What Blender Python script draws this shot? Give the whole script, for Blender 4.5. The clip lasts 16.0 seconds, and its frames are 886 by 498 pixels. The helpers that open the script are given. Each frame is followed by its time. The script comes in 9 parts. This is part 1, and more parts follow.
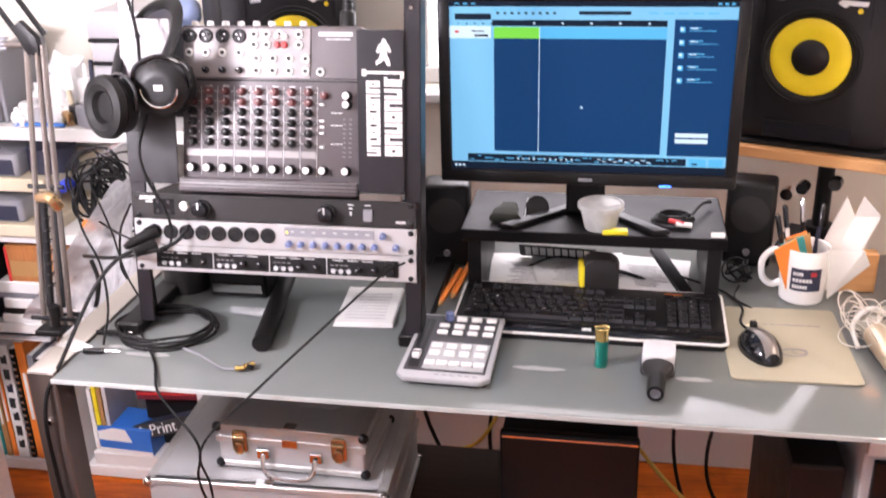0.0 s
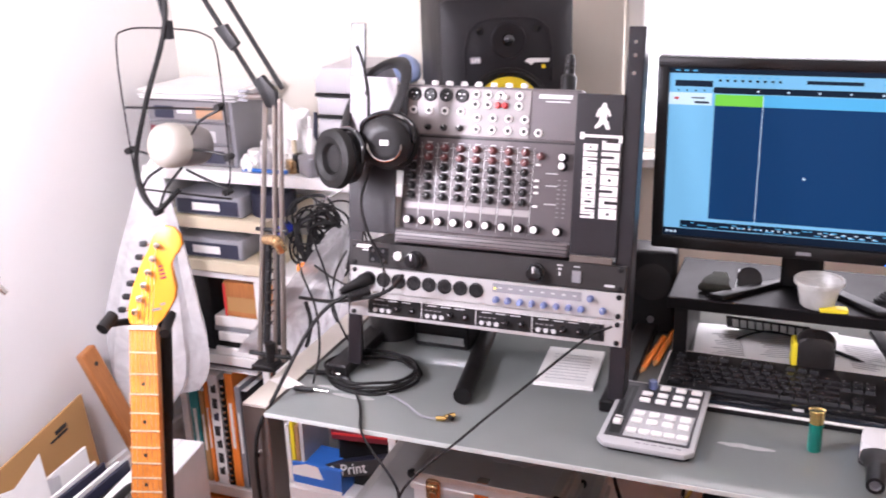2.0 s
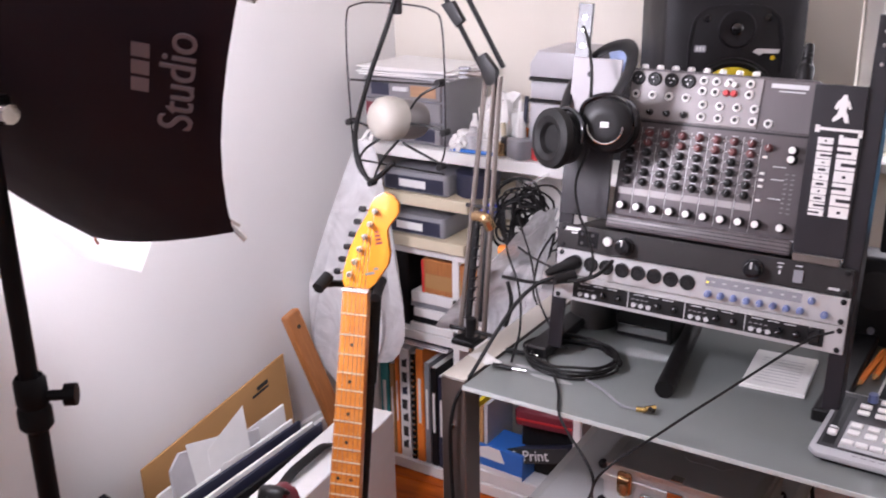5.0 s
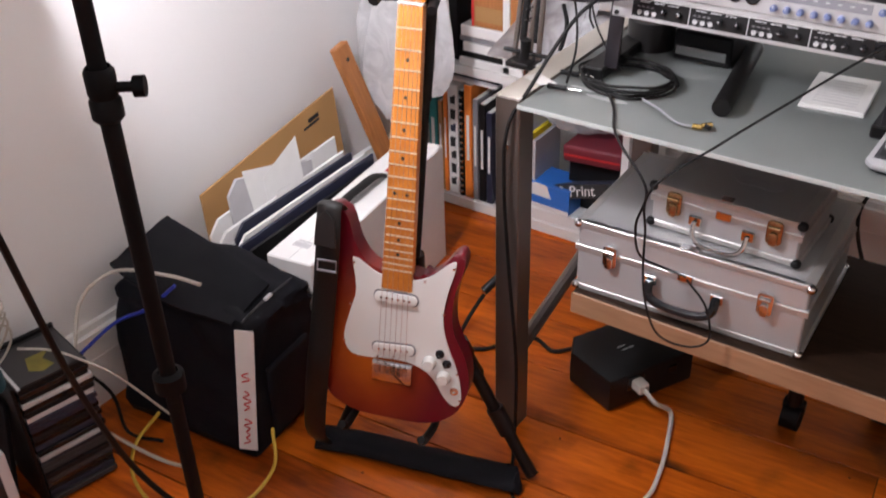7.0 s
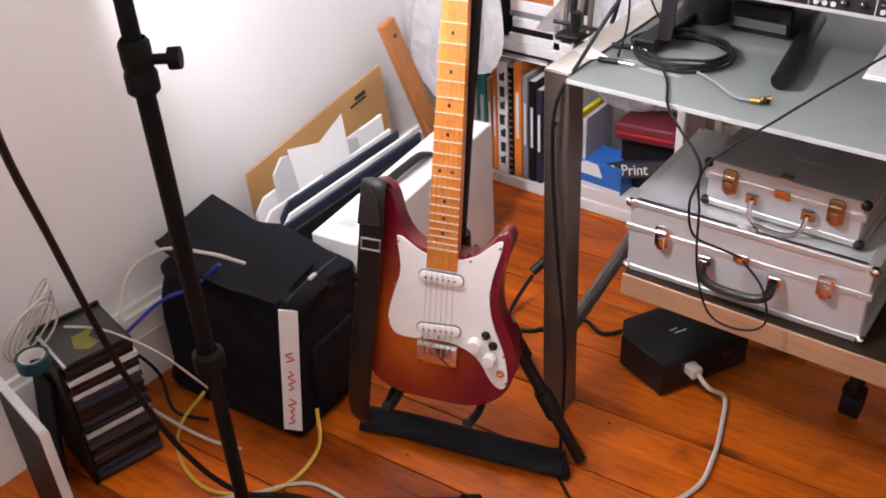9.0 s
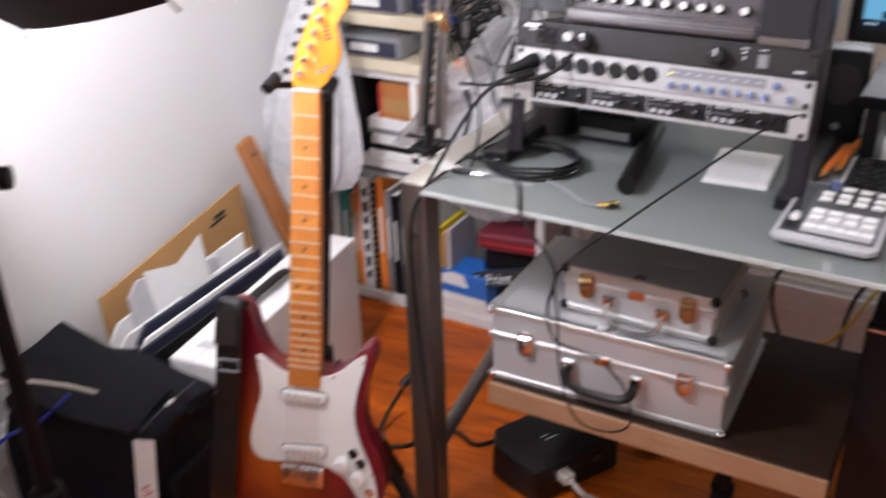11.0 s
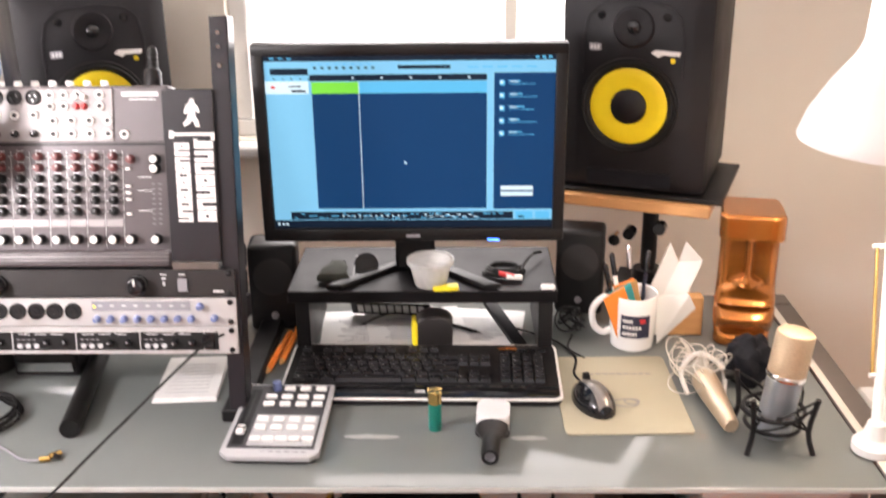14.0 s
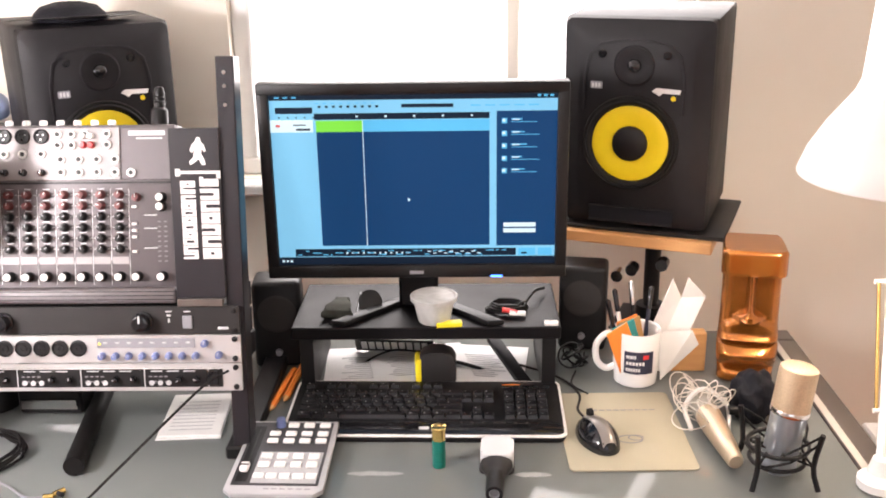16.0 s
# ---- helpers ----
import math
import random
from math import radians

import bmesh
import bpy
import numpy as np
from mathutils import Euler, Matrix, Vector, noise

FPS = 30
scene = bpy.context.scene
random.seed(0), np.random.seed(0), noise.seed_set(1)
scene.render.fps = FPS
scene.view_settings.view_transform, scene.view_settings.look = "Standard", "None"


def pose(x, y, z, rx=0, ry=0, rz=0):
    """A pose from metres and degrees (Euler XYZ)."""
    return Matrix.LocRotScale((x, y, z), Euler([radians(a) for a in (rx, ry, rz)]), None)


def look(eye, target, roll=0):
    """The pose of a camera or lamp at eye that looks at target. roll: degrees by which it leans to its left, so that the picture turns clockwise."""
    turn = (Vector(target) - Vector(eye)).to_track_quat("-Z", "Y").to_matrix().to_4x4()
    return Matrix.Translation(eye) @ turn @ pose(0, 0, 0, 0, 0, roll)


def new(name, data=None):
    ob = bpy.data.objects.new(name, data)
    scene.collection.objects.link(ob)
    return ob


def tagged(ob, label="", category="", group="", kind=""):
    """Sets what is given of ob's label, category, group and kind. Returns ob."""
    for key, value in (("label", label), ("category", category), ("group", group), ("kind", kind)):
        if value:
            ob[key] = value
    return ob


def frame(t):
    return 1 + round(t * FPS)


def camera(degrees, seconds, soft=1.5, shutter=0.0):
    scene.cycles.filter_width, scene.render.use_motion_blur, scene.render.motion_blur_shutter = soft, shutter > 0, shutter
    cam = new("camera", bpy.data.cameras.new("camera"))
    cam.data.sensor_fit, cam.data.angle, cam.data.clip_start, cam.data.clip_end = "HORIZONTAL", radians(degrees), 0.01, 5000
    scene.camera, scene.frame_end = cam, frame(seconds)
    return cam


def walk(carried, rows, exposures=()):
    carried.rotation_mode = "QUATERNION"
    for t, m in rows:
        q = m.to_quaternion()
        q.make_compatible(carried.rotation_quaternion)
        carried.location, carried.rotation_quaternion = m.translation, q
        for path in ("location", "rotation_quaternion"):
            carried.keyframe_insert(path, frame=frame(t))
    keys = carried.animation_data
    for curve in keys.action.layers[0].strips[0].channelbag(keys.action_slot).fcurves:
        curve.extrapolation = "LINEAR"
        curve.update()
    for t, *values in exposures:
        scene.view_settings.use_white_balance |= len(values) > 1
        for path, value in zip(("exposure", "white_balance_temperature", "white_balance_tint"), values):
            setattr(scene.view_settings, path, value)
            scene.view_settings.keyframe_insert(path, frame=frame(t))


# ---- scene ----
cam = camera(48.4, 16.0, soft=1.8, shutter=0.6)
PATH = [
    (0, (0.267, 0.071, 1.531), (-0.069, 1.883, 0.753), -1.6),
    (0.5, (0.255, 0.068, 1.532), (-0.116, 1.898, 0.813), -1.6),
    (1, (0.245, 0.071, 1.543), (-0.218, 1.883, 0.835), -2.1),
    (1.5, (0.234, 0.058, 1.537), (-0.338, 1.849, 0.853), -1.9),
    (2, (0.228, 0.051, 1.54), (-0.469, 1.806, 0.88), -1.9),
    (2.5, (0.221, 0.048, 1.54), (-0.51, 1.783, 0.865), -1.7),
    (3, (0.215, 0.052, 1.544), (-0.567, 1.766, 0.874), -2.0),
    (3.5, (0.209, 0.045, 1.542), (-0.631, 1.737, 0.886), -1.7),
    (3.7, (0.207, 0.043, 1.539), (-0.662, 1.724, 0.89), -1.7),
    (5.8, (0.175, -0.017, 1.477), (-0.885, 1.523, 0.768), -0.9),
    (6, (0.178, -0.031, 1.465), (-0.874, 1.493, 0.71), -1.1),
    (6.5, (0.183, -0.025, 1.446), (-0.842, 1.42, 0.519), -2.0),
    (7, (0.18, -0.021, 1.444), (-0.798, 1.35, 0.365), -1.9),
    (7.5, (0.175, 0.0, 1.436), (-0.822, 1.345, 0.342), -2.9),
    (8, (0.173, -0.005, 1.436), (-0.853, 1.302, 0.322), -3.8),
    (8.2, (0.164, 0.006, 1.432), (-0.885, 1.287, 0.31), -3.9),
    (10.3, (0.182, 0.015, 1.413), (-0.845, 1.381, 0.373), -3.5),
    (10.5, (0.178, 0.021, 1.418), (-0.83, 1.414, 0.397), -3.2),
    (11, (0.187, 0.035, 1.402), (-0.719, 1.567, 0.49), -1.9),
    (11.5, (0.205, 0.103, 1.459), (-0.436, 1.779, 0.576), -2.2),
    (12, (0.27, 0.138, 1.51), (-0.178, 1.88, 0.635), -2.1),
    (12.5, (0.273, 0.143, 1.524), (-0.119, 1.934, 0.726), -1.7),
    (13, (0.285, 0.141, 1.527), (0.104, 1.969, 0.736), -1.0),
    (13.5, (0.295, 0.149, 1.548), (0.286, 1.982, 0.748), -0.5),
    (14, (0.305, 0.145, 1.546), (0.261, 2.012, 0.83), -0.7),
    (14.5, (0.304, 0.138, 1.548), (0.207, 2.028, 0.9), -1.3),
    (15, (0.304, 0.137, 1.548), (0.226, 2.024, 0.891), -1.2),
    (15.5, (0.304, 0.134, 1.548), (0.265, 2.032, 0.921), -1.0),
    (16, (0.304, 0.136, 1.548), (0.255, 2.029, 0.903), -0.9),
]
EXPOSURES = [(0.0, 0.24, 6250, 24), (1.0, 0.18, 6250, 24), (2.0, 0.08, 6100, 26), (3.7, -0.08, 6000, 27), (5.8, -0.88, 6000, 22), (6.2, -1.0, 6050, 20), (6.6, -0.80, 6100, 18), (7.0, -0.36, 6150, 17), (7.5, 0.0, 6150, 16), (8.2, 0.08, 6150, 16), (10.5, -0.04, 6000, 17), (11.0, -0.22, 6000, 15), (11.5, -0.26, 5850, 12), (12.0, -0.40, 6000, 13), (12.5, -0.05, 6100, 15), (13.5, 0.20, 6600, 18), (14.5, 0.30, 6650, 18), (16.0, 0.28, 6650, 18)]
walk(cam, [(t, look(eye, target, roll)) for t, eye, target, roll in PATH], EXPOSURES)

# ---- world and lights ----
world = bpy.data.worlds.new("sky")
scene.world = world
world.use_nodes = True
wn = world.node_tree.nodes
sky = wn.new("ShaderNodeTexSky")
sky.sky_type = "NISHITA"
sky.sun_disc = False
sky.sun_elevation, sky.sun_rotation = radians(38), radians(200)
world.node_tree.links.new(sky.outputs[0], wn["Background"].inputs[0])
wn["Background"].inputs[1].default_value = 0.1


def area_lamp(name, watts, size_x, size_y, m, colour):
    d = bpy.data.lights.new(name, "AREA")
    d.shape, d.size, d.size_y, d.energy, d.color = "RECTANGLE", size_x, size_y, watts, colour
    ob = new(name, d)
    ob.matrix_world = m
    return ob


# daylight in the window's opening behind the desk
area_lamp("window_daylight", 20, 1.1, 1.0, look((0.4, 2.26, 1.55), (0.4, 0.0, 1.0)), (1.0, 0.98, 0.95))
# added fill from behind the camera and from overhead; neither source is seen
area_lamp("rear_fill", 4.5, 1.5, 1.2, look((0.3, -2.12, 1.65), (0.0, 1.5, 0.9)), (0.95, 0.97, 1.0))
area_lamp("overhead_fill", 10, 0.45, 0.45, look((0.1, -0.35, 2.38), (0.1, -0.349, 0.0)), (1.0, 0.93, 0.84))

bulb = bpy.data.lights.new("photo_bulb_light", "POINT")
bulb.energy, bulb.color, bulb.shadow_soft_size = 64, (1.0, 0.98, 0.97), 0.09
bulb_ob = new("photo_bulb_light", bulb)
bulb_ob.location = (-0.874, 0.740, 1.44)
warm = bpy.data.lights.new("desk_lamp_light", "POINT")
warm.energy, warm.color, warm.shadow_soft_size = 4.6, (1.0, 0.84, 0.64), 0.030
warm_ob = new("desk_lamp_light", warm)
warm_ob.location = (0.876, 1.452, 1.205)


# ---- materials ----
def base_mat(name):
    m = bpy.data.materials.new(name)
    m.use_nodes = True
    return m, m.node_tree.nodes, m.node_tree.links, m.node_tree.nodes["Principled BSDF"]


def paint(name, rgb, rough=0.5, metal=0.0, var=0.12, scale=25.0, bump=0.05, fine=220.0, coat=0.0, alpha=1.0, trans=0.0, vary_object=0.0, spec=0.5):
    """A surface with two scales of variation in tone and roughness, and a fine relief."""
    m, n, l, b = base_mat(name)
    co = n.new("ShaderNodeTexCoord")
    big = n.new("ShaderNodeTexNoise")
    big.inputs["Scale"].default_value, big.inputs["Detail"].default_value = scale, 5
    small = n.new("ShaderNodeTexNoise")
    small.inputs["Scale"].default_value, small.inputs["Detail"].default_value = fine, 3
    for t in (big, small):
        l.new(co.outputs["Object"], t.inputs["Vector"])
    mix = n.new("ShaderNodeMix")
    mix.data_type = "RGBA"
    dark = [c * (1 - var) for c in rgb]
    light = [min(1, c * (1 + var)) for c in rgb]
    mix.inputs["A"].default_value, mix.inputs["B"].default_value = (*dark, 1), (*light, 1)
    l.new(big.outputs["Fac"], mix.inputs["Factor"])
    out = mix.outputs["Result"]
    if vary_object:
        info = n.new("ShaderNodeObjectInfo")
        hsv = n.new("ShaderNodeHueSaturation")
        mr = n.new("ShaderNodeMapRange")
        mr.inputs["To Min"].default_value, mr.inputs["To Max"].default_value = 1 - vary_object, 1 + vary_object
        l.new(info.outputs["Random"], mr.inputs["Value"])
        l.new(mr.outputs["Result"], hsv.inputs["Value"])
        l.new(out, hsv.inputs["Color"])
        out = hsv.outputs["Color"]
    l.new(out, b.inputs["Base Color"])
    rr = n.new("ShaderNodeMapRange")
    rr.inputs["To Min"].default_value, rr.inputs["To Max"].default_value = max(0.02, rough * 0.8), min(1, rough * 1.2)
    l.new(big.outputs["Fac"], rr.inputs["Value"])
    l.new(rr.outputs["Result"], b.inputs["Roughness"])
    b.inputs["Metallic"].default_value = metal
    b.inputs["Coat Weight"].default_value = coat
    b.inputs["Alpha"].default_value = alpha
    b.inputs["Specular IOR Level"].default_value = spec
    b.inputs["Transmission Weight"].default_value = trans
    if bump:
        bp = n.new("ShaderNodeBump")
        bp.inputs["Strength"].default_value, bp.inputs["Distance"].default_value = bump, 0.002
        l.new(small.outputs["Fac"], bp.inputs["Height"])
        l.new(bp.outputs["Normal"], b.inputs["Normal"])
    return m


def wood(name, dark, light, rough=0.4, along="X", scale=6.0, coat=0.0, vary_object=0.0):
    m, n, l, b = base_mat(name)
    co = n.new("ShaderNodeTexCoord")
    mp = n.new("ShaderNodeMapping")
    mp.inputs["Scale"].default_value = {"X": (0.12, 1, 1), "Y": (1, 0.12, 1), "Z": (1, 1, 0.12)}[along]
    l.new(co.outputs["Object"], mp.inputs["Vector"])
    src = mp.outputs["Vector"]
    info = n.new("ShaderNodeObjectInfo")
    add = n.new("ShaderNodeVectorMath")
    add.operation = "MULTIPLY_ADD"
    add.inputs[1].default_value = (1, 1, 1)
    comb = n.new("ShaderNodeCombineXYZ")
    mul = n.new("ShaderNodeMath")
    mul.operation = "MULTIPLY"
    mul.inputs[1].default_value = 37.0
    l.new(info.outputs["Random"], mul.inputs[0])
    for k in range(3):
        l.new(mul.outputs[0], comb.inputs[k])
    l.new(src, add.inputs[0])
    l.new(comb.outputs[0], add.inputs[2])
    a = n.new("ShaderNodeTexNoise")
    a.inputs["Scale"].default_value, a.inputs["Detail"].default_value, a.inputs["Distortion"].default_value = scale, 6, 1.2
    g = n.new("ShaderNodeTexNoise")
    g.inputs["Scale"].default_value, g.inputs["Detail"].default_value = scale * 14, 4
    for t in (a, g):
        l.new(add.outputs[0], t.inputs["Vector"])
    mm = n.new("ShaderNodeMath")
    mm.operation = "MULTIPLY_ADD"
    mm.inputs[1].default_value = 0.45
    l.new(g.outputs["Fac"], mm.inputs[0])
    h = n.new("ShaderNodeMath")
    h.operation = "MULTIPLY"
    h.inputs[1].default_value = 0.75
    l.new(a.outputs["Fac"], h.inputs[0])
    l.new(h.outputs[0], mm.inputs[2])
    ramp = n.new("ShaderNodeValToRGB")
    ramp.color_ramp.elements[0].position, ramp.color_ramp.elements[1].position = 0.35, 0.75
    ramp.color_ramp.elements[0].color, ramp.color_ramp.elements[1].color = (*dark, 1), (*light, 1)
    l.new(mm.outputs[0], ramp.inputs["Fac"])
    out = ramp.outputs["Color"]
    if vary_object:
        hsv = n.new("ShaderNodeHueSaturation")
        mr = n.new("ShaderNodeMapRange")
        mr.inputs["To Min"].default_value, mr.inputs["To Max"].default_value = 1 - vary_object, 1 + vary_object
        l.new(info.outputs["Random"], mr.inputs["Value"])
        l.new(mr.outputs["Result"], hsv.inputs["Value"])
        l.new(out, hsv.inputs["Color"])
        out = hsv.outputs["Color"]
    l.new(out, b.inputs["Base Color"])
    b.inputs["Roughness"].default_value, b.inputs["Coat Weight"].default_value = rough, coat
    b.inputs["Coat Roughness"].default_value = 0.15
    bp = n.new("ShaderNodeBump")
    bp.inputs["Strength"].default_value, bp.inputs["Distance"].default_value = 0.15, 0.001
    l.new(g.outputs["Fac"], bp.inputs["Height"])
    l.new(bp.outputs["Normal"], b.inputs["Normal"])
    return m


def glow(name, rgb, power):
    m, n, l, b = base_mat(name)
    b.inputs["Base Color"].default_value = (*[c * 0.2 for c in rgb], 1)
    b.inputs["Emission Color"].default_value = (*rgb, 1)
    b.inputs["Emission Strength"].default_value = power
    b.inputs["Roughness"].default_value = 0.4
    b.inputs["Specular IOR Level"].default_value = 0.15
    return m


WALL = paint("wall_paint", (0.80, 0.79, 0.78), 0.6, var=0.04, scale=3, bump=0.08, fine=90)
WALL_B = paint("warm_wall_paint", (0.80, 0.75, 0.66), 0.6, var=0.05, scale=3, bump=0.08, fine=90)
CEIL = paint("ceiling_paint", (0.82, 0.81, 0.79), 0.8, var=0.03, scale=4, bump=0.04)
WHITE_GLOSS = paint("white_gloss_paint", (0.80, 0.79, 0.77), 0.3, var=0.05, scale=9, bump=0.03)
FLOOR_WOOD = wood("orange_floor_wood", (0.20, 0.027, 0.002), (0.72, 0.155, 0.007), 0.32, "X", 7.0, coat=0.0, vary_object=0.25)
FLOOR_WOOD.node_tree.nodes["Principled BSDF"].inputs["Specular IOR Level"].default_value = 0.3


def knots(m, scale, reach, rgb):
    """Dark knots and worn spots laid over a board's grain."""
    n, l = m.node_tree.nodes, m.node_tree.links
    b = n["Principled BSDF"]
    src = b.inputs["Base Color"].links[0].from_socket
    co = n.new("ShaderNodeTexCoord")
    info = n.new("ShaderNodeObjectInfo")
    off = n.new("ShaderNodeMath")
    off.operation = "MULTIPLY"
    off.inputs[1].default_value = 51.0
    l.new(info.outputs["Random"], off.inputs[0])
    comb = n.new("ShaderNodeCombineXYZ")
    l.new(off.outputs[0], comb.inputs[0])
    l.new(off.outputs[0], comb.inputs[1])
    ad = n.new("ShaderNodeVectorMath")
    ad.operation = "ADD"
    l.new(co.outputs["Object"], ad.inputs[0])
    l.new(comb.outputs[0], ad.inputs[1])
    mp = n.new("ShaderNodeMapping")
    mp.inputs["Scale"].default_value = (0.55, 1, 1)
    l.new(ad.outputs[0], mp.inputs["Vector"])
    vo = n.new("ShaderNodeTexVoronoi")
    vo.inputs["Scale"].default_value = scale
    l.new(mp.outputs["Vector"], vo.inputs["Vector"])
    mr = n.new("ShaderNodeMapRange")
    mr.inputs["From Min"].default_value, mr.inputs["From Max"].default_value = reach * 0.4, reach
    mr.inputs["To Min"].default_value, mr.inputs["To Max"].default_value = 0.85, 0.0
    l.new(vo.outputs["Distance"], mr.inputs["Value"])
    st = n.new("ShaderNodeTexNoise")
    st.inputs["Scale"].default_value, st.inputs["Detail"].default_value = 9, 6
    l.new(ad.outputs[0], st.inputs["Vector"])
    sr = n.new("ShaderNodeMapRange")
    sr.inputs["From Min"].default_value, sr.inputs["From Max"].default_value = 0.56, 0.72
    sr.inputs["To Min"].default_value, sr.inputs["To Max"].default_value = 0.0, 0.55
    l.new(st.outputs["Fac"], sr.inputs["Value"])
    mxm = n.new("ShaderNodeMath")
    mxm.operation = "MAXIMUM"
    l.new(mr.outputs["Result"], mxm.inputs[0])
    l.new(sr.outputs["Result"], mxm.inputs[1])
    mix = n.new("ShaderNodeMix")
    mix.data_type = "RGBA"
    mix.inputs["B"].default_value = (*rgb, 1)
    l.new(src, mix.inputs["A"])
    l.new(mxm.outputs[0], mix.inputs["Factor"])
    l.new(mix.outputs["Result"], b.inputs["Base Color"])


knots(FLOOR_WOOD, 4.0, 0.13, (0.045, 0.010, 0.003))
FLOOR_GAP = paint("floor_gap", (0.03, 0.015, 0.008), 0.9)
GLASS_TOP = paint("frosted_grey_glass", (0.175, 0.188, 0.182), 0.085, var=0.10, scale=5, bump=0.004, fine=400, coat=0.0)


def frosted(m, rgb, share):
    """Let part of the light through, scattered."""
    n, l = m.node_tree.nodes, m.node_tree.links
    tl = n.new("ShaderNodeBsdfTranslucent")
    tl.inputs["Color"].default_value = (*rgb, 1)
    mx = n.new("ShaderNodeMixShader")
    mx.inputs[0].default_value = share
    l.new(n["Principled BSDF"].outputs[0], mx.inputs[1])
    l.new(tl.outputs[0], mx.inputs[2])
    l.new(mx.outputs[0], n["Material Output"].inputs[0])


frosted(GLASS_TOP, (0.60, 0.68, 0.66), 0.12)
RAIL_CREAM = paint("pale_rail_laminate", (0.56, 0.52, 0.46), 0.35, var=0.08, scale=18)
GLASS_EDGE = paint("pale_glass_edge", (0.50, 0.54, 0.52), 0.25, var=0.08, scale=30)
STEEL = paint("brown_grey_steel", (0.16, 0.135, 0.12), 0.35, metal=0.6, var=0.12, scale=14, bump=0.02)
BLACK = paint("black_plastic", (0.0075, 0.007, 0.0075), 0.45, var=0.2, scale=20, bump=0.05, fine=600, spec=0.3)
BLACK_MATTE = paint("black_matt_laminate", (0.006, 0.0052, 0.006), 0.5, var=0.25, scale=14, bump=0.06, fine=300, spec=0.15)
BLACK_GLOSS = paint("black_gloss_plastic", (0.012, 0.012, 0.014), 0.12, var=0.2, scale=12, bump=0.01)
BLACK_SATIN = paint("black_satin_vinyl", (0.020, 0.018, 0.018), 0.40, var=0.15, scale=16, bump=0.08, fine=500, spec=0.38)
BLACK_METAL = paint("black_powder_coat", (0.007, 0.0065, 0.007), 0.46, metal=0.0, var=0.2, scale=25, bump=0.1, fine=700, spec=0.28)
RUBBER = paint("black_rubber", (0.006, 0.0055, 0.0055), 0.55, var=0.2, scale=30, bump=0.04, spec=0.25)
CLOTH = paint("black_nylon", (0.0075, 0.0075, 0.0105), 0.7, var=0.3, scale=18, bump=0.4, fine=900, spec=0.15)
GREY_PANEL = paint("grey_mixer_panel", (0.095, 0.082, 0.086), 0.45, metal=0.15, var=0.08, scale=14, bump=0.06, fine=500)
SILVER_PANEL = paint("brushed_silver_panel", (0.58, 0.58, 0.58), 0.34, metal=0.55, var=0.07, scale=20, bump=0.03, fine=400)
LIGHT_PANEL = paint("pale_grey_jack_field", (0.24, 0.22, 0.22), 0.45, metal=0.2, var=0.06, scale=20)
ALU = paint("aluminium_sheet", (0.50, 0.50, 0.50), 0.36, metal=0.25, var=0.08, scale=9, bump=0.10, fine=260)
ALU_TRIM = paint("aluminium_trim", (0.58, 0.57, 0.55), 0.42, metal=0.6, var=0.08, scale=30, bump=0.02)
CHROME = paint("chrome", (0.75, 0.75, 0.75), 0.10, metal=1.0, var=0.05, bump=0)
GOLD = paint("brass", (0.75, 0.52, 0.18), 0.22, metal=1.0, var=0.12, bump=0.02)
BRONZE = paint("bronze_latch", (0.46, 0.30, 0.15), 0.25, metal=0.9, var=0.15, bump=0.02)
YELLOW = paint("yellow_cone", (0.80, 0.60, 0.01), 0.42, var=0.06, scale=60, bump=0.15, fine=700)
WHITE_PLASTIC = paint("white_plastic", (0.78, 0.77, 0.75), 0.35, var=0.04, scale=25, bump=0.02)
GREY_PLASTIC = paint("grey_plastic", (0.24, 0.24, 0.26), 0.4, var=0.08, scale=20)
LIGHT_GREY = paint("light_grey_plastic", (0.60, 0.60, 0.61), 0.35, var=0.05, scale=20)
BEIGE_PLASTIC = paint("cream_plastic", (0.66, 0.58, 0.42), 0.45, var=0.08, scale=16)
PAPER = paint("white_paper", (0.80, 0.79, 0.77), 0.85, var=0.05, scale=30, bump=0.08, fine=300)
PAPER_GREY = paint("grey_paper", (0.50, 0.49, 0.50), 0.85, var=0.12, scale=30, bump=0.08)
CARD = paint("brown_cardboard", (0.42, 0.23, 0.085), 0.85, var=0.10, scale=8, bump=0.12, fine=180)
CERAMIC = paint("white_ceramic", (0.82, 0.81, 0.79), 0.12, var=0.03, scale=20, bump=0.0, coat=0.3)
ORANGE = paint("orange_card", (0.85, 0.24, 0.03), 0.55, var=0.06)
RED = paint("red_plastic", (0.55, 0.03, 0.03), 0.4, var=0.1)
DARK_RED = paint("maroon_cover", (0.16, 0.018, 0.03), 0.5, var=0.2)
BLUE = paint("blue_card", (0.03, 0.16, 0.55), 0.5, var=0.1)
BLUE_KNOB = paint("slate_blue_knob", (0.14, 0.18, 0.36), 0.4, var=0.1)
TEAL = paint("teal_cover", (0.03, 0.28, 0.28), 0.5, var=0.1)
NAVY = paint("navy_cover", (0.022, 0.024, 0.048), 0.5, var=0.15)
GREEN_SHELL = paint("green_shell_plastic", (0.0, 0.16, 0.12), 0.3, var=0.1)
COPPER = paint("bronze_glazed_ceramic", (0.34, 0.115, 0.018), 0.24, metal=0.7, var=0.14, scale=9, bump=0.06, fine=60, coat=0.5)
MAPLE = wood("maple_neck", (0.45, 0.14, 0.020), (0.72, 0.27, 0.042), 0.3, "Z", 9.0, coat=0.5)
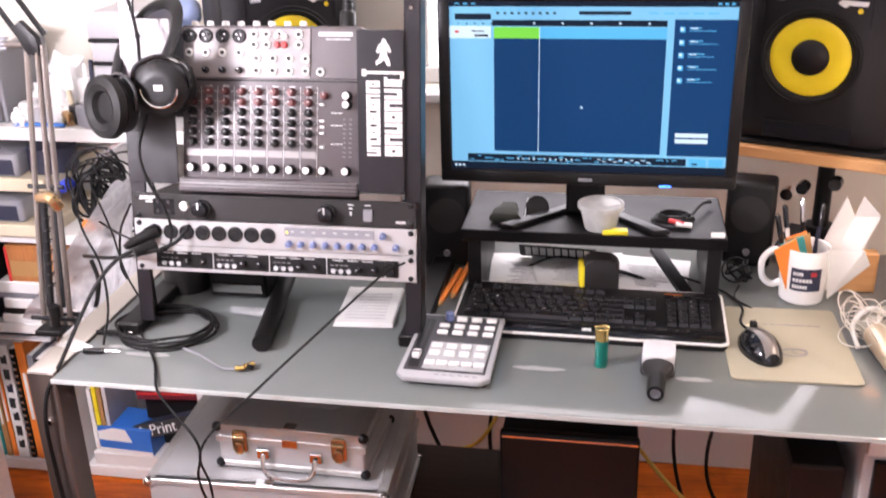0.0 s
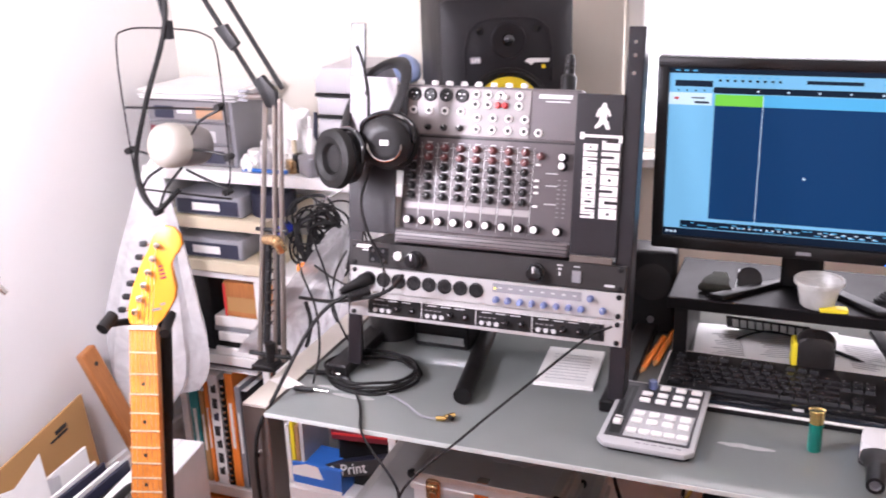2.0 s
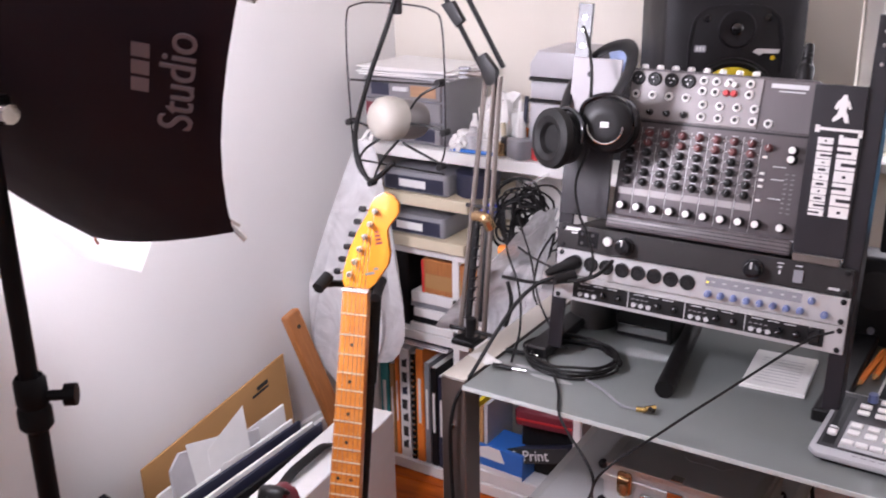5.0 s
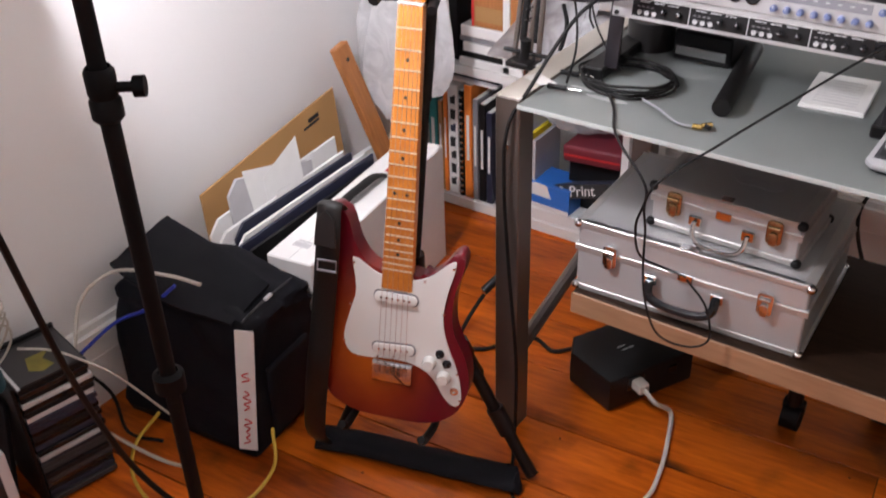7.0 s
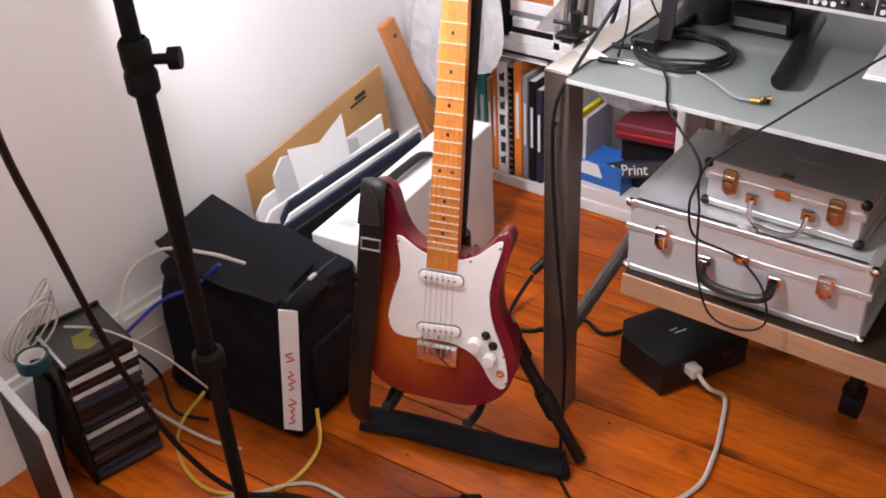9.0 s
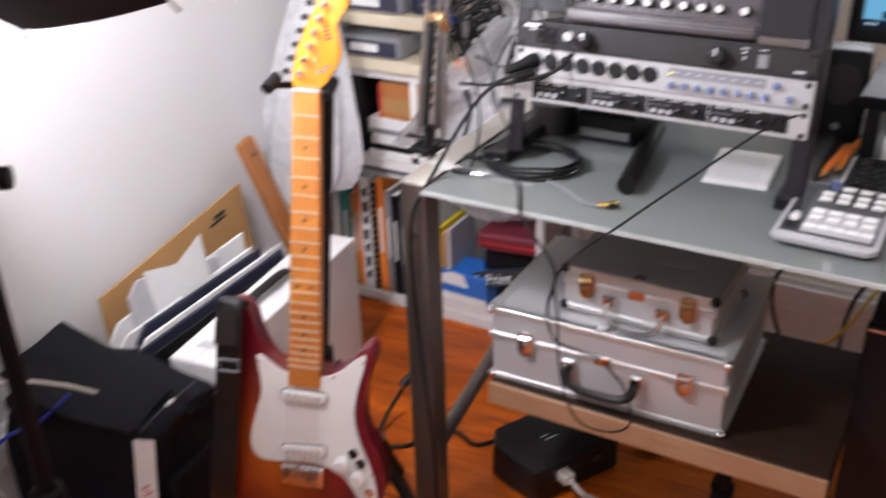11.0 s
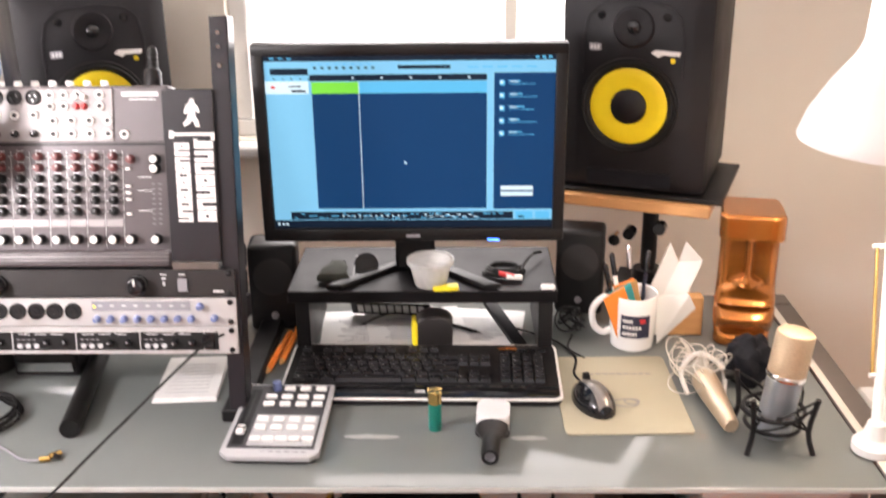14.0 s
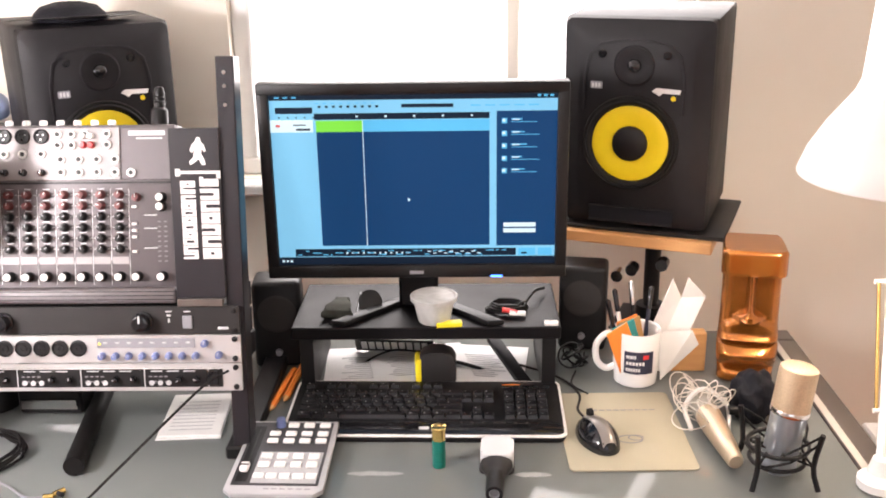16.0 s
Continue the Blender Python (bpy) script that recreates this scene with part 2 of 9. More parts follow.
AMBER = paint("amber_lacquer", (0.72, 0.27, 0.022), 0.25, var=0.10, scale=14, bump=0.0, coat=0.6)
PLY = wood("pale_plywood", (0.50, 0.24, 0.09), (0.66, 0.36, 0.15), 0.5, "X", 8.0)
BROWN_WOOD = wood("brown_batten_wood", (0.26, 0.085, 0.022), (0.48, 0.19, 0.055), 0.45, "Z", 8.0)
DARK_WOOD = wood("dark_stained_board", (0.014, 0.007, 0.004), (0.036, 0.018, 0.010), 0.6, "X", 8.0)
DARK_WOOD.node_tree.nodes["Principled BSDF"].inputs["Specular IOR Level"].default_value = 0.15
CART_WOOD = wood("pale_cart_wood", (0.28, 0.145, 0.075), (0.43, 0.25, 0.14), 0.45, "X", 8.0)
MAT = paint("khaki_mouse_mat", (0.36, 0.325, 0.235), 0.75, var=0.07, scale=25, bump=0.2, fine=900)
PICKGUARD = paint("white_pickguard", (0.76, 0.75, 0.72), 0.25, var=0.04, scale=25, bump=0.0, coat=0.2)
CHAMPAGNE = paint("champagne_metal", (0.62, 0.50, 0.36), 0.35, metal=0.8, var=0.1, scale=30, bump=0.25, fine=900)
CREAM_MESH = paint("cream_mesh", (0.36, 0.335, 0.29), 0.6, metal=0.1, var=0.08, scale=60, bump=0.4, fine=1200)
YELLOW_TAG = paint("yellow_tape", (0.85, 0.70, 0.02), 0.5, var=0.05)
YELLOW_CABLE = paint("yellow_cable", (0.62, 0.42, 0.05), 0.45, var=0.1)
WHITE_CABLE = paint("white_cable", (0.52, 0.48, 0.42), 0.45, var=0.08)
BLUE_CABLE = paint("blue_cable", (0.02, 0.04, 0.40), 0.45, var=0.1)
INK = paint("black_ink", (0.02, 0.02, 0.02), 0.6)
DARK_FACE = paint("charcoal_face", (0.035, 0.033, 0.036), 0.5)
MID_GREY = paint("mid_grey_print", (0.20, 0.19, 0.20), 0.6)
UMB_BLACK = paint("black_umbrella_cloth", (0.016, 0.010, 0.016), 0.7, var=0.2, scale=12, bump=0.2, fine=900, spec=0.2)
UMB_PRINT = paint("grey_umbrella_print", (0.17, 0.15, 0.17), 0.6)


def cloth_light(name, rgb, trans):
    m, n, l, b = base_mat(name)
    tr = n.new("ShaderNodeBsdfTranslucent")
    di = n.new("ShaderNodeBsdfDiffuse")
    tr.inputs["Color"].default_value = di.inputs["Color"].default_value = (*rgb, 1)
    mx = n.new("ShaderNodeMixShader")
    mx.inputs[0].default_value = trans
    l.new(di.outputs[0], mx.inputs[1])
    l.new(tr.outputs[0], mx.inputs[2])
    l.new(mx.outputs[0], n["Material Output"].inputs[0])
    return m


UMB_WHITE = cloth_light("white_umbrella_cloth", (0.92, 0.92, 0.92), 0.85)
UMB_INNER = cloth_light("white_umbrella_lining", (0.92, 0.92, 0.92), 0.10)


def clear_bag(name, rgb, clear):
    m, n, l, b = base_mat(name)
    b.inputs["Base Color"].default_value = (*rgb, 1)
    b.inputs["Roughness"].default_value = 0.25
    tp = n.new("ShaderNodeBsdfTransparent")
    mx = n.new("ShaderNodeMixShader")
    no = n.new("ShaderNodeTexNoise")
    no.inputs["Scale"].default_value, no.inputs["Distortion"].default_value = 14, 2
    mr = n.new("ShaderNodeMapRange")
    mr.inputs["To Min"].default_value, mr.inputs["To Max"].default_value = max(0, clear - 0.25), min(1, clear + 0.25)
    co = n.new("ShaderNodeTexCoord")
    l.new(co.outputs["Object"], no.inputs["Vector"])
    l.new(no.outputs["Fac"], mr.inputs["Value"])
    l.new(mr.outputs["Result"], mx.inputs[0])
    bp = n.new("ShaderNodeBump")
    bp.inputs["Strength"].default_value, bp.inputs["Distance"].default_value = 0.8, 0.01
    l.new(no.outputs["Fac"], bp.inputs["Height"])
    l.new(bp.outputs["Normal"], b.inputs["Normal"])
    tl = n.new("ShaderNodeBsdfTranslucent")
    tl.inputs["Color"].default_value = (*rgb, 1)
    lit = n.new("ShaderNodeMixShader")
    lit.inputs[0].default_value = 0.35
    l.new(b.outputs[0], lit.inputs[1])
    l.new(tl.outputs[0], lit.inputs[2])
    l.new(lit.outputs[0], mx.inputs[1])
    l.new(tp.outputs[0], mx.inputs[2])
    l.new(mx.outputs[0], n["Material Output"].inputs[0])
    return m


BAG_WHITE = clear_bag("thin_white_polythene", (0.92, 0.92, 0.93), 0.25)
PLATE_BLACK = paint("black_satin_plate", (0.012, 0.010, 0.013), 0.36, var=0.15, scale=20, bump=0.03, fine=500, spec=0.45)
POUCH = paint("mottled_olive_pouch", (0.045, 0.047, 0.040), 0.9, var=0.5, scale=60, bump=0.3, spec=0.1)
MIC_SILVER = paint("satin_silver_blue", (0.46, 0.50, 0.55), 0.3, metal=0.7, var=0.06, scale=30, bump=0.02)
STAND_BLACK = paint("matt_black_tube", (0.005, 0.0045, 0.005), 0.55, var=0.2, scale=25, bump=0.05, spec=0.12)
PLATE_GREY = paint("pale_grey_plate", (0.20, 0.185, 0.19), 0.5, metal=0.2, var=0.15, scale=9, bump=0.05)
CADDY = paint("clouded_grey_plastic", (0.44, 0.43, 0.45), 0.35, var=0.15, scale=12)
KEY_BLACK = paint("black_key_plastic", (0.012, 0.011, 0.012), 0.30, var=0.15, scale=40, bump=0.02, spec=0.5)
DESK_PATCH = paint("pale_desk_patch", (0.30, 0.31, 0.30), 0.35, var=0.3, scale=60, bump=0.1, fine=300)
SPEAKER_BLACK = paint("loudspeaker_vinyl", (0.0060, 0.0050, 0.0065), 0.55, var=0.2, scale=14, bump=0.10, fine=600, spec=0.3)
LEATHER = paint("black_leather", (0.008, 0.007, 0.007), 0.38, var=0.3, scale=30, bump=0.35, fine=260, spec=0.4)
FRET_WIRE = paint("nickel_fret", (0.80, 0.74, 0.60), 0.30, metal=0.5, var=0.05, bump=0)
DULL_RED = paint("dull_red_knob", (0.13, 0.035, 0.035), 0.45, var=0.15)
BAG_CLEAR = clear_bag("clear_polythene", (0.75, 0.75, 0.77), 0.55)
TUB = clear_bag("milky_tub_plastic", (0.80, 0.80, 0.78), 0.25)
OUTSIDE = glow("overcast_daylight", (1.0, 0.985, 0.96), 2.2)
SCREEN_BLUE = glow("screen_pale_blue", (0.22, 0.60, 0.86), 0.72)
SCREEN_NAVY = glow("screen_navy", (0.004, 0.045, 0.135), 0.85)
SCREEN_GREEN = glow("screen_green", (0.18, 0.68, 0.06), 0.85)
SCREEN_CYAN = glow("screen_cyan", (0.09, 0.46, 0.74), 0.85)
SCREEN_DARK = glow("screen_dark", (0.006, 0.016, 0.035), 0.7)
SCREEN_WHITE = glow("screen_white", (0.60, 0.80, 0.88), 0.9)
LED_BLUE = glow("blue_indicator", (0.05, 0.2, 1.0), 5.0)
LED_YELLOW = glow("yellow_indicator", (1.0, 0.8, 0.1), 2.0)
LAMP_GLOW = glow("lamp_diffuser", (1.0, 0.93, 0.84), 4.0)


# ---- building helpers ----
def thing(name, label, category, m=None, group="", kind=""):
    ob = new(name)
    ob.empty_display_size = 0.05
    if m is not None:
        ob.matrix_world = m
    return tagged(ob, label, category, group, kind)


def mesh_of(bm, name, mats, smooth=True):
    me = bpy.data.meshes.new(name)
    bmesh.ops.recalc_face_normals(bm, faces=bm.faces)
    bm.to_mesh(me)
    bm.free()
    for mt in (mats if isinstance(mats, (list, tuple)) else [mats]):
        me.materials.append(mt)
    if smooth:
        me.polygons.foreach_set("use_smooth", [True] * len(me.polygons))
        me.set_sharp_from_angle(angle=radians(35))
    return me


def part(name, bm, mat, parent, label="", m=None):
    ob = new(name, mesh_of(bm, name, mat))
    ob.parent = parent
    if m is not None:
        ob.matrix_basis = m
    if label:
        ob["label"] = label
    return ob


def single(name, bm, mat, label, category, m=None, group="", kind=""):
    ob = new(name, mesh_of(bm, name, mat))
    if m is not None:
        ob.matrix_world = m
    return tagged(ob, label, category, group, kind)


def again(ob, name, parent, m):
    """One more part on the same mesh."""
    o = new(name, ob.data)
    o.parent = parent
    o.matrix_basis = m
    return o


def box(x0, x1, y0, y1, z0, z1, bev=0.0, seg=1, bm=None, m=None, mi=0):
    own = bmesh.new()
    bmesh.ops.create_cube(own, size=1.0, matrix=Matrix.LocRotScale(((x0 + x1) / 2, (y0 + y1) / 2, (z0 + z1) / 2), None, (abs(x1 - x0), abs(y1 - y0), abs(z1 - z0))))
    if bev:
        bmesh.ops.bevel(own, geom=own.edges[:], offset=bev, segments=seg, profile=0.5, affect="EDGES", clamp_overlap=True)
    return join(bm, own, m, mi)


def join(bm, own, m=None, mi=0):
    if m is not None:
        own.transform(m)
    for f in own.faces:
        f.material_index = mi
    if bm is None:
        return own
    tmp = bpy.data.meshes.new("tmp")
    own.to_mesh(tmp)
    own.free()
    bm.from_mesh(tmp)
    bpy.data.meshes.remove(tmp)
    return bm


def rod(p, q, r, r2=None, seg=12, bm=None, mi=0, cap=True):
    p, q = Vector(p), Vector(q)
    own = bmesh.new()
    d = q - p
    bmesh.ops.create_cone(own, cap_ends=cap, segments=seg, radius1=r, radius2=r if r2 is None else r2, depth=d.length)
    return join(bm, own, Matrix.Translation((p + q) / 2) @ d.to_track_quat("Z", "Y").to_matrix().to_4x4(), mi)


def lathe(profile, seg=28, m=None, bm=None, mi=0):
    """Turned form: profile of (radius, height) round z."""
    own = bmesh.new()
    rings = []
    for r, z in profile:
        if r < 1e-6:
            rings.append([own.verts.new((0, 0, z))])
        else:
            rings.append([own.verts.new((r * math.cos(2 * math.pi * k / seg), r * math.sin(2 * math.pi * k / seg), z)) for k in range(seg)])
    for a, b in zip(rings, rings[1:]):
        for k in range(seg):
            j = (k + 1) % seg
            if len(a) == 1 and len(b) == 1:
                continue
            if len(a) == 1:
                own.faces.new((a[0], b[k], b[j]))
            elif len(b) == 1:
                own.faces.new((a[k], a[j], b[0]))
            else:
                own.faces.new((a[k], a[j], b[j], b[k]))
    return join(bm, own, m, mi)


def spline(points, steps=8):
    """Catmull-Rom through the points."""
    p = [Vector(v) for v in points]
    p = [2 * p[0] - p[1]] + p + [2 * p[-1] - p[-2]]
    out = []
    for i in range(1, len(p) - 2):
        for k in range(steps):
            t = k / steps
            a, b, c, d = p[i - 1:i + 3]
            out.append(0.5 * ((2 * b) + (c - a) * t + (2 * a - 5 * b + 4 * c - d) * t * t + (3 * b - a - 3 * c + d) * t ** 3))
    out.append(p[-2])
    return out


def tube(points, r, seg=8, bm=None, mi=0, smooth=8, closed=False, flat=1.0):
    pts = spline(points, smooth) if smooth else [Vector(v) for v in points]
    own = bmesh.new()
    rings, up = [], None
    for i, c in enumerate(pts):
        d = (pts[min(i + 1, len(pts) - 1)] - pts[max(i - 1, 0)])
        d = d.normalized() if d.length > 1e-9 else Vector((0, 0, 1))
        if up is None:
            up = d.orthogonal().normalized() if flat == 1.0 else (Vector((0, 0, 1)) - d * d.z).normalized()
        up = (up - d * up.dot(d)).normalized()
        s = d.cross(up)
        rad = r(i / (len(pts) - 1)) if callable(r) else r
        rings.append([own.verts.new(c + rad * (math.cos(a) * s + flat * math.sin(a) * up)) for a in (2 * math.pi * k / seg for k in range(seg))])
    for a, b in zip(rings, rings[1:]):
        for k in range(seg):
            own.faces.new((a[k], a[(k + 1) % seg], b[(k + 1) % seg], b[k]))
    if not closed:
        own.faces.new(rings[0][::-1])
        own.faces.new(rings[-1])
    return join(bm, own, None, mi)


def slab(outline, z0, z1, bev=0.0, seg=2, bm=None, m=None, mi=0):
    """A flat plate of any outline (x, y), between two heights."""
    own = bmesh.new()
    lo = [own.verts.new((x, y, z0)) for x, y in outline]
    hi = [own.verts.new((x, y, z1)) for x, y in outline]
    n = len(lo)
    own.faces.new(lo[::-1])
    top = own.faces.new(hi)
    for k in range(n):
        own.faces.new((lo[k], lo[(k + 1) % n], hi[(k + 1) % n], hi[k]))
    if bev:
        bmesh.ops.bevel(own, geom=[e for e in own.edges if abs(e.verts[0].co.z - e.verts[1].co.z) < 1e-9], offset=bev, segments=seg, profile=0.5, affect="EDGES", clamp_overlap=True)
    return join(bm, own, m, mi)


def rounded(w, h, r, n=5, cx=0.0, cy=0.0):
    pts = []
    for k, (sx, sy) in enumerate(((1, 1), (-1, 1), (-1, -1), (1, -1))):
        for i in range(n + 1):
            a = math.pi / 2 * (k + i / n)
            pts.append((cx + sx * (w / 2 - r) + r * math.cos(a), cy + sy * (h / 2 - r) + r * math.sin(a)))
    return pts


def lettering(name, text, size, mat, parent, m, depth=0.0004, squeeze=1.0):
    cu = bpy.data.curves.new(name, "FONT")
    cu.body, cu.size, cu.extrude, cu.align_x, cu.align_y = text, size, depth, "CENTER", "CENTER"
    tmp = new(name, cu)
    me = bpy.data.meshes.new_from_object(tmp.evaluated_get(bpy.context.evaluated_depsgraph_get()))
    bpy.data.objects.remove(tmp)
    bpy.data.curves.remove(cu)
    me.materials.clear()
    me.materials.append(mat)
    ob = new(name, me)
    ob.parent = parent
    ob.matrix_basis = m @ Matrix.Diagonal((squeeze, 1, 1, 1))
    return ob


def bars(rows, mat, name, parent, m, thick=0.0004, label=""):
    """Print that cannot be read: short bars (x, y, width, height) on a face."""
    bm = bmesh.new()
    for x, y, w, h in rows:
        box(x - w / 2, x + w / 2, y - h / 2, y + h / 2, 0, thick, bm=bm)
    return tagged(part(name, bm, mat, parent, label, m), kind="stuff")


# ---- structure ----
XL, XR, YN, YS, ZC = -1.42, 1.75, 2.30, -2.20, 2.45   # inner faces of the room
WX0, WX1, WZ0, WZ1 = -0.21, 0.80, 0.985, 2.10         # window behind the desk


def wall(name, mat, pieces, label):
    bm = bmesh.new()
    for p in pieces:
        box(*p, bm=bm)
    return single(name, bm, mat, label, "wall", kind="structure")


wall("wall_north", WALL_B, [(XL - 0.15, WX0, YN, YN + 0.18, 0, ZC), (WX1, XR + 0.15, YN, YN + 0.18, 0, ZC), (WX0, WX1, YN, YN + 0.18, 0, WZ0), (WX0, WX1, YN, YN + 0.18, WZ1, ZC)], "warm off-white painted plaster wall with an opening for the added window above the desk")
wall("wall_west", WALL, [(XL - 0.15, XL, YS, YN, 0, ZC)], "white painted plaster wall with faint scuffs")
wall("wall_east", WALL_B, [(XR, XR + 0.15, YS, YN, 0, ZC)], "warm off-white painted plaster wall")
wall("wall_south", WALL, [(XL - 0.15, -0.5, YS - 0.15, YS, 0, ZC), (1.1, XR + 0.15, YS - 0.15, YS, 0, ZC), (-0.5, 1.1, YS - 0.15, YS, 0, 0.95), (-0.5, 1.1, YS - 0.15, YS, 2.2, ZC)], "white painted plaster wall with an opening for the added window")
single("ceiling", box(XL - 0.15, XR + 0.15, YS - 0.15, YN + 0.18, ZC, ZC + 0.1), CEIL, "white painted ceiling", "ceiling", kind="structure")
floor = single("floor", box(XL - 0.15, XR + 0.15, YS - 0.15, YN + 0.18, -0.08, -0.006), FLOOR_GAP, "orange-brown varnished pine floorboards", "floor", kind="structure")


def skirting(name, x0, x1, y0, y1, along):
    bm = bmesh.new()
    for d, z0, z1 in ((0.012, 0.0, 0.11), (0.018, 0.11, 0.125), (0.024, 0.165, 0.19), (0.016, 0.125, 0.165), (0.012, 0.19, 0.205)):
        if along == "y":
            box(x0, x0 + d, y0, y1, z0, z1, bm=bm)
        else:
            box(x0, x1, y0 - d, y0, z0, z1, bm=bm)
    single(name, bm, WHITE_GLOSS, "white moulded skirting board", "skirting", kind="structure")


skirting("baseboard", XL, 0, YS, YN, "y")
skirting("baseboard", XL + 0.03, XR, YN, 0, "x")

win = thing("window_1", "bright window with a slim upright bar, white with daylight", "window", pose(0, YN, 0), kind="structure")
bm = bmesh.new()
for b in ((WX0, WX1, 0.03, 0.09, WZ0, WZ0 + 0.04), (WX0, WX1, 0.03, 0.09, WZ1 - 0.04, WZ1), (WX0, WX0 + 0.04, 0.03, 0.09, WZ0 + 0.04, WZ1 - 0.04), (WX1 - 0.04, WX1, 0.03, 0.09, WZ0 + 0.04, WZ1 - 0.04)):
    box(*b, 0.004, bm=bm)
part("window_frame", bm, WHITE_GLOSS, win)
part("mullion", box(0.392, 0.420, 0.005, 0.06, WZ0 + 0.04, WZ1 - 0.04, 0.003), WALL_B, win)
part("window_sill", box(WX0 - 0.04, WX1 + 0.04, -0.05, 0.03, WZ0 - 0.03, WZ0 - 0.003, 0.005), WHITE_GLOSS, win)
single("backdrop", box(-1.8, 2.6, YN + 0.60, YN + 0.62, 0.2, 3.2), OUTSIDE, "plain bright overcast daylight outside the window", "backdrop", kind="structure")
# unseen window, added to go with the rear fill
win2 = thing("fill_window", "unseen white framed window added behind the camera for fill light", "window", pose(0, YS, 0), kind="structure")
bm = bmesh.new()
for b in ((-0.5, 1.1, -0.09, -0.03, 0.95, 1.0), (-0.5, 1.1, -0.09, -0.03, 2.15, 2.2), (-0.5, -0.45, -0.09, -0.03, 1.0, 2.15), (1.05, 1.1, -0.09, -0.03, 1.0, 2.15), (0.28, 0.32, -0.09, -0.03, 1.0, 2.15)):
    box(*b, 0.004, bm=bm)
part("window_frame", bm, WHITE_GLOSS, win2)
# unseen ceiling fixture, added to go with the overhead fill
cl = thing("added_ceiling_lamp", "unseen round flat ceiling lamp added for fill, with a glowing diffuser", "lamp", pose(0.1, -0.35, ZC))
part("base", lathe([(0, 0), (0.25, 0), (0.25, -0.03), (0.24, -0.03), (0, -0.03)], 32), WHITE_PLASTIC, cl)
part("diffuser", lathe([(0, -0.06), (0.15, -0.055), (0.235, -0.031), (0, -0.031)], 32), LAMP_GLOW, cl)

# ---- desk ----
desk = thing("desk", "desk with a frosted grey glass top on a brown-grey steel frame", "desk", pose(0, 0, 0))
part("glass_top", box(-0.598, 0.888, 1.300, 1.96, 0.742, 0.750, 0.0015, 2), GLASS_TOP, desk, "frosted grey glass top with a pale edge")
part("glass_edge", box(-0.598, 0.888, 1.2975, 1.2998, 0.7425, 0.7495), GLASS_EDGE, desk)
for x0, x1 in ((-0.650, -0.601), (0.891, 0.942)):
    part("side_rail", box(x0, x1, 1.366, 1.910, 0.705, 0.751, 0.002), STEEL, desk)
    part("leg", box(x0, x1, 1.312, 1.362, 0.0, 0.751, 0.002), STEEL, desk)
    part("leg", box(x0, x1, 1.914, 1.960, 0.0, 0.751, 0.002), STEEL, desk)
    part("rail_top", box(x0 + 0.001, (x1 - 0.001) if x0 < 0 else (x0 + 0.014), 1.314, 1.958, 0.7513, 0.7528, 0.0005), RAIL_CREAM, desk, "cream top of the rail")
    part("bolt", rod(((x0 + x1) / 2, 1.308, 0.66), ((x0 + x1) / 2, 1.312, 0.66), 0.005, seg=10), CHROME, desk)
    part("brace", rod(((x0 + x1) / 2, 1.362, 0.17), ((x0 + x1) / 2, 1.80, 0.30), 0.015, seg=10), STEEL, desk)
part("back_rail", box(-0.60, 0.89, 1.915, 1.955, 0.690, 0.738, 0.002), STEEL, desk)
part("front_rail", box(-0.60, 0.89, 1.50, 1.53, 0.712, 0.740, 0.002), STEEL, desk)


# thin flat patches on the glass, a slightly paler grey
random.seed(51)
for x0, x1, y in ((0.120, 0.206, 1.430), (0.372, 0.428, 1.426), (-0.560, -0.470, 1.415), (-0.520, -0.440, 1.395)):
    w = x1 - x0
    pts = [(x0 + w * (0.5 - 0.5 * math.cos(math.pi * k / 9)), y - 0.007 * math.sin(math.pi * k / 9) * random.uniform(0.6, 1.2)) for k in range(10)]
    pts += [(x1 - w * (0.5 - 0.5 * math.cos(math.pi * k / 9)), y + 0.007 * math.sin(math.pi * k / 9) * random.uniform(0.6, 1.2)) for k in range(1, 9)]
    part("smear", slab(pts, 0.7501, 0.7504), DESK_PATCH, desk, "pale flat patch")

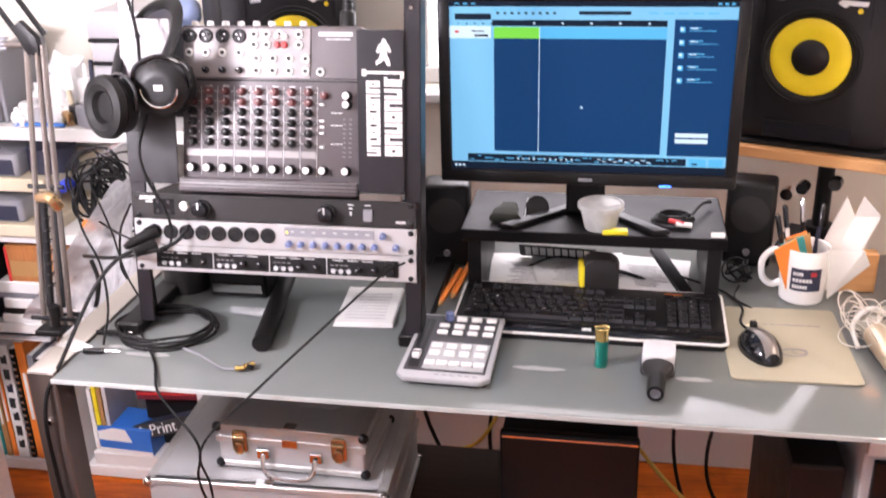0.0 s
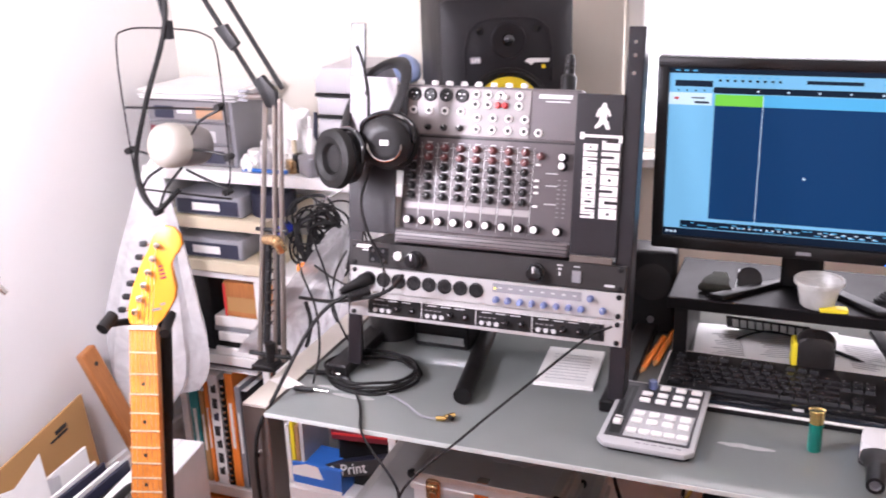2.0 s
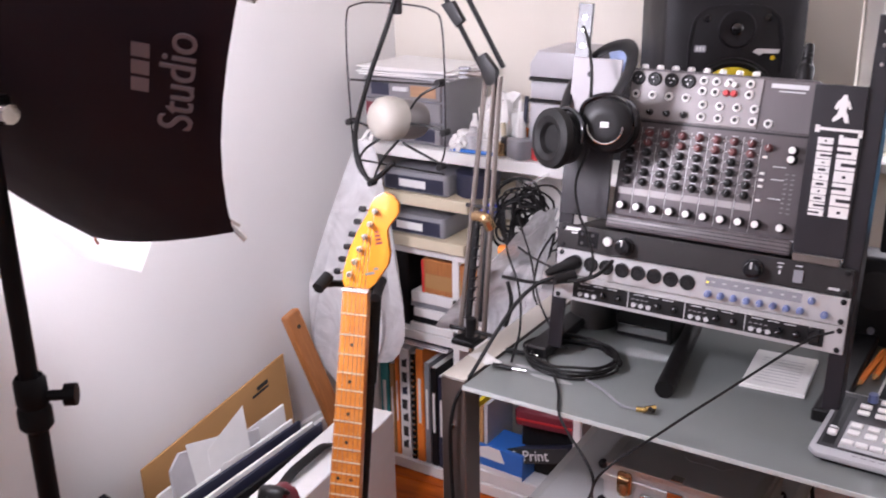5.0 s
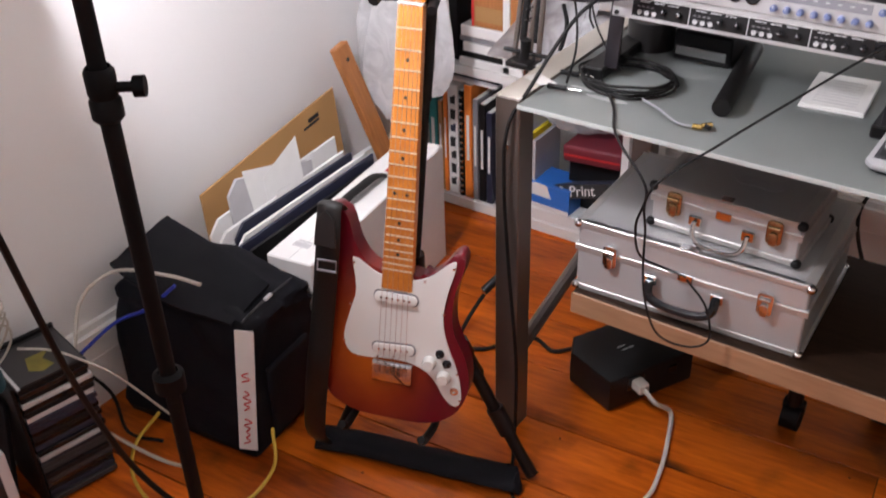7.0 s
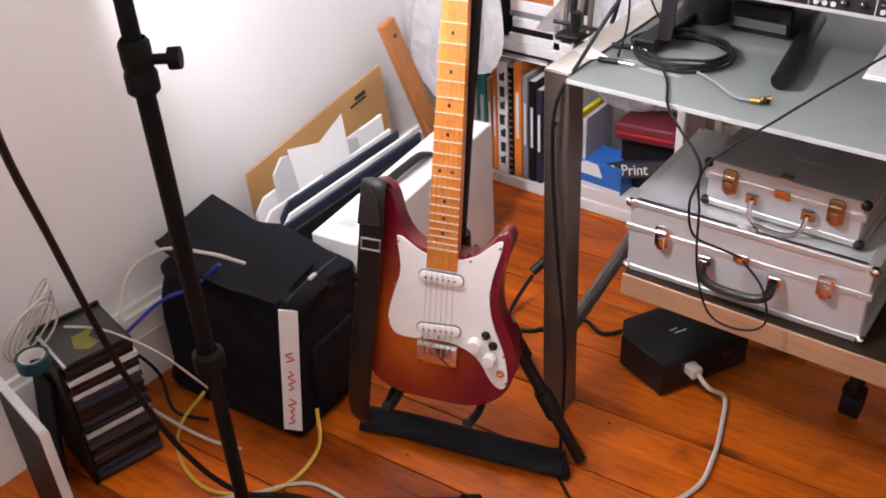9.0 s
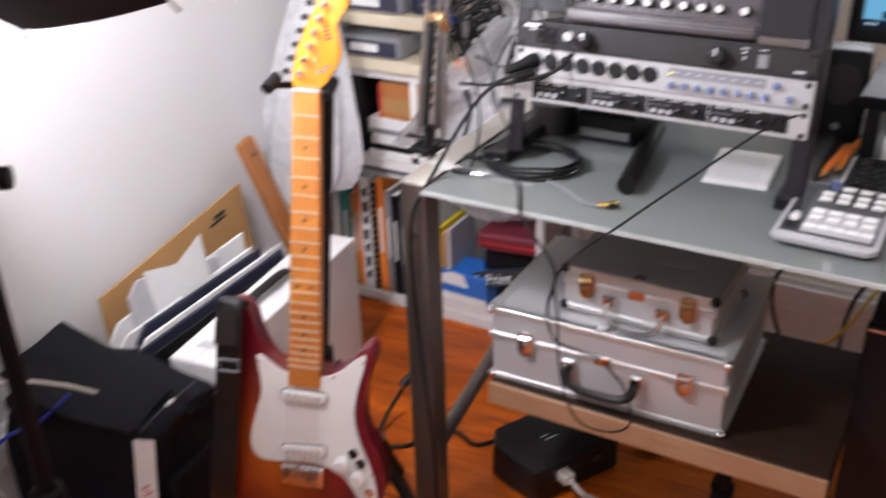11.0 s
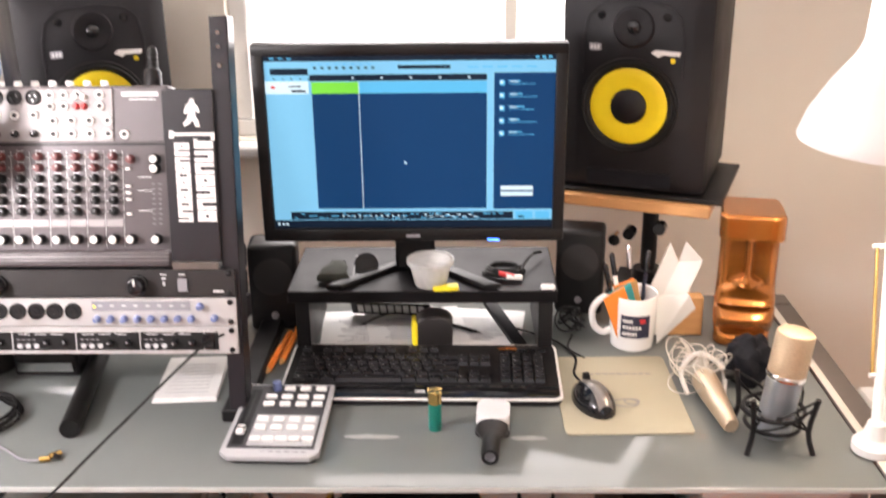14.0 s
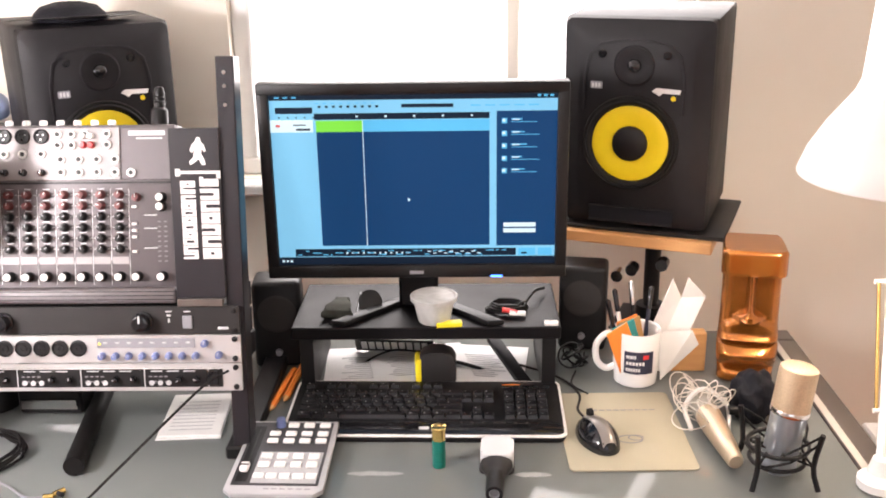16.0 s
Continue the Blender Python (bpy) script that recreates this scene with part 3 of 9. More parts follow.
# ---- loudspeakers ----
def loudspeaker(m, group):
    W, H, D = 0.275, 0.392, 0.275
    s = thing("studio_monitor", "black studio loudspeaker with a yellow woofer cone", "loudspeaker", m, group)
    bm = box(-W / 2, W / 2, 0.03, D, 0, H, 0.006, 2)
    # bevelled baffle: front face smaller than the shoulder
    own = bmesh.new()
    outer = [own.verts.new((x, 0.03, z)) for x, z in rounded(W, H, 0.012, 3, 0, H / 2)]
    mid = [own.verts.new((x, 0.018, z)) for x, z in rounded(W - 0.006, H - 0.006, 0.014, 3, 0, H / 2)]
    inner = [own.verts.new((x, 0.0, z)) for x, z in rounded(W - 0.066, H - 0.056, 0.03, 3, 0, H / 2 - 0.004)]
    n = len(outer)
    for a, b in ((outer, mid), (mid, inner)):
        for k in range(n):
            own.faces.new((a[k], a[(k + 1) % n], b[(k + 1) % n], b[k]))
    own.faces.new(inner)
    join(bm, own)
    part("cabinet", bm, SPEAKER_BLACK, s)
    R = Matrix.Rotation(radians(90), 4, "X")
    cz = 0.166
    at = Matrix.Translation((-0.006, 0, cz)) @ R     # local z looks out of the baffle
    part("surround", lathe([(0.089, 0.0), (0.088, 0.004), (0.0855, 0.0052), (0.083, 0.004), (0.080, 0.0075), (0.0755, 0.0065), (0.0705, 0.001)], 48), RUBBER, s, "black rubber surround", at)
    part("woofer_cone", lathe([(0.0705, 0.001), (0.067, 0.003), (0.052, 0.0018), (0.031, 0.0004)], 48), YELLOW, s, "yellow woven cone", at)
    part("dust_cap", lathe([(0.033, 0.0004), (0.032, 0.005), (0.026, 0.0105), (0.014, 0.0145), (0, 0.016)], 32), SPEAKER_BLACK, s, "black dust cap", at)
    tz = 0.309
    tat = Matrix.Translation((-0.003, 0, tz)) @ R
    # arched moulding that runs from the tweeter down both sides of the woofer
    arch = [(-0.092, -0.085), (-0.092, -0.02), (-0.084, 0.020), (-0.062, 0.040), (-0.030, 0.046), (0.030, 0.046), (0.062, 0.040), (0.084, 0.020), (0.092, -0.02), (0.092, -0.085), (0.088, -0.085), (0.088, -0.022), (0.080, 0.016), (0.059, 0.036), (0.029, 0.042), (-0.029, 0.042), (-0.059, 0.036), (-0.080, 0.016), (-0.088, -0.022), (-0.088, -0.085)]
    part("moulding", slab(arch, 0.0, 0.0025, 0.0008, 1), SPEAKER_BLACK, s, "", tat)
    part("waveguide", lathe([(0.037, 0.0), (0.034, 0.0035), (0.028, 0.0036), (0.020, 0.0016), (0.013, 0.0008)], 32), SPEAKER_BLACK, s, "", tat)
    part("tweeter_dome", lathe([(0.0125, 0.001), (0.011, 0.006), (0.006, 0.0095), (0, 0.0108)], 24), BLACK_GLOSS, s, "glossy black dome", tat)
    for x in (-0.058, 0.058):
        part("screw", lathe([(0.0075, 0.0), (0.0075, 0.0022), (0.0045, 0.0024), (0.004, 0.001), (0, 0.001)], 14), BLACK_GLOSS, s, "", tat @ Matrix.Translation((x, 0.020, 0)))
    # port slot
    bm = box(-0.080, 0.080, -0.003, 0.0, 0.012, 0.015, 0.001)
    box(-0.080, 0.080, -0.003, 0.0, 0.041, 0.044, 0.001, bm=bm)
    part("port", bm, SPEAKER_BLACK, s)
    part("port_slot", slab(rounded(0.158, 0.025, 0.006, 3), 0, 0.0008), CLOTH, s, "", Matrix.Translation((0, 0, 0.028)) @ R)
    # badges as plain shapes
    fr = lambda x, z: Matrix.Translation((x, -0.0005, z)) @ R
    part("badge", slab(rounded(0.022, 0.013, 0.002, 2), 0, 0.0018), GREY_PLASTIC, s, "small grey badge", fr(-0.071, 0.272))
    bars([(-0.006, 0, 0.004, 0.008), (0, 0, 0.004, 0.008), (0.006, 0, 0.004, 0.008)], LIGHT_GREY, "badge_print", s, fr(-0.071, 0.272) @ Matrix.Translation((0, 0, 0.002)))
    part("logo", slab([(-0.026, 0.001), (-0.018, 0.007), (0.026, 0.005), (0.024, -0.003), (-0.006, -0.002), (-0.012, -0.007)], 0, 0.0012), WHITE_PLASTIC, s, "white mark", fr(0.056, 0.264))
    part("logo_dot", slab(rounded(0.009, 0.009, 0.004, 3), 0, 0.0012), YELLOW, s, "small yellow mark", fr(0.069, 0.253))
    return s


SPK_R = pose(0.612, 1.925, 0.976, 2.0, 0, -21)
loudspeaker(SPK_R, "studio loudspeakers")
loudspeaker(pose(-0.370, 1.955, 0.972, 0, 0, 31), "studio loudspeakers")

# stand of each loudspeaker
st = thing("speaker_stand", "plywood platform with a black mat on a black pole", "stand", pose(0.612, 1.925, 0, 0, 0, -21))
part("platform", box(-0.150, 0.155, -0.012, 0.27, 0.944, 0.966, 0.002), PLY, st, "plywood board with a raw edge")
part("mat", box(-0.146, 0.175, 0.004, 0.275, 0.9665, 0.9745, 0.002), BLACK, st, "black foam mat")
bm = rod((0.03, 0.10, 0.752), (0.03, 0.10, 0.93), 0.016)
box(-0.05, 0.11, 0.05, 0.16, 0.925, 0.9435, 0.004, bm=bm)
part("pole", bm, BLACK_METAL, st)
part("clamp", rod((0.03, 0.10, 0.755), (0.03, 0.10, 0.79), 0.030), BLACK_METAL, st)
for k, x in enumerate((-0.03, 0.0, 0.06)):
    part("knob", rod((x, 0.07 - 0.01 * k, 0.86 + 0.02 * k), (x, 0.045 - 0.01 * k, 0.86 + 0.02 * k), 0.012), CHROME if k == 0 else BLACK_GLOSS, st)
part("base_plate", box(-0.04, 0.10, 0.03, 0.17, 0.7505, 0.757, 0.002), BLACK_METAL, st)
st2 = thing("speaker_stand", "black steel column stand behind the rack", "stand", pose(-0.370, 1.955, -0.018, 0, 0, 31))
part("platform", box(-0.13, 0.13, 0.01, 0.26, 0.972, 0.9895, 0.003), BLACK_METAL, st2)
part("pole", box(-0.04, 0.04, 0.09, 0.17, 0.0285, 0.972, 0.004), BLACK_METAL, st2)
part("base_plate", box(-0.12, 0.12, 0.02, 0.24, 0.018, 0.028, 0.002), BLACK_METAL, st2)

# ---- computer screen ----
mon = thing("computer_monitor", "black widescreen monitor showing a blue recording program", "monitor", pose(0.2165, 1.735, 0.878))
MX, MZ0, MZ1 = 0.2575, 0.072, 0.411     # half width, lower and upper edge
bm = bmesh.new()
box(-MX, MX, 0.0, 0.035, MZ0, MZ0 + 0.024, 0.004, 2, bm=bm)
box(-MX, MX, 0.0, 0.035, MZ1 - 0.020, MZ1, 0.004, 2, bm=bm)
for s in (-1, 1):
    box(s * MX, s * (MX - 0.020), 0.0, 0.035, MZ0 + 0.02, MZ1 - 0.016, 0.004, 2, bm=bm)
part("bezel", bm, BLACK, mon)
part("back_shell", box(-MX + 0.006, MX - 0.006, 0.014, 0.062, MZ0 + 0.006, MZ1 - 0.006, 0.012, 2), BLACK, mon)
bm = box(-0.035, 0.035, 0.045, 0.075, 0.0, MZ0 + 0.08, 0.006)
part("neck", bm, BLACK, mon)
for s in (-1, 1):
    part("foot", slab([(s * 0.01, 0.075), (s * 0.035, 0.075), (s * 0.150, -0.040), (s * 0.122, -0.046)][::s], 0.0, 0.010, 0.003), BLACK, mon)
part("power_light", box(0.128, 0.148, -0.0012, 0.0, MZ0 + 0.002, MZ0 + 0.005), LED_BLUE, mon, "blue power light")
part("logo", box(-0.012, 0.012, -0.0008, 0.0, MZ0 + 0.008, MZ0 + 0.014, 0.0003), GREY_PLASTIC, mon)
scr = part("screen", box(-0.238, 0.238, 0.0085, 0.0135, MZ0 + 0.023, MZ1 - 0.019), SCREEN_BLUE, mon, "lit screen in pale blue")
SZ0, SZ1 = MZ0 + 0.024, MZ1 - 0.020


def ui(rows, mat, name, depth):
    """Flat fields of the program's window: fractions of the screen from its upper left corner."""
    for u0, v0, u1, v1 in rows:
        x0, x1 = -0.2375 + 0.475 * u0, -0.2375 + 0.475 * u1
        z1, z0 = SZ1 - (SZ1 - SZ0) * v0, SZ1 - (SZ1 - SZ0) * v1
        ob = new(name, mesh_of(box(x0, x1, 0.0085 - depth, 0.0085 - depth + 0.0003, z0, z1), name, mat, False))
        ob.parent = scr


ui([(0.160, 0.19, 0.765, 0.885), (0.79, 0.10, 1.0, 0.89)], SCREEN_NAVY, "arrange_area", 0.0006)
ui([(0.0, 0.0, 1.0, 0.03), (0.0, 0.955, 1.0, 1.0), (0.155, 0.105, 0.765, 0.14), (0.02, 0.07, 0.15, 0.105), (0.06, 0.905, 0.86, 0.95), (0.46, 0.055, 0.64, 0.075)], SCREEN_DARK, "dark_strip", 0.0009)
ui([(0.160, 0.145, 0.765, 0.21)], SCREEN_CYAN, "track_lane", 0.0012)
ui([(0.160, 0.145, 0.325, 0.21)], SCREEN_GREEN, "audio_region", 0.0016)
ui([(0.322, 0.145, 0.3245, 0.885), (0.815, 0.75, 0.93, 0.775), (0.815, 0.785, 0.93, 0.81), (0.0, 0.14, 0.15, 0.21)], SCREEN_WHITE, "play_line", 0.0020)
icons = [(0.808, 0.14 + 0.072 * k, 0.826, 0.17 + 0.072 * k) for k in range(5)]
icons += [(0.84, 0.142 + 0.072 * k, 0.88 + 0.008 * (k % 3), 0.149 + 0.072 * k) for k in range(5)]
icons += [(0.84, 0.160 + 0.072 * k, 0.93 + 0.01 * (k % 2), 0.1635 + 0.072 * k) for k in range(5)]
ui(icons, SCREEN_CYAN, "icon", 0.0012)
small = [(0.03 + 0.03 * k, 0.122, 0.036 + 0.03 * k, 0.13) for k in range(5)]
small += [(0.17 + 0.025 * k, 0.06, 0.18 + 0.025 * k, 0.072) for k in range(9)]
small += [(0.08, 0.165, 0.125, 0.172), (0.09, 0.188, 0.14, 0.2), (0.05, 0.965, 0.09, 0.985), (0.88, 0.93, 0.9, 0.94)]
ui(small, SCREEN_DARK, "mark", 0.0024)
ui([(0.245 + 0.02 * k, 0.925, 0.252 + 0.02 * k, 0.935) for k in range(12)] + [(0.54 + 0.02 * k, 0.92 + 0.012 * (k % 2), 0.553 + 0.02 * k, 0.926 + 0.012 * (k % 2)) for k in range(10)] + [(0.30 + 0.1 * k, 0.118, 0.308 + 0.1 * k, 0.128) for k in range(5)] + [(0.01 + 0.015 * k, 0.972, 0.018 + 0.015 * k, 0.985) for k in range(4)], SCREEN_WHITE, "mark", 0.0012)
random.seed(71)
tiny, x = [], 0.07
while x < 0.83:
    w = random.uniform(0.006, 0.030)
    tiny.append((x, random.choice((0.914, 0.926, 0.937)), x + w))
    x += w + random.uniform(0.006, 0.016)
ui([(a, b, c, b + 0.006) for a, b, c in tiny], SCREEN_CYAN, "mark", 0.0014)
ui([(0.02 + 0.03 * k, 0.010, 0.036 + 0.03 * k, 0.018) for k in range(3)] + [(0.93 + 0.022 * k, 0.008, 0.943 + 0.022 * k, 0.02) for k in range(3)], SCREEN_CYAN, "mark", 0.0014)
ui([(0.16 + 0.028 * k, 0.045, 0.172 + 0.028 * k, 0.050) for k in range(8)] + [(0.70 + 0.05 * k, 0.062, 0.735 + 0.05 * k, 0.070) for k in range(5)] + [(0.87, 0.905, 0.93, 0.95), (0.94, 0.905, 0.99, 0.95)], SCREEN_CYAN, "mark", 0.0012)
ui([(0.845, 0.145 + 0.072 * k, 0.870, 0.151 + 0.072 * k) for k in range(5)] + [(0.810, 0.145 + 0.072 * k, 0.820, 0.160 + 0.072 * k) for k in range(5)], SCREEN_WHITE, "mark", 0.0016)
ui([(0.02, 0.166, 0.035, 0.18)], RED, "mark", 0.0026)
ui([(0.474, 0.60, 0.479, 0.617), (0.479, 0.606, 0.483, 0.615)], SCREEN_WHITE, "cursor", 0.0012)

# ---- riser shelf under the screen ----
ris = thing("monitor_riser", "black gloss riser shelf standing on the desk", "shelf", pose(0, 0, 0.7505))
part("top_board", box(0.0, 0.464, 1.686, 1.900, 0.105, 0.127, 0.002), BLACK_MATTE, ris)
part("side_panel", box(0.012, 0.036, 1.692, 1.895, 0.0, 0.105, 0.001), BLACK, ris)
part("side_panel", box(0.432, 0.456, 1.692, 1.895, 0.0, 0.105, 0.001), BLACK, ris)

# ---- rack of sound equipment ----
LEAN = 9.3
RACK = pose(-0.2813, 1.469, 0.7505, -LEAN)
rack = thing("rack_stand", "black steel desktop rack stand that leans back", "rack", RACK)
HW = 0.2413
for s in (-1, 1):
    bm = box(s * (HW - 0.020), s * (HW + 0.006), 0.004, 0.010, 0.02, 0.615, 0.001)
    box(s * (HW + 0.003), s * (HW + 0.006), 0.004, 0.045, 0.02, 0.615, 0.0008, bm=bm)
    part("post", bm, PLATE_BLACK, rack)
    bm = bmesh.new()
    for k in range(3):
        z = (0.545, 0.572, 0.592)[k]
        rod((s * (HW - 0.008), 0.002, z), (s * (HW - 0.008), 0.005, z), 0.0032, seg=8, bm=bm)
    part("rail_screw", bm, CHROME, rack)
FLAT = RACK.inverted() @ pose(-0.2813, 1.469, 0.7505)
for s in (-1, 1):
    off = Matrix.Translation((-0.030, -0.014, 0)) if s < 0 else Matrix.Identity(4)
    part("foot_bar", box(s * (HW - 0.032), s * (HW + 0.008), 0.0, 0.34, 0.0, 0.022, 0.003), BLACK_METAL, rack, "", FLAT @ off)
    part("upright", box(s * (HW - 0.016) - (0.016 if s < 0 else 0), s * (HW + 0.004) - (0.010 if s < 0 else 0), 0.046, 0.066, 0.0205, 0.115, 0.002), BLACK_METAL, rack, "", FLAT)


def rack_at(x, y, z):
    """A spot on the face of the rack: x along, y out of the face, z up the rails."""
    return Matrix.Translation((x, -y, z)) @ Matrix.Rotation(radians(90), 4, "X")


def knob_mesh(r, h, mats, name="knob", pointer=True):
    bm = lathe([(0, 0), (r, 0), (r, h * 0.25), (r * 0.86, h * 0.35), (r * 0.78, h), (r * 0.6, h * 1.04), (0, h * 1.04)], 16)
    if pointer:
        box(-r * 0.09, r * 0.09, r * 0.1, r * 0.8, h * 1.03, h * 1.08, bm=bm, mi=1)
    return mesh_of(bm, name, mats)


def put(name, me, parent, m):
    o = new(name, me)
    o.parent = parent
    o.matrix_basis = m
    return o


def rack_box(name, label, z0, z1, mat, depth, category):
    t = thing(name, label, category, RACK)
    part("front_panel", box(-HW, HW, -0.003, 0.003, z0 + 0.0006, z1 - 0.0006, 0.0008), mat, t)
    part("chassis", box(-0.215, 0.215, 0.0105, depth, z0 + 0.002, z1 - 0.002, 0.001), BLACK_METAL, t)
    for sx in (-1, 1):
        for z in (z0 + 0.007, z1 - 0.007):
            part("rack_screw", lathe([(0.0045, 0), (0.0045, 0.0016), (0.003, 0.0024), (0, 0.0024)], 10), BLACK_METAL, t, "", rack_at(sx * (HW - 0.009), 0.0031, z))
    return t


# lower unit: four channel processor
Z0, Z1 = 0.1125, 0.1569
t = rack_box("rack_processor", "silver rack processor with a black four-channel control strip", Z0, Z1, SILVER_PANEL, 0.22, "rack unit")
part("control_strip", box(-0.205, 0.212, -0.0046, -0.0032, Z0 + 0.007, Z1 - 0.007, 0.0004), BLACK, t)
KN = knob_mesh(0.0055, 0.009, [BLACK_GLOSS, LIGHT_GREY])
JK = mesh_of(lathe([(0.004, 0), (0.004, 0.0016), (0.0018, 0.0018), (0.0016, 0.0004), (0, 0.0004)], 10), "button", LIGHT_GREY)
for c in range(4):
    x0 = -0.203 + 0.098 * c
    part("divider", box(x0 + 0.0985, x0 + 0.0998, -0.0052, -0.0044, Z0 + 0.007, Z1 - 0.007), LIGHT_GREY, t)
    bars([(0.025 * k, 0, 0.018, 0.0015) for k in range(3)], LIGHT_GREY, "print", t, rack_at(x0 + 0.02, 0.0047, Z1 - 0.012))
    bars([(0.008 * k - 0.0, dy, 0.005, 0.002) for k in range(4) for dy in (0, -0.008)], MID_GREY, "print", t, rack_at(x0 + 0.01, 0.0047, Z0 + 0.024))
    for k in range(2):
        put("knob", KN, t, rack_at(x0 + 0.055 + 0.027 * k, 0.0046, Z0 + 0.020) @ Matrix.Rotation(0.7 * c - k, 4, "Z"))
    for k in range(3):
        put("button", JK, t, rack_at(x0 + 0.012 + 0.013 * k, 0.0046, Z0 + 0.014))
part("power_switch", box(0.188, 0.206, -0.0075, -0.0046, Z0 + 0.011, Z1 - 0.011, 0.001), BLACK_GLOSS, t)
part("strip_line", box(-0.205, 0.212, -0.0054, -0.0045, Z1 - 0.0085, Z1 - 0.0072), WHITE_PLASTIC, t)

# upper unit: eight-input interface
Z0, Z1 = 0.157, 0.2014
t = rack_box("audio_interface", "silver rack audio interface with eight black sockets and blue knobs", Z0, Z1, SILVER_PANEL, 0.20, "rack unit")
SOCK = mesh_of(lathe([(0.0128, 0), (0.0128, 0.0022), (0.0108, 0.0026), (0.0100, 0.0010), (0.006, 0.0008), (0.0055, 0.0018), (0.0028, 0.0018), (0.0026, 0.0006), (0, 0.0006)], 20), "socket", BLACK)
for k in range(8):
    put("socket", SOCK, t, rack_at(-0.205 + 0.0283 * k, 0.0031, Z0 + 0.024))
part("display", box(0.022, 0.172, -0.0042, -0.0032, Z1 - 0.020, Z1 - 0.005, 0.0003), GREY_PLASTIC, t, "grey meter strip")
bars([(0.018 * k, 0, 0.006, 0.002) for k in range(8)], LIGHT_GREY, "print", t, rack_at(0.035, 0.0043, Z1 - 0.012))
part("indicator", box(0.024, 0.0275, -0.0047, -0.0042, Z1 - 0.015, Z1 - 0.012), LED_YELLOW, t)
BK = knob_mesh(0.0058, 0.010, [BLUE_KNOB, LIGHT_GREY])
for k in range(8):
    put("knob", BK, t, rack_at(0.029 + 0.0205 * k, 0.0031, Z0 + 0.012) @ Matrix.Rotation(0.5 * k, 4, "Z"))
put("knob", BK, t, rack_at(0.187, 0.0031, Z0 + 0.031))
put("knob", BK, t, rack_at(0.208, 0.0031, Z0 + 0.013))

# black power conditioner
Z0, Z1 = 0.2014, 0.2458
t = rack_box("power_conditioner", "black rack power conditioner with two large knobs", Z0, Z1, BLACK_SATIN, 0.20, "rack unit")
BIG = knob_mesh(0.0155, 0.020, [BLACK_GLOSS, LIGHT_GREY])
for x in (-0.118, 0.095):
    put("lamp_knob", BIG, t, rack_at(x, 0.0031, Z0 + 0.021))
part("voltage_light", lathe([(0.008, 0), (0.008, 0.004), (0.006, 0.0055), (0, 0.006)], 16), WHITE_PLASTIC, t, "round white lit button", rack_at(-0.150, 0.0031, Z0 + 0.024))
part("switch_plate", box(-0.205, -0.168, -0.0042, -0.0032, Z0 + 0.008, Z0 + 0.036, 0.0004), BLACK_GLOSS, t)
for dx, dz in ((-0.197, 0.014), (-0.197, 0.030), (-0.178, 0.014), (-0.178, 0.030)):
    part("screw", lathe([(0.003, 0), (0.003, 0.001), (0, 0.001)], 8), INK, t, "", rack_at(dx, 0.0043, Z0 + dz))
part("rocker_switch", box(0.155, 0.170, -0.0065, -0.0032, Z0 + 0.010, Z0 + 0.030, 0.001), GREY_PLASTIC, t)
bars([(0, 0, 0.034, 0.006), (0.006, -0.0065, 0.012, 0.002)], WHITE_PLASTIC, "logo", t, rack_at(-0.218, 0.0033, Z0 + 0.036))
bars([(0, 0, 0.010, 0.002), (0, -0.006, 0.006, 0.003), (0, -0.014, 0.003, 0.006), (0.028, 0, 0.010, 0.002), (0.082, -0.026, 0.016, 0.004)], LIGHT_GREY, "print", t, rack_at(0.134, 0.0033, Z0 + 0.036))

# plates beside the mixer
t = thing("rack_plate", "black steel plate with two white stickers", "rack plate", RACK)
part("plate", box(0.148, HW - 0.019, -0.0025, 0.002, 0.258, 0.512, 0.0008), PLATE_BLACK, t)
part("ledge", box(0.150, HW - 0.022, -0.010, -0.0028, 0.246, 0.2575, 0.001), STEEL, t)
fig = [(0.000, 0.021), (0.005, 0.020), (0.006, 0.014), (0.010, 0.010), (0.013, 0.001), (0.010, -0.001), (0.007, 0.005), (0.006, -0.004), (0.010, -0.011), (0.012, -0.020), (0.006, -0.020), (0.002, -0.011), (-0.004, -0.016), (-0.011, -0.020), (-0.012, -0.015), (-0.006, -0.008), (-0.004, 0.002), (-0.008, -0.002), (-0.011, 0.001), (-0.007, 0.011), (-0.003, 0.014)]
part("figure_sticker", slab(fig, 0, 0.0005), WHITE_PLASTIC, t, "white cut-out sticker", rack_at(0.190, 0.0028, 0.478))


def block_shape(x, z, w, h, kind):
    """One heavy upright block with a notch, a slot or a hole, of the sticker's print."""
    bm = bmesh.new()
    if kind == 0:        # solid with two short slots
        cells = ((0, 1, 0, 0.36), (0, 0.42, 0.36, 0.62), (0.60, 1, 0.36, 0.62), (0, 1, 0.62, 1))
    elif kind == 1:      # open on one side
        cells = ((0, 1, 0, 0.34), (0, 0.28, 0.34, 0.66), (0, 1, 0.66, 1))
    elif kind == 2:      # open on the other side
        cells = ((0, 1, 0, 0.36), (0.72, 1, 0.36, 0.64), (0, 1, 0.64, 1))
    elif kind == 3:      # hole in the middle
        cells = ((0, 1, 0, 0.32), (0, 0.24, 0.32, 0.68), (0.76, 1, 0.32, 0.68), (0, 1, 0.68, 1))
    else:                # plain bar with a foot
        cells = ((0, 1, 0.12, 0.80), (0, 0.2, 0.80, 1))
    for u0, u1, v0, v1 in cells:
        box(x - w / 2 + w * u0, x - w / 2 + w * u1, z + h * v0, z + h * v1, 0, 0.0005, bm=bm)
    return bm


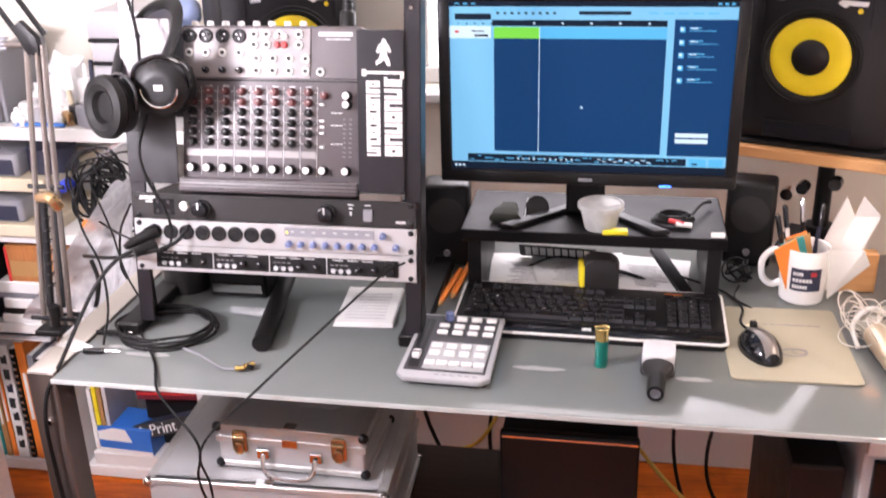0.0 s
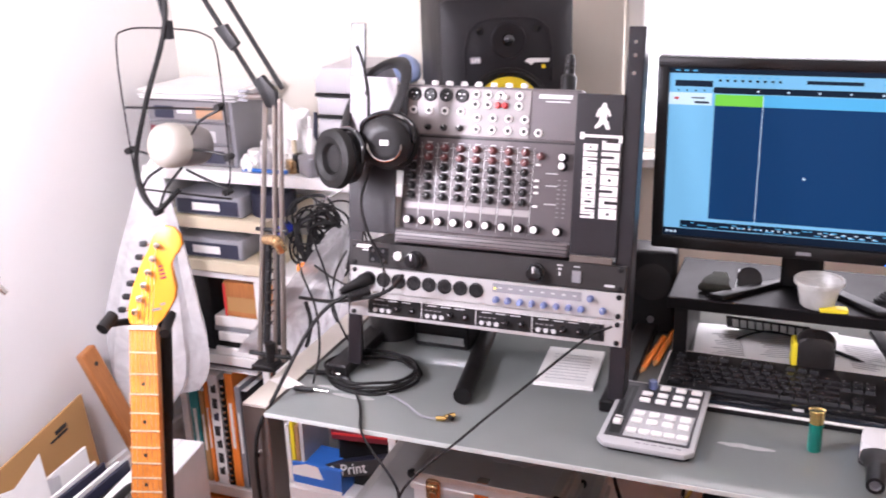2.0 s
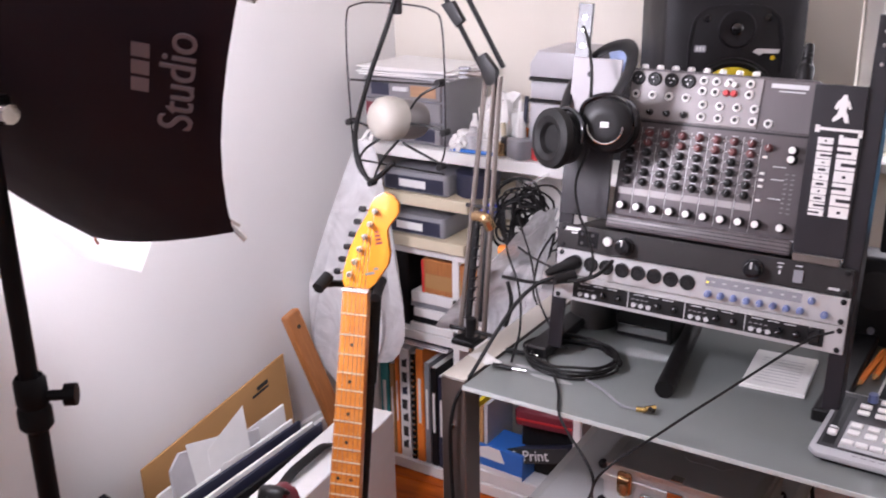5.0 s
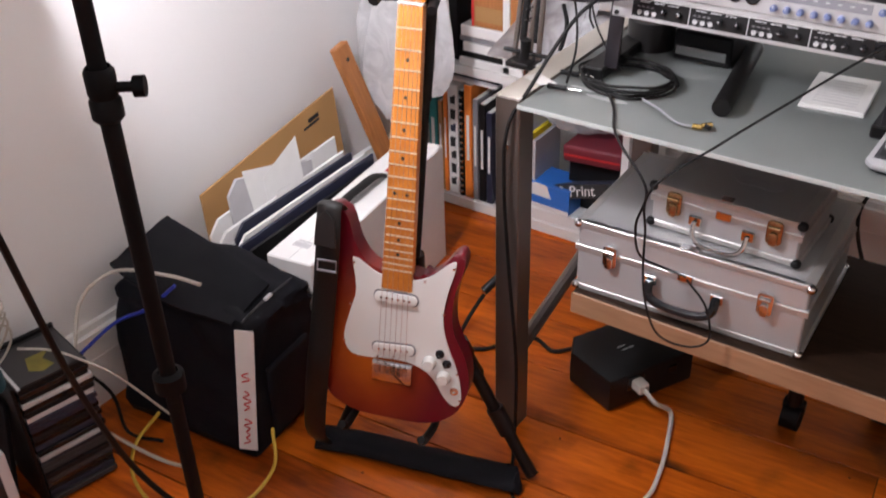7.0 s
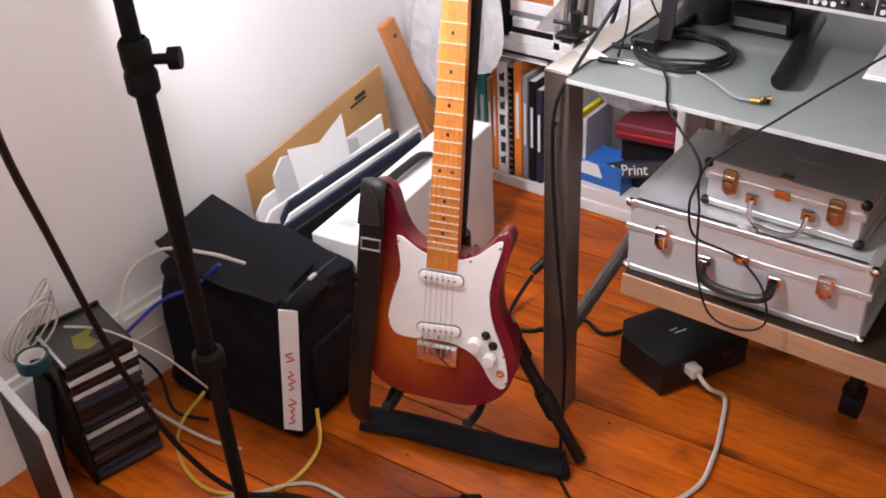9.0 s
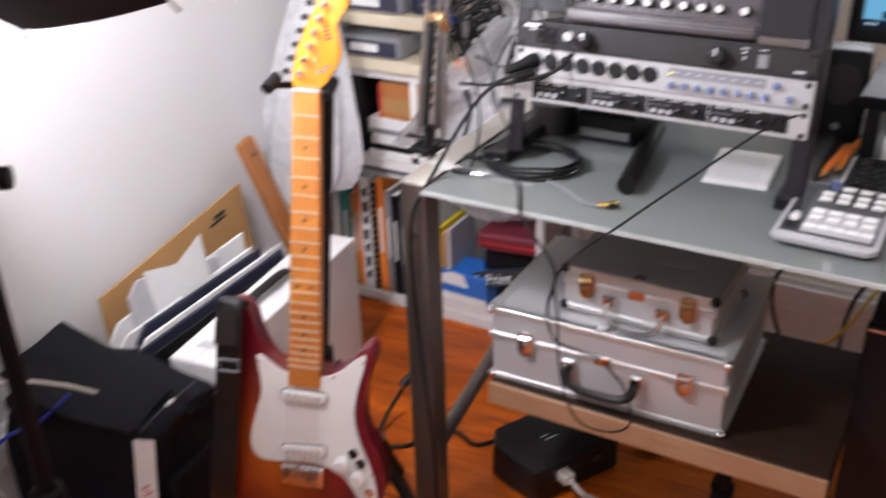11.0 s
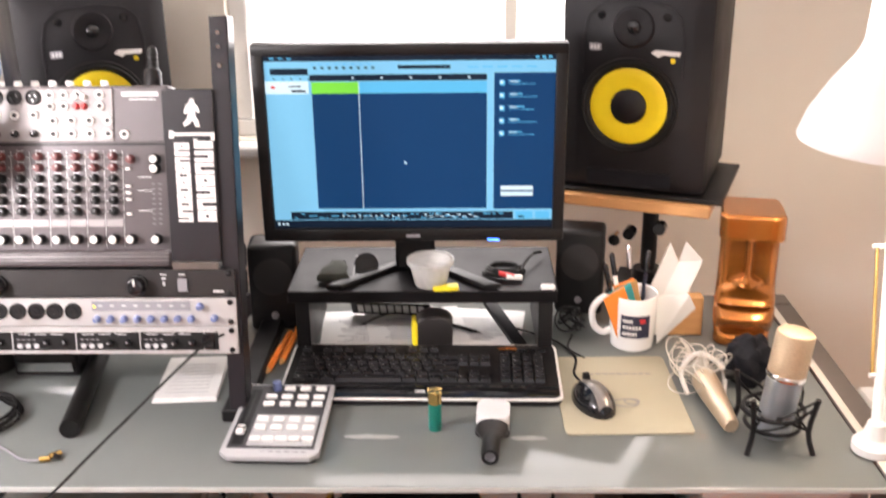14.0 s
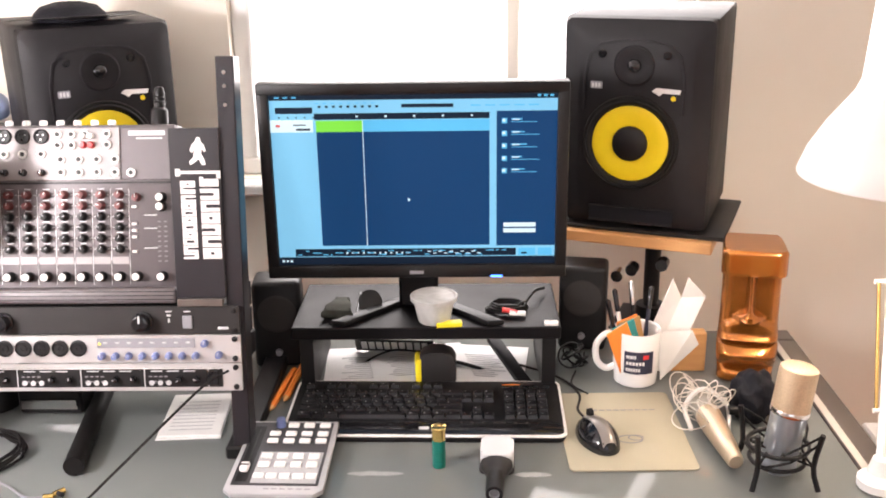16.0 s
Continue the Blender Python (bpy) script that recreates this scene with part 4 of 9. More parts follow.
bm = box(-0.032, 0.030, 0.060, 0.0645, 0, 0.0005)
box(-0.034, -0.027, 0.0565, 0.0675, 0, 0.0006, bm=bm)
box(0.027, 0.033, 0.053, 0.0645, 0, 0.0006, bm=bm)
part("sticker_bar", bm, WHITE_PLASTIC, t, "white bar", rack_at(0.190, 0.0028, 0.385))
for x, w, kinds, top, total in ((0.0155, 0.028, (4, 2, 1, 0, 2, 1, 0), 0.056, 0.124), (-0.0165, 0.022, (0, 4, 1, 0, 3, 0, 3, 0, 3, 1, 2), 0.050, 0.118)):
    h = total / len(kinds)
    for k, kind in enumerate(kinds):
        part("sticker_shape", block_shape(x, top - h * (k + 1) + h * 0.05, w, h * 0.92, kind), WHITE_PLASTIC, t, "", rack_at(0.190, 0.0028, 0.385))
t = thing("rack_plate", "dark steel plate beside the mixer", "rack plate", RACK)
part("plate", box(-HW - 0.004, -0.158, -0.0025, 0.002, 0.262, 0.405, 0.0008), PLATE_BLACK, t)
# upper half of the plate in a paler grey than the lower
part("upper_plate", box(-HW - 0.004, -0.158, -0.0025, 0.002, 0.407, 0.527, 0.0008), PLATE_GREY, t, "paler grey upper half of the plate")
for z in (0.27, 0.50):
    part("screw", lathe([(0.005, 0), (0.005, 0.002), (0, 0.003)], 10), BLACK_METAL, t, "", rack_at(-0.212, 0.0028, z))

# ---- mixer ----
MIXM = pose(-0.288, 1.518, 0.982, -16.5)
mx = thing("mixing_desk", "grey compact mixing desk with rows of small knobs", "mixer", MIXM)
W2, MH = 0.151, 0.282
bm = box(-W2, W2, 0.0, 0.045, 0.014, MH, 0.003, 2)
part("case", bm, GREY_PANEL, mx)
part("front_lip", box(-W2 - 0.002, W2 + 0.002, -0.016, 0.03, 0.011, 0.036, 0.006, 3), GREY_PANEL, mx)
for k in range(3):
    part("lip_groove", box(-W2, W2, -0.0166, -0.0158, 0.017 + 0.006 * k, 0.0185 + 0.006 * k), BLACK, mx)
part("jack_field", box(-W2 + 0.003, 0.068, -0.0022, 0.001, 0.199, MH - 0.004, 0.0008), LIGHT_PANEL, mx, "pale grey socket field")
part("seam", box(-W2, W2, -0.0012, 0.0005, 0.193, 0.196), BLACK, mx)
part("blank_field", box(0.070, W2 - 0.003, -0.0018, 0.001, 0.199, MH - 0.004, 0.0008), GREY_PANEL, mx)
bars([(0, 0, 0.056, 0.007), (0.004, -0.008, 0.040, 0.002)], LIGHT_GREY, "logo", mx, rack_at(0.109, 0.0019, MH - 0.013))
# socket rows
XLR = mesh_of(lathe([(0.0115, 0), (0.0115, 0.003), (0.0095, 0.0036), (0.009, 0.001), (0, 0.001)], 18), "socket", BLACK)
PINS = mesh_of(lathe([(0.0015, 0), (0.0015, 0.0025), (0, 0.0025)], 6), "pin", CHROME)
JACK = mesh_of(lathe([(0.0068, 0), (0.0068, 0.0035), (0.0050, 0.004), (0.0040, 0.0042), (0.0036, 0.001), (0, 0.001)], 14), "jack", [WHITE_PLASTIC])
HOLE = mesh_of(lathe([(0.0034, 0), (0.0034, 0.0015), (0, 0.0015)], 8), "jack_hole", INK)
RCA = mesh_of(lathe([(0.0052, 0), (0.0052, 0.006), (0.004, 0.0085), (0, 0.0085)], 12), "rca", RED)
RCA_W = mesh_of(lathe([(0.0048, 0), (0.0048, 0.006), (0.004, 0.0085), (0, 0.0085)], 12), "rca", WHITE_PLASTIC)
for k in range(4):
    x = -0.137 + 0.0285 * k
    s = put("socket", XLR, mx, rack_at(x, 0.0022, 0.265))
    for a in (0.5, 2.6, 4.7):
        put("pin", PINS, s, Matrix.Translation((0.0045 * math.cos(a), 0.0045 * math.sin(a), 0.001)))
    put("jack", JACK, mx, rack_at(x, 0.0022, 0.2385))
    put("jack", HOLE, mx, rack_at(x, 0.0050, 0.2385))
    put("knob", KN, mx, rack_at(x, 0.0022, 0.2105))
for r, z in enumerate((0.268, 0.2515, 0.230, 0.2105)):
    for k in range(4):
        x = -0.022 + 0.0275 * k if r > 1 else -0.026 + 0.021 * k
        if r < 2 and k == 3:
            x += 0.012
        red = r == 1 and k == 2
        if red:
            put("rca", RCA, mx, rack_at(x - 0.003, 0.0022, z))
            put("rca", RCA, mx, rack_at(x + 0.009, 0.0022, z))
            for dx in (-0.003, 0.009):
                put("rca", RCA_W, mx, rack_at(x + dx, 0.0022, z + 0.0135))
            continue
        put("jack", JACK, mx, rack_at(x, 0.0022, z))
        put("jack_hole", HOLE, mx, rack_at(x, 0.0052, z))
put("jack", JACK, mx, rack_at(0.085, 0.0019, 0.2095))
put("jack_hole", HOLE, mx, rack_at(0.085, 0.0049, 0.2095))
bm = bmesh.new()
TOPJ = mesh_of(lathe([(0.006, 0), (0.006, 0.010), (0.0045, 0.012), (0, 0.012)], 12), "top_jack", WHITE_PLASTIC)
for k in range(8):
    put("top_jack", TOPJ, mx, Matrix.Translation((-0.137 + 0.0265 * k, 0.02, MH - 0.003)))
# knob rows
KD = knob_mesh(0.0066, 0.012, [BLACK, GREY_PLASTIC])
KR = knob_mesh(0.0066, 0.012, [DULL_RED, LIGHT_GREY])
KW = knob_mesh(0.0078, 0.014, [BLACK, LIGHT_GREY])
KC = mesh_of(lathe([(0.0058, 0.0145), (0.0055, 0.0165), (0, 0.017)], 14), "knob_cap", WHITE_PLASTIC)
random.seed(5)
for k in range(8):
    x = -0.132 + 0.0282 * k
    if k < 8:
        for r in range(6):
            z = 0.1765 - 0.0165 * r
            put("knob", KR if r < 2 else KD, mx, rack_at(x, 0.0, z) @ Matrix.Rotation(random.uniform(-1.2, 1.2), 4, "Z"))
            bars([(0.0105, 0, 0.003, 0.001), (-0.0105, 0, 0.003, 0.001), (0, 0.0087, 0.010, 0.0012)], LIGHT_GREY, "print", mx, rack_at(x, 0.0001, z))
    part("scribble_strip", box(x - 0.0125, x + 0.0125, -0.0006, 0.0002, 0.071, 0.082), LIGHT_PANEL, mx)
    put("level_knob", KW, mx, rack_at(x, 0.0, 0.052))
    put("knob_cap", KC, mx, rack_at(x, 0.0, 0.052))
    part("channel_line", box(x + 0.0138, x + 0.0144, -0.0005, 0.0002, 0.040, 0.185), LIGHT_GREY, mx)
for x in (0.092, 0.130):
    put("level_knob", KW, mx, rack_at(x, 0.0, 0.052))
    put("knob_cap", KC, mx, rack_at(x, 0.0, 0.052))
for x, z, me in ((0.092, 0.172, KR), (0.130, 0.172, KW), (0.130, 0.158, KW)):
    put("knob", me, mx, rack_at(x, 0.0, z))
    if me is KW:
        put("knob_cap", KC, mx, rack_at(x, 0.0, z))
BTN = mesh_of(box(-0.004, 0.004, -0.002, 0.002, 0, 0.004, 0.0006), "button", WHITE_PLASTIC)
for z in (0.158, 0.132, 0.122, 0.112, 0.090):
    put("button", BTN, mx, rack_at(0.088, 0.0, z))
bars([(0.0, -0.0075 * k, 0.005, 0.002) for k in range(9)] + [(0.010, -0.0075 * k, 0.005, 0.002) for k in range(9)], MID_GREY, "level_light", mx, rack_at(0.125, 0.0001, 0.135))
bars([(0, 0, 0.02, 0.0015), (0, -0.02, 0.02, 0.0015), (0, -0.05, 0.02, 0.0015)], LIGHT_GREY, "print", mx, rack_at(0.112, 0.0001, 0.145))
ap = part("adapter_plug", lathe([(0, 0), (0.013, 0), (0.013, 0.022), (0.011, 0.025), (0.0085, 0.027), (0.0085, 0.034), (0.0095, 0.035), (0.008, 0.037), (0.009, 0.042), (0.0075, 0.044), (0.0085, 0.049), (0.006, 0.058), (0, 0.060)], 16), BLACK, mx, "ribbed black plug", Matrix.Translation((0.122, 0.022, MH)))
# supports behind the mixer
part("mount", box(-0.148, 0.148, 0.046, 0.060, 0.02, 0.27, 0.002), BLACK_METAL, mx)


# ---- things on the desk ----
D = 0.7505     # just on the glass


def keyboard():
    W, H = 0.458, 0.186
    k = thing("computer_keyboard", "black computer keyboard with a silver rim", "keyboard", pose(0.2335, 1.613, D, 1.5, 0, -0.8))
    part("base", slab(rounded(W - 0.004, H - 0.004, 0.013, 4), 0.002, 0.0118, 0.002), BLACK, k)
    part("rim", slab(rounded(W, H, 0.014, 4), 0.0119, 0.0155, 0.0012), WHITE_PLASTIC, k, "pale silver rim")
    part("deck", slab(rounded(W - 0.009, H - 0.009, 0.012, 4), 0.0121, 0.0165, 0.0008), BLACK, k)
    part("wrist_strip", slab(rounded(W - 0.012, 0.036, 0.010, 3, 0, -0.0715), 0.0166, 0.0185, 0.001), BLACK_GLOSS, k)
    keys, key_mesh = [], {}

    def key(x, y, w, d=0.0155):
        me = key_mesh.get((round(w, 4), d))
        if me is None:
            bm = bmesh.new()
            lo = [bm.verts.new((sx * w / 2, sy * d / 2, 0)) for sx, sy in ((-1, -1), (1, -1), (1, 1), (-1, 1))]
            hi = [bm.verts.new((sx * (w / 2 - 0.0018), sy * (d / 2 - 0.0016) + 0.0004, 0.006)) for sx, sy in ((-1, -1), (1, -1), (1, 1), (-1, 1))]
            bm.faces.new(hi)
            for a in range(4):
                bm.faces.new((lo[a], lo[(a + 1) % 4], hi[(a + 1) % 4], hi[a]))
            box(-min(w / 2 - 0.004, 0.0045), -min(w / 2 - 0.004, 0.0045) + 0.0018, 0.0008, 0.0030, 0.0059, 0.0062, bm=bm, mi=1)
            me = key_mesh[(round(w, 4), d)] = mesh_of(bm, "key", [KEY_BLACK, LIGHT_GREY], False)
        put("key", me, k, Matrix.Translation((x, y, 0.0165)))

    x0 = -0.212
    for r, (y, widths) in enumerate(((0.040, [0.017] * 13 + [0.036]), (0.0215, [0.027] + [0.017] * 12 + [0.026]), (0.003, [0.031] + [0.017] * 11 + [0.040]), (-0.0155, [0.040] + [0.017] * 10 + [0.049]), (-0.034, [0.024, 0.020, 0.022, 0.110, 0.022, 0.020, 0.020, 0.024]))):
        x = x0
        for w in widths:
            key(x + w / 2, y, w)
            x += w + 0.0012
    for g in range(4):
        for n in range(3 if g else 1):
            key(x0 + 0.008 + (0.030 if g else 0) + 0.074 * max(0, g - 1) + 0.0185 * n + (0.006 if g else 0), 0.0655, 0.0155, 0.010)
    for c in range(3):
        for y in (0.040, 0.0215):
            key(0.068 + 0.0185 * c, y, 0.0165)
        key(0.068 + 0.0185 * c, -0.034, 0.0165)
    key(0.0865, -0.0155, 0.0165)
    for c in range(4):
        for y in (0.040, 0.0215, 0.003, -0.0155, -0.034):
            key(0.139 + 0.0185 * c, y, 0.0165)
    for c in range(5):
        part("media_key", box(0.128 + 0.017 * c, 0.141 + 0.017 * c, 0.062, 0.069, 0.0165, 0.0185, 0.0005), BLACK_GLOSS, k)
    part("badge", box(-0.008, 0.008, -0.078, -0.070, 0.0186, 0.0191), LIGHT_GREY, k)
    part("orange_light", box(0.128, 0.160, 0.0745, 0.0765, 0.0166, 0.0172), ORANGE, k)


keyboard()


FADER_SILVER = paint("satin_silver_plastic", (0.44, 0.44, 0.45), 0.38, metal=0.2, var=0.06)
FIELD_GREY = paint("pale_button_field", (0.40, 0.40, 0.405), 0.45, var=0.06)


def fader_box():
    f = thing("fader_controller", "pale silver desktop fader controller with white buttons", "controller", pose(0.024, 1.448, D, 3.0, 0, -1.5))
    pts = [(-0.073, -0.085), (-0.060, -0.098), (0.060, -0.098), (0.073, -0.085), (0.070, 0.098), (-0.070, 0.098)]
    part("base", slab([(x * 0.90, y * 0.92) for x, y in pts], 0.004, 0.0118, 0.002), BLACK, f)
    part("body", slab(pts, 0.012, 0.022, 0.003), FADER_SILVER, f)
    for x, y in ((-0.06, -0.08), (0.06, -0.08), (-0.06, 0.085), (0.06, 0.085)):
        part("rubber_foot", rod((x, y, -0.004 if y > 0 else 0.001), (x, y, 0.004), 0.006), RUBBER, f)
    part("face", slab([(-0.064, -0.078), (0.064, -0.078), (0.063, 0.090), (-0.063, 0.090)], 0.0221, 0.0232), DARK_FACE, f)
    part("button_field", box(-0.036, 0.060, -0.074, 0.006, 0.0233, 0.0240, 0.0003), FIELD_GREY, f)
    part("fader_slot", box(-0.052, -0.049, -0.055, 0.070, 0.0233, 0.0238), INK, f)
    part("fader_track", box(-0.059, -0.042, -0.070, 0.078, 0.02325, 0.02335), BLACK, f)
    part("fader_cap", box(-0.057, -0.044, -0.050, -0.032, 0.0240, 0.033, 0.002), WHITE_PLASTIC, f)
    part("fader_line", box(-0.0572, -0.0438, -0.0425, -0.040, 0.0328, 0.0336), INK, f)
    part("pan_knob", lathe([(0, 0), (0.008, 0), (0.007, 0.013), (0, 0.014)], 16), BLUE_KNOB, f, "blue knob", Matrix.Translation((-0.020, 0.080, 0.0233)))
    b = mesh_of(box(-0.0085, 0.0085, -0.005, 0.005, 0, 0.005, 0.0012), "button", WHITE_PLASTIC)
    c = mesh_of(box(-0.0085, 0.0085, -0.0062, 0.0062, 0, 0.004, 0.0012), "button", WHITE_PLASTIC)
    for r, (y, n) in enumerate(((0.078, 3), (0.054, 4), (0.034, 4))):
        for q in range(n):
            put("button", b, f, Matrix.Translation((-0.024 + 0.025 * (q + 4 - n), y, 0.0233)))
    for y in (-0.008, -0.030):
        for q in range(4):
            put("button", c, f, Matrix.Translation((-0.024 + 0.024 * q, y, 0.0240)))
    for q in range(5):
        put("button", b, f, Matrix.Translation((-0.026 + 0.0195 * q, -0.060, 0.0240)))
    bars([(0.012 * q - 0.02, 0, 0.008, 0.0015) for q in range(6)], MID_GREY, "print", f, Matrix.Translation((0.01, -0.086, 0.0222)))


fader_box()

mm = thing("mouse_mat", "khaki mouse mat with a faded dark print", "mouse mat", pose(0.552, 1.560, D, 0, 0, 1.0))
part("mat", slab(rounded(0.196, 0.252, 0.010, 4), 0.0, 0.003, 0.001), MAT, mm)
bm = tube([(0.02 * math.cos(a), 0.012 * math.sin(a), 0.0034) for a in [k * 0.6 for k in range(11)]], 0.0015, 6, flat=0.25)
tube([(0.01 + 0.012 * math.cos(a), 0.004 + 0.008 * math.sin(a), 0.0036) for a in [k * 0.6 for k in range(11)]], 0.0012, 6, bm=bm, flat=0.25)
part("print", bm, MID_GREY, mm, "", Matrix.Translation((0.008, -0.035, 0)))
bars([(-0.045 + 0.012 * k, 0, 0.009, 0.003) for k in range(9)], MID_GREY, "print", mm, Matrix.Translation((0.01, 0.062, 0.0030)))


MOUSE_GREY = paint("satin_grey_metal", (0.22, 0.20, 0.185), 0.32, metal=0.6, var=0.08)


def mouse():
    m = thing("computer_mouse", "black and silver computer mouse with a cable", "mouse", pose(0.508, 1.527, D + 0.0032, 0, 0, 16))
    own = bmesh.new()
    bmesh.ops.create_uvsphere(own, u_segments=24, v_segments=14, radius=1.0)
    for v in own.verts:
        x, y, z = v.co
        w = 0.031 * (1 - 0.12 * max(0, y) + 0.05 * y * y)
        v.co = (x * w, y * 0.056, max(0.0, z) * 0.034 * (1.0 - 0.25 * y) + (0.0 if z > 0 else 0.0))
    bmesh.ops.remove_doubles(own, verts=own.verts, dist=0.0004)
    part("body", own, BLACK_GLOSS, m)
    own = bmesh.new()
    rings = []
    for i in range(11):
        y = -0.050 + 0.0088 * i
        row = []
        for j in range(7):
            x = -0.0115 + 0.00383 * j
            h = 0.034 * (1 - 0.25 * y / 0.056) * math.sqrt(max(0.02, 1 - (x / 0.031) ** 2 - (y / 0.056) ** 2)) + 0.0014
            row.append(own.verts.new((x, y, h)))
        rings.append(row)
    for a, b in zip(rings, rings[1:]):
        for j in range(6):
            own.faces.new((a[j], a[j + 1], b[j + 1], b[j]))
    part("top_shell", own, MOUSE_GREY, m, "warm silver centre strip")
    part("wheel", rod((-0.0035, 0.030, 0.030), (0.0035, 0.030, 0.030), 0.008), RUBBER, m)
    part("cable", tube([(0, 0.055, 0.010), (0.004, 0.09, 0.006), (0.030, 0.15, 0.002), (0.020, 0.22, 0.001), (-0.03, 0.29, 0.001)], 0.0022), RUBBER, m)


mouse()


def mug():
    m = thing("mug", "white ceramic mug with a dark label, holding pens", "mug", pose(0.603, 1.742, D, 0, 0, 0))
    part("cup", lathe([(0, 0.0), (0.034, 0.0), (0.0375, 0.003), (0.0405, 0.04), (0.0415, 0.100), (0.0405, 0.102), (0.0385, 0.100), (0.0375, 0.02), (0, 0.008)], 40), CERAMIC, m)
    part("handle", tube([(-0.038, 0, 0.085), (-0.055, -0.004, 0.092), (-0.072, -0.006, 0.072), (-0.070, -0.006, 0.042), (-0.054, -0.004, 0.026), (-0.037, 0, 0.030)], 0.006, 10), CERAMIC, m)
    own = bmesh.new()
    for (a0, a1, z0, z1, mi, r) in ((-2.25, -0.98, 0.030, 0.072, 0, 0.0418), (-1.45, -1.20, 0.058, 0.066, 1, 0.0421)):
        n = 12
        lo = [own.verts.new((r * math.cos(a0 + (a1 - a0) * k / n), r * math.sin(a0 + (a1 - a0) * k / n), z0)) for k in range(n + 1)]
        hi = [own.verts.new((v.co.x * 1.004, v.co.y * 1.004, z1)) for v in lo]
        for k in range(n):
            own.faces.new((lo[k], lo[k + 1], hi[k + 1], hi[k])).material_index = mi
    for z, w in ((0.062, 0.42), (0.050, 0.80), (0.038, 0.62)):
        n = 6
        for k in range(n):
            a = -2.15 + w * k / n
            q = [own.verts.new((0.0424 * math.cos(t), 0.0424 * math.sin(t), zz)) for t, zz in ((a, z - 0.003), (a + w / n * 0.75, z - 0.003), (a + w / n * 0.75, z + 0.003), (a, z + 0.003))]
            own.faces.new(q).material_index = 2
    part("printed_label", own, [NAVY, RED, WHITE_PLASTIC], m, "dark blue printed block")


mug()
g = "things in the mug"
for k, (mat, dx, dy, rz, ry) in enumerate(((ORANGE, -0.008, -0.014, 25, -22), (TEAL, 0.0, -0.004, 20, -18), (CARD, 0.006, 0.006, 15, -14), (ORANGE, -0.004, 0.012, 28, -10))):
    single("card", box(-0.022, 0.022, -0.0015, 0.0015, 0.0, 0.098, 0.001), mat, "coloured plastic card standing in the mug", "card", pose(0.603 + dx, 1.742 + dy, D + 0.022, 0, ry, rz), group=g)
for k, (dx, dy, tx, ty, mat, h) in enumerate(((-0.02, 0.005, 10, -14, BLACK_GLOSS, 0.155), (-0.012, 0.015, -6, -10, WHITE_PLASTIC, 0.15), (0.004, 0.02, -8, -4, BLACK, 0.16), (0.014, 0.018, -10, 6, NAVY, 0.15))):
    p = thing("pen", "slim pen standing in the mug", "pen", pose(0.603 + dx, 1.742 + dy, D + 0.012, tx, ty, 0), group=g)
    part("barrel", rod((0, 0, 0), (0, 0, h * 0.75), 0.004), mat, p)
    part("cap", lathe([(0.0045, h * 0.75), (0.0048, h), (0.002, h + 0.004), (0, h + 0.004)], 12), BLACK_GLOSS if mat is not BLACK else CHROME, p)

# folded white paper leaning behind the mug
def creased(label, corners, faces):
    bm = bmesh.new()
    v = [bm.verts.new(c) for c in corners]
    for f in faces:
        bm.faces.new([v[k] for k in f])
    bmesh.ops.recalc_face_normals(bm, faces=bm.faces)
    bmesh.ops.solidify(bm, geom=bm.faces[:], thickness=0.0014)
    o = new("folded_paper", mesh_of(bm, "folded_paper", PAPER, False))
    tagged(o, label, "paper")


creased("folded white sheet of paper leaning by the mug",
        ((0.648, 1.742, D), (0.642, 1.752, D + 0.088), (0.700, 1.745, D + 0.095), (0.716, 1.758, D + 0.062)), ((0, 1, 2), (0, 2, 3)))
creased("creased white paper standing behind the mug",
        ((0.633, 1.778, D), (0.633, 1.772, D + 0.090), (0.665, 1.768, D + 0.184), (0.685, 1.780, D + 0.143), (0.692, 1.766, D + 0.187), (0.728, 1.778, D + 0.146), (0.703, 1.770, D + 0.088), (0.700, 1.780, D)),
        ((0, 1, 3, 6), (1, 2, 3), (3, 4, 5, 6), (0, 6, 7)))
bm = bmesh.new()
bmesh.ops.create_icosphere(bm, subdivisions=4, radius=1.0)
for v in bm.verts:
    c = v.co.copy()
    k = 1 + 0.22 * noise.noise(c * 2.2) + 0.08 * noise.noise(c * 6)
    v.co = Vector((c.x * 0.038 * k, c.y * 0.040 * k, max(0.0, 0.040 + c.z * 0.044 * k)))
single("cloth_pouch", bm, CLOTH, "soft black cloth pouch crumpled behind the microphone", "pouch", pose(0.772, 1.600, D))
single("wooden_block", box(0.668, 0.735, 1.775, 1.80, D, D + 0.075, 0.002), PLY, "small pale plywood board standing on the desk", "board")


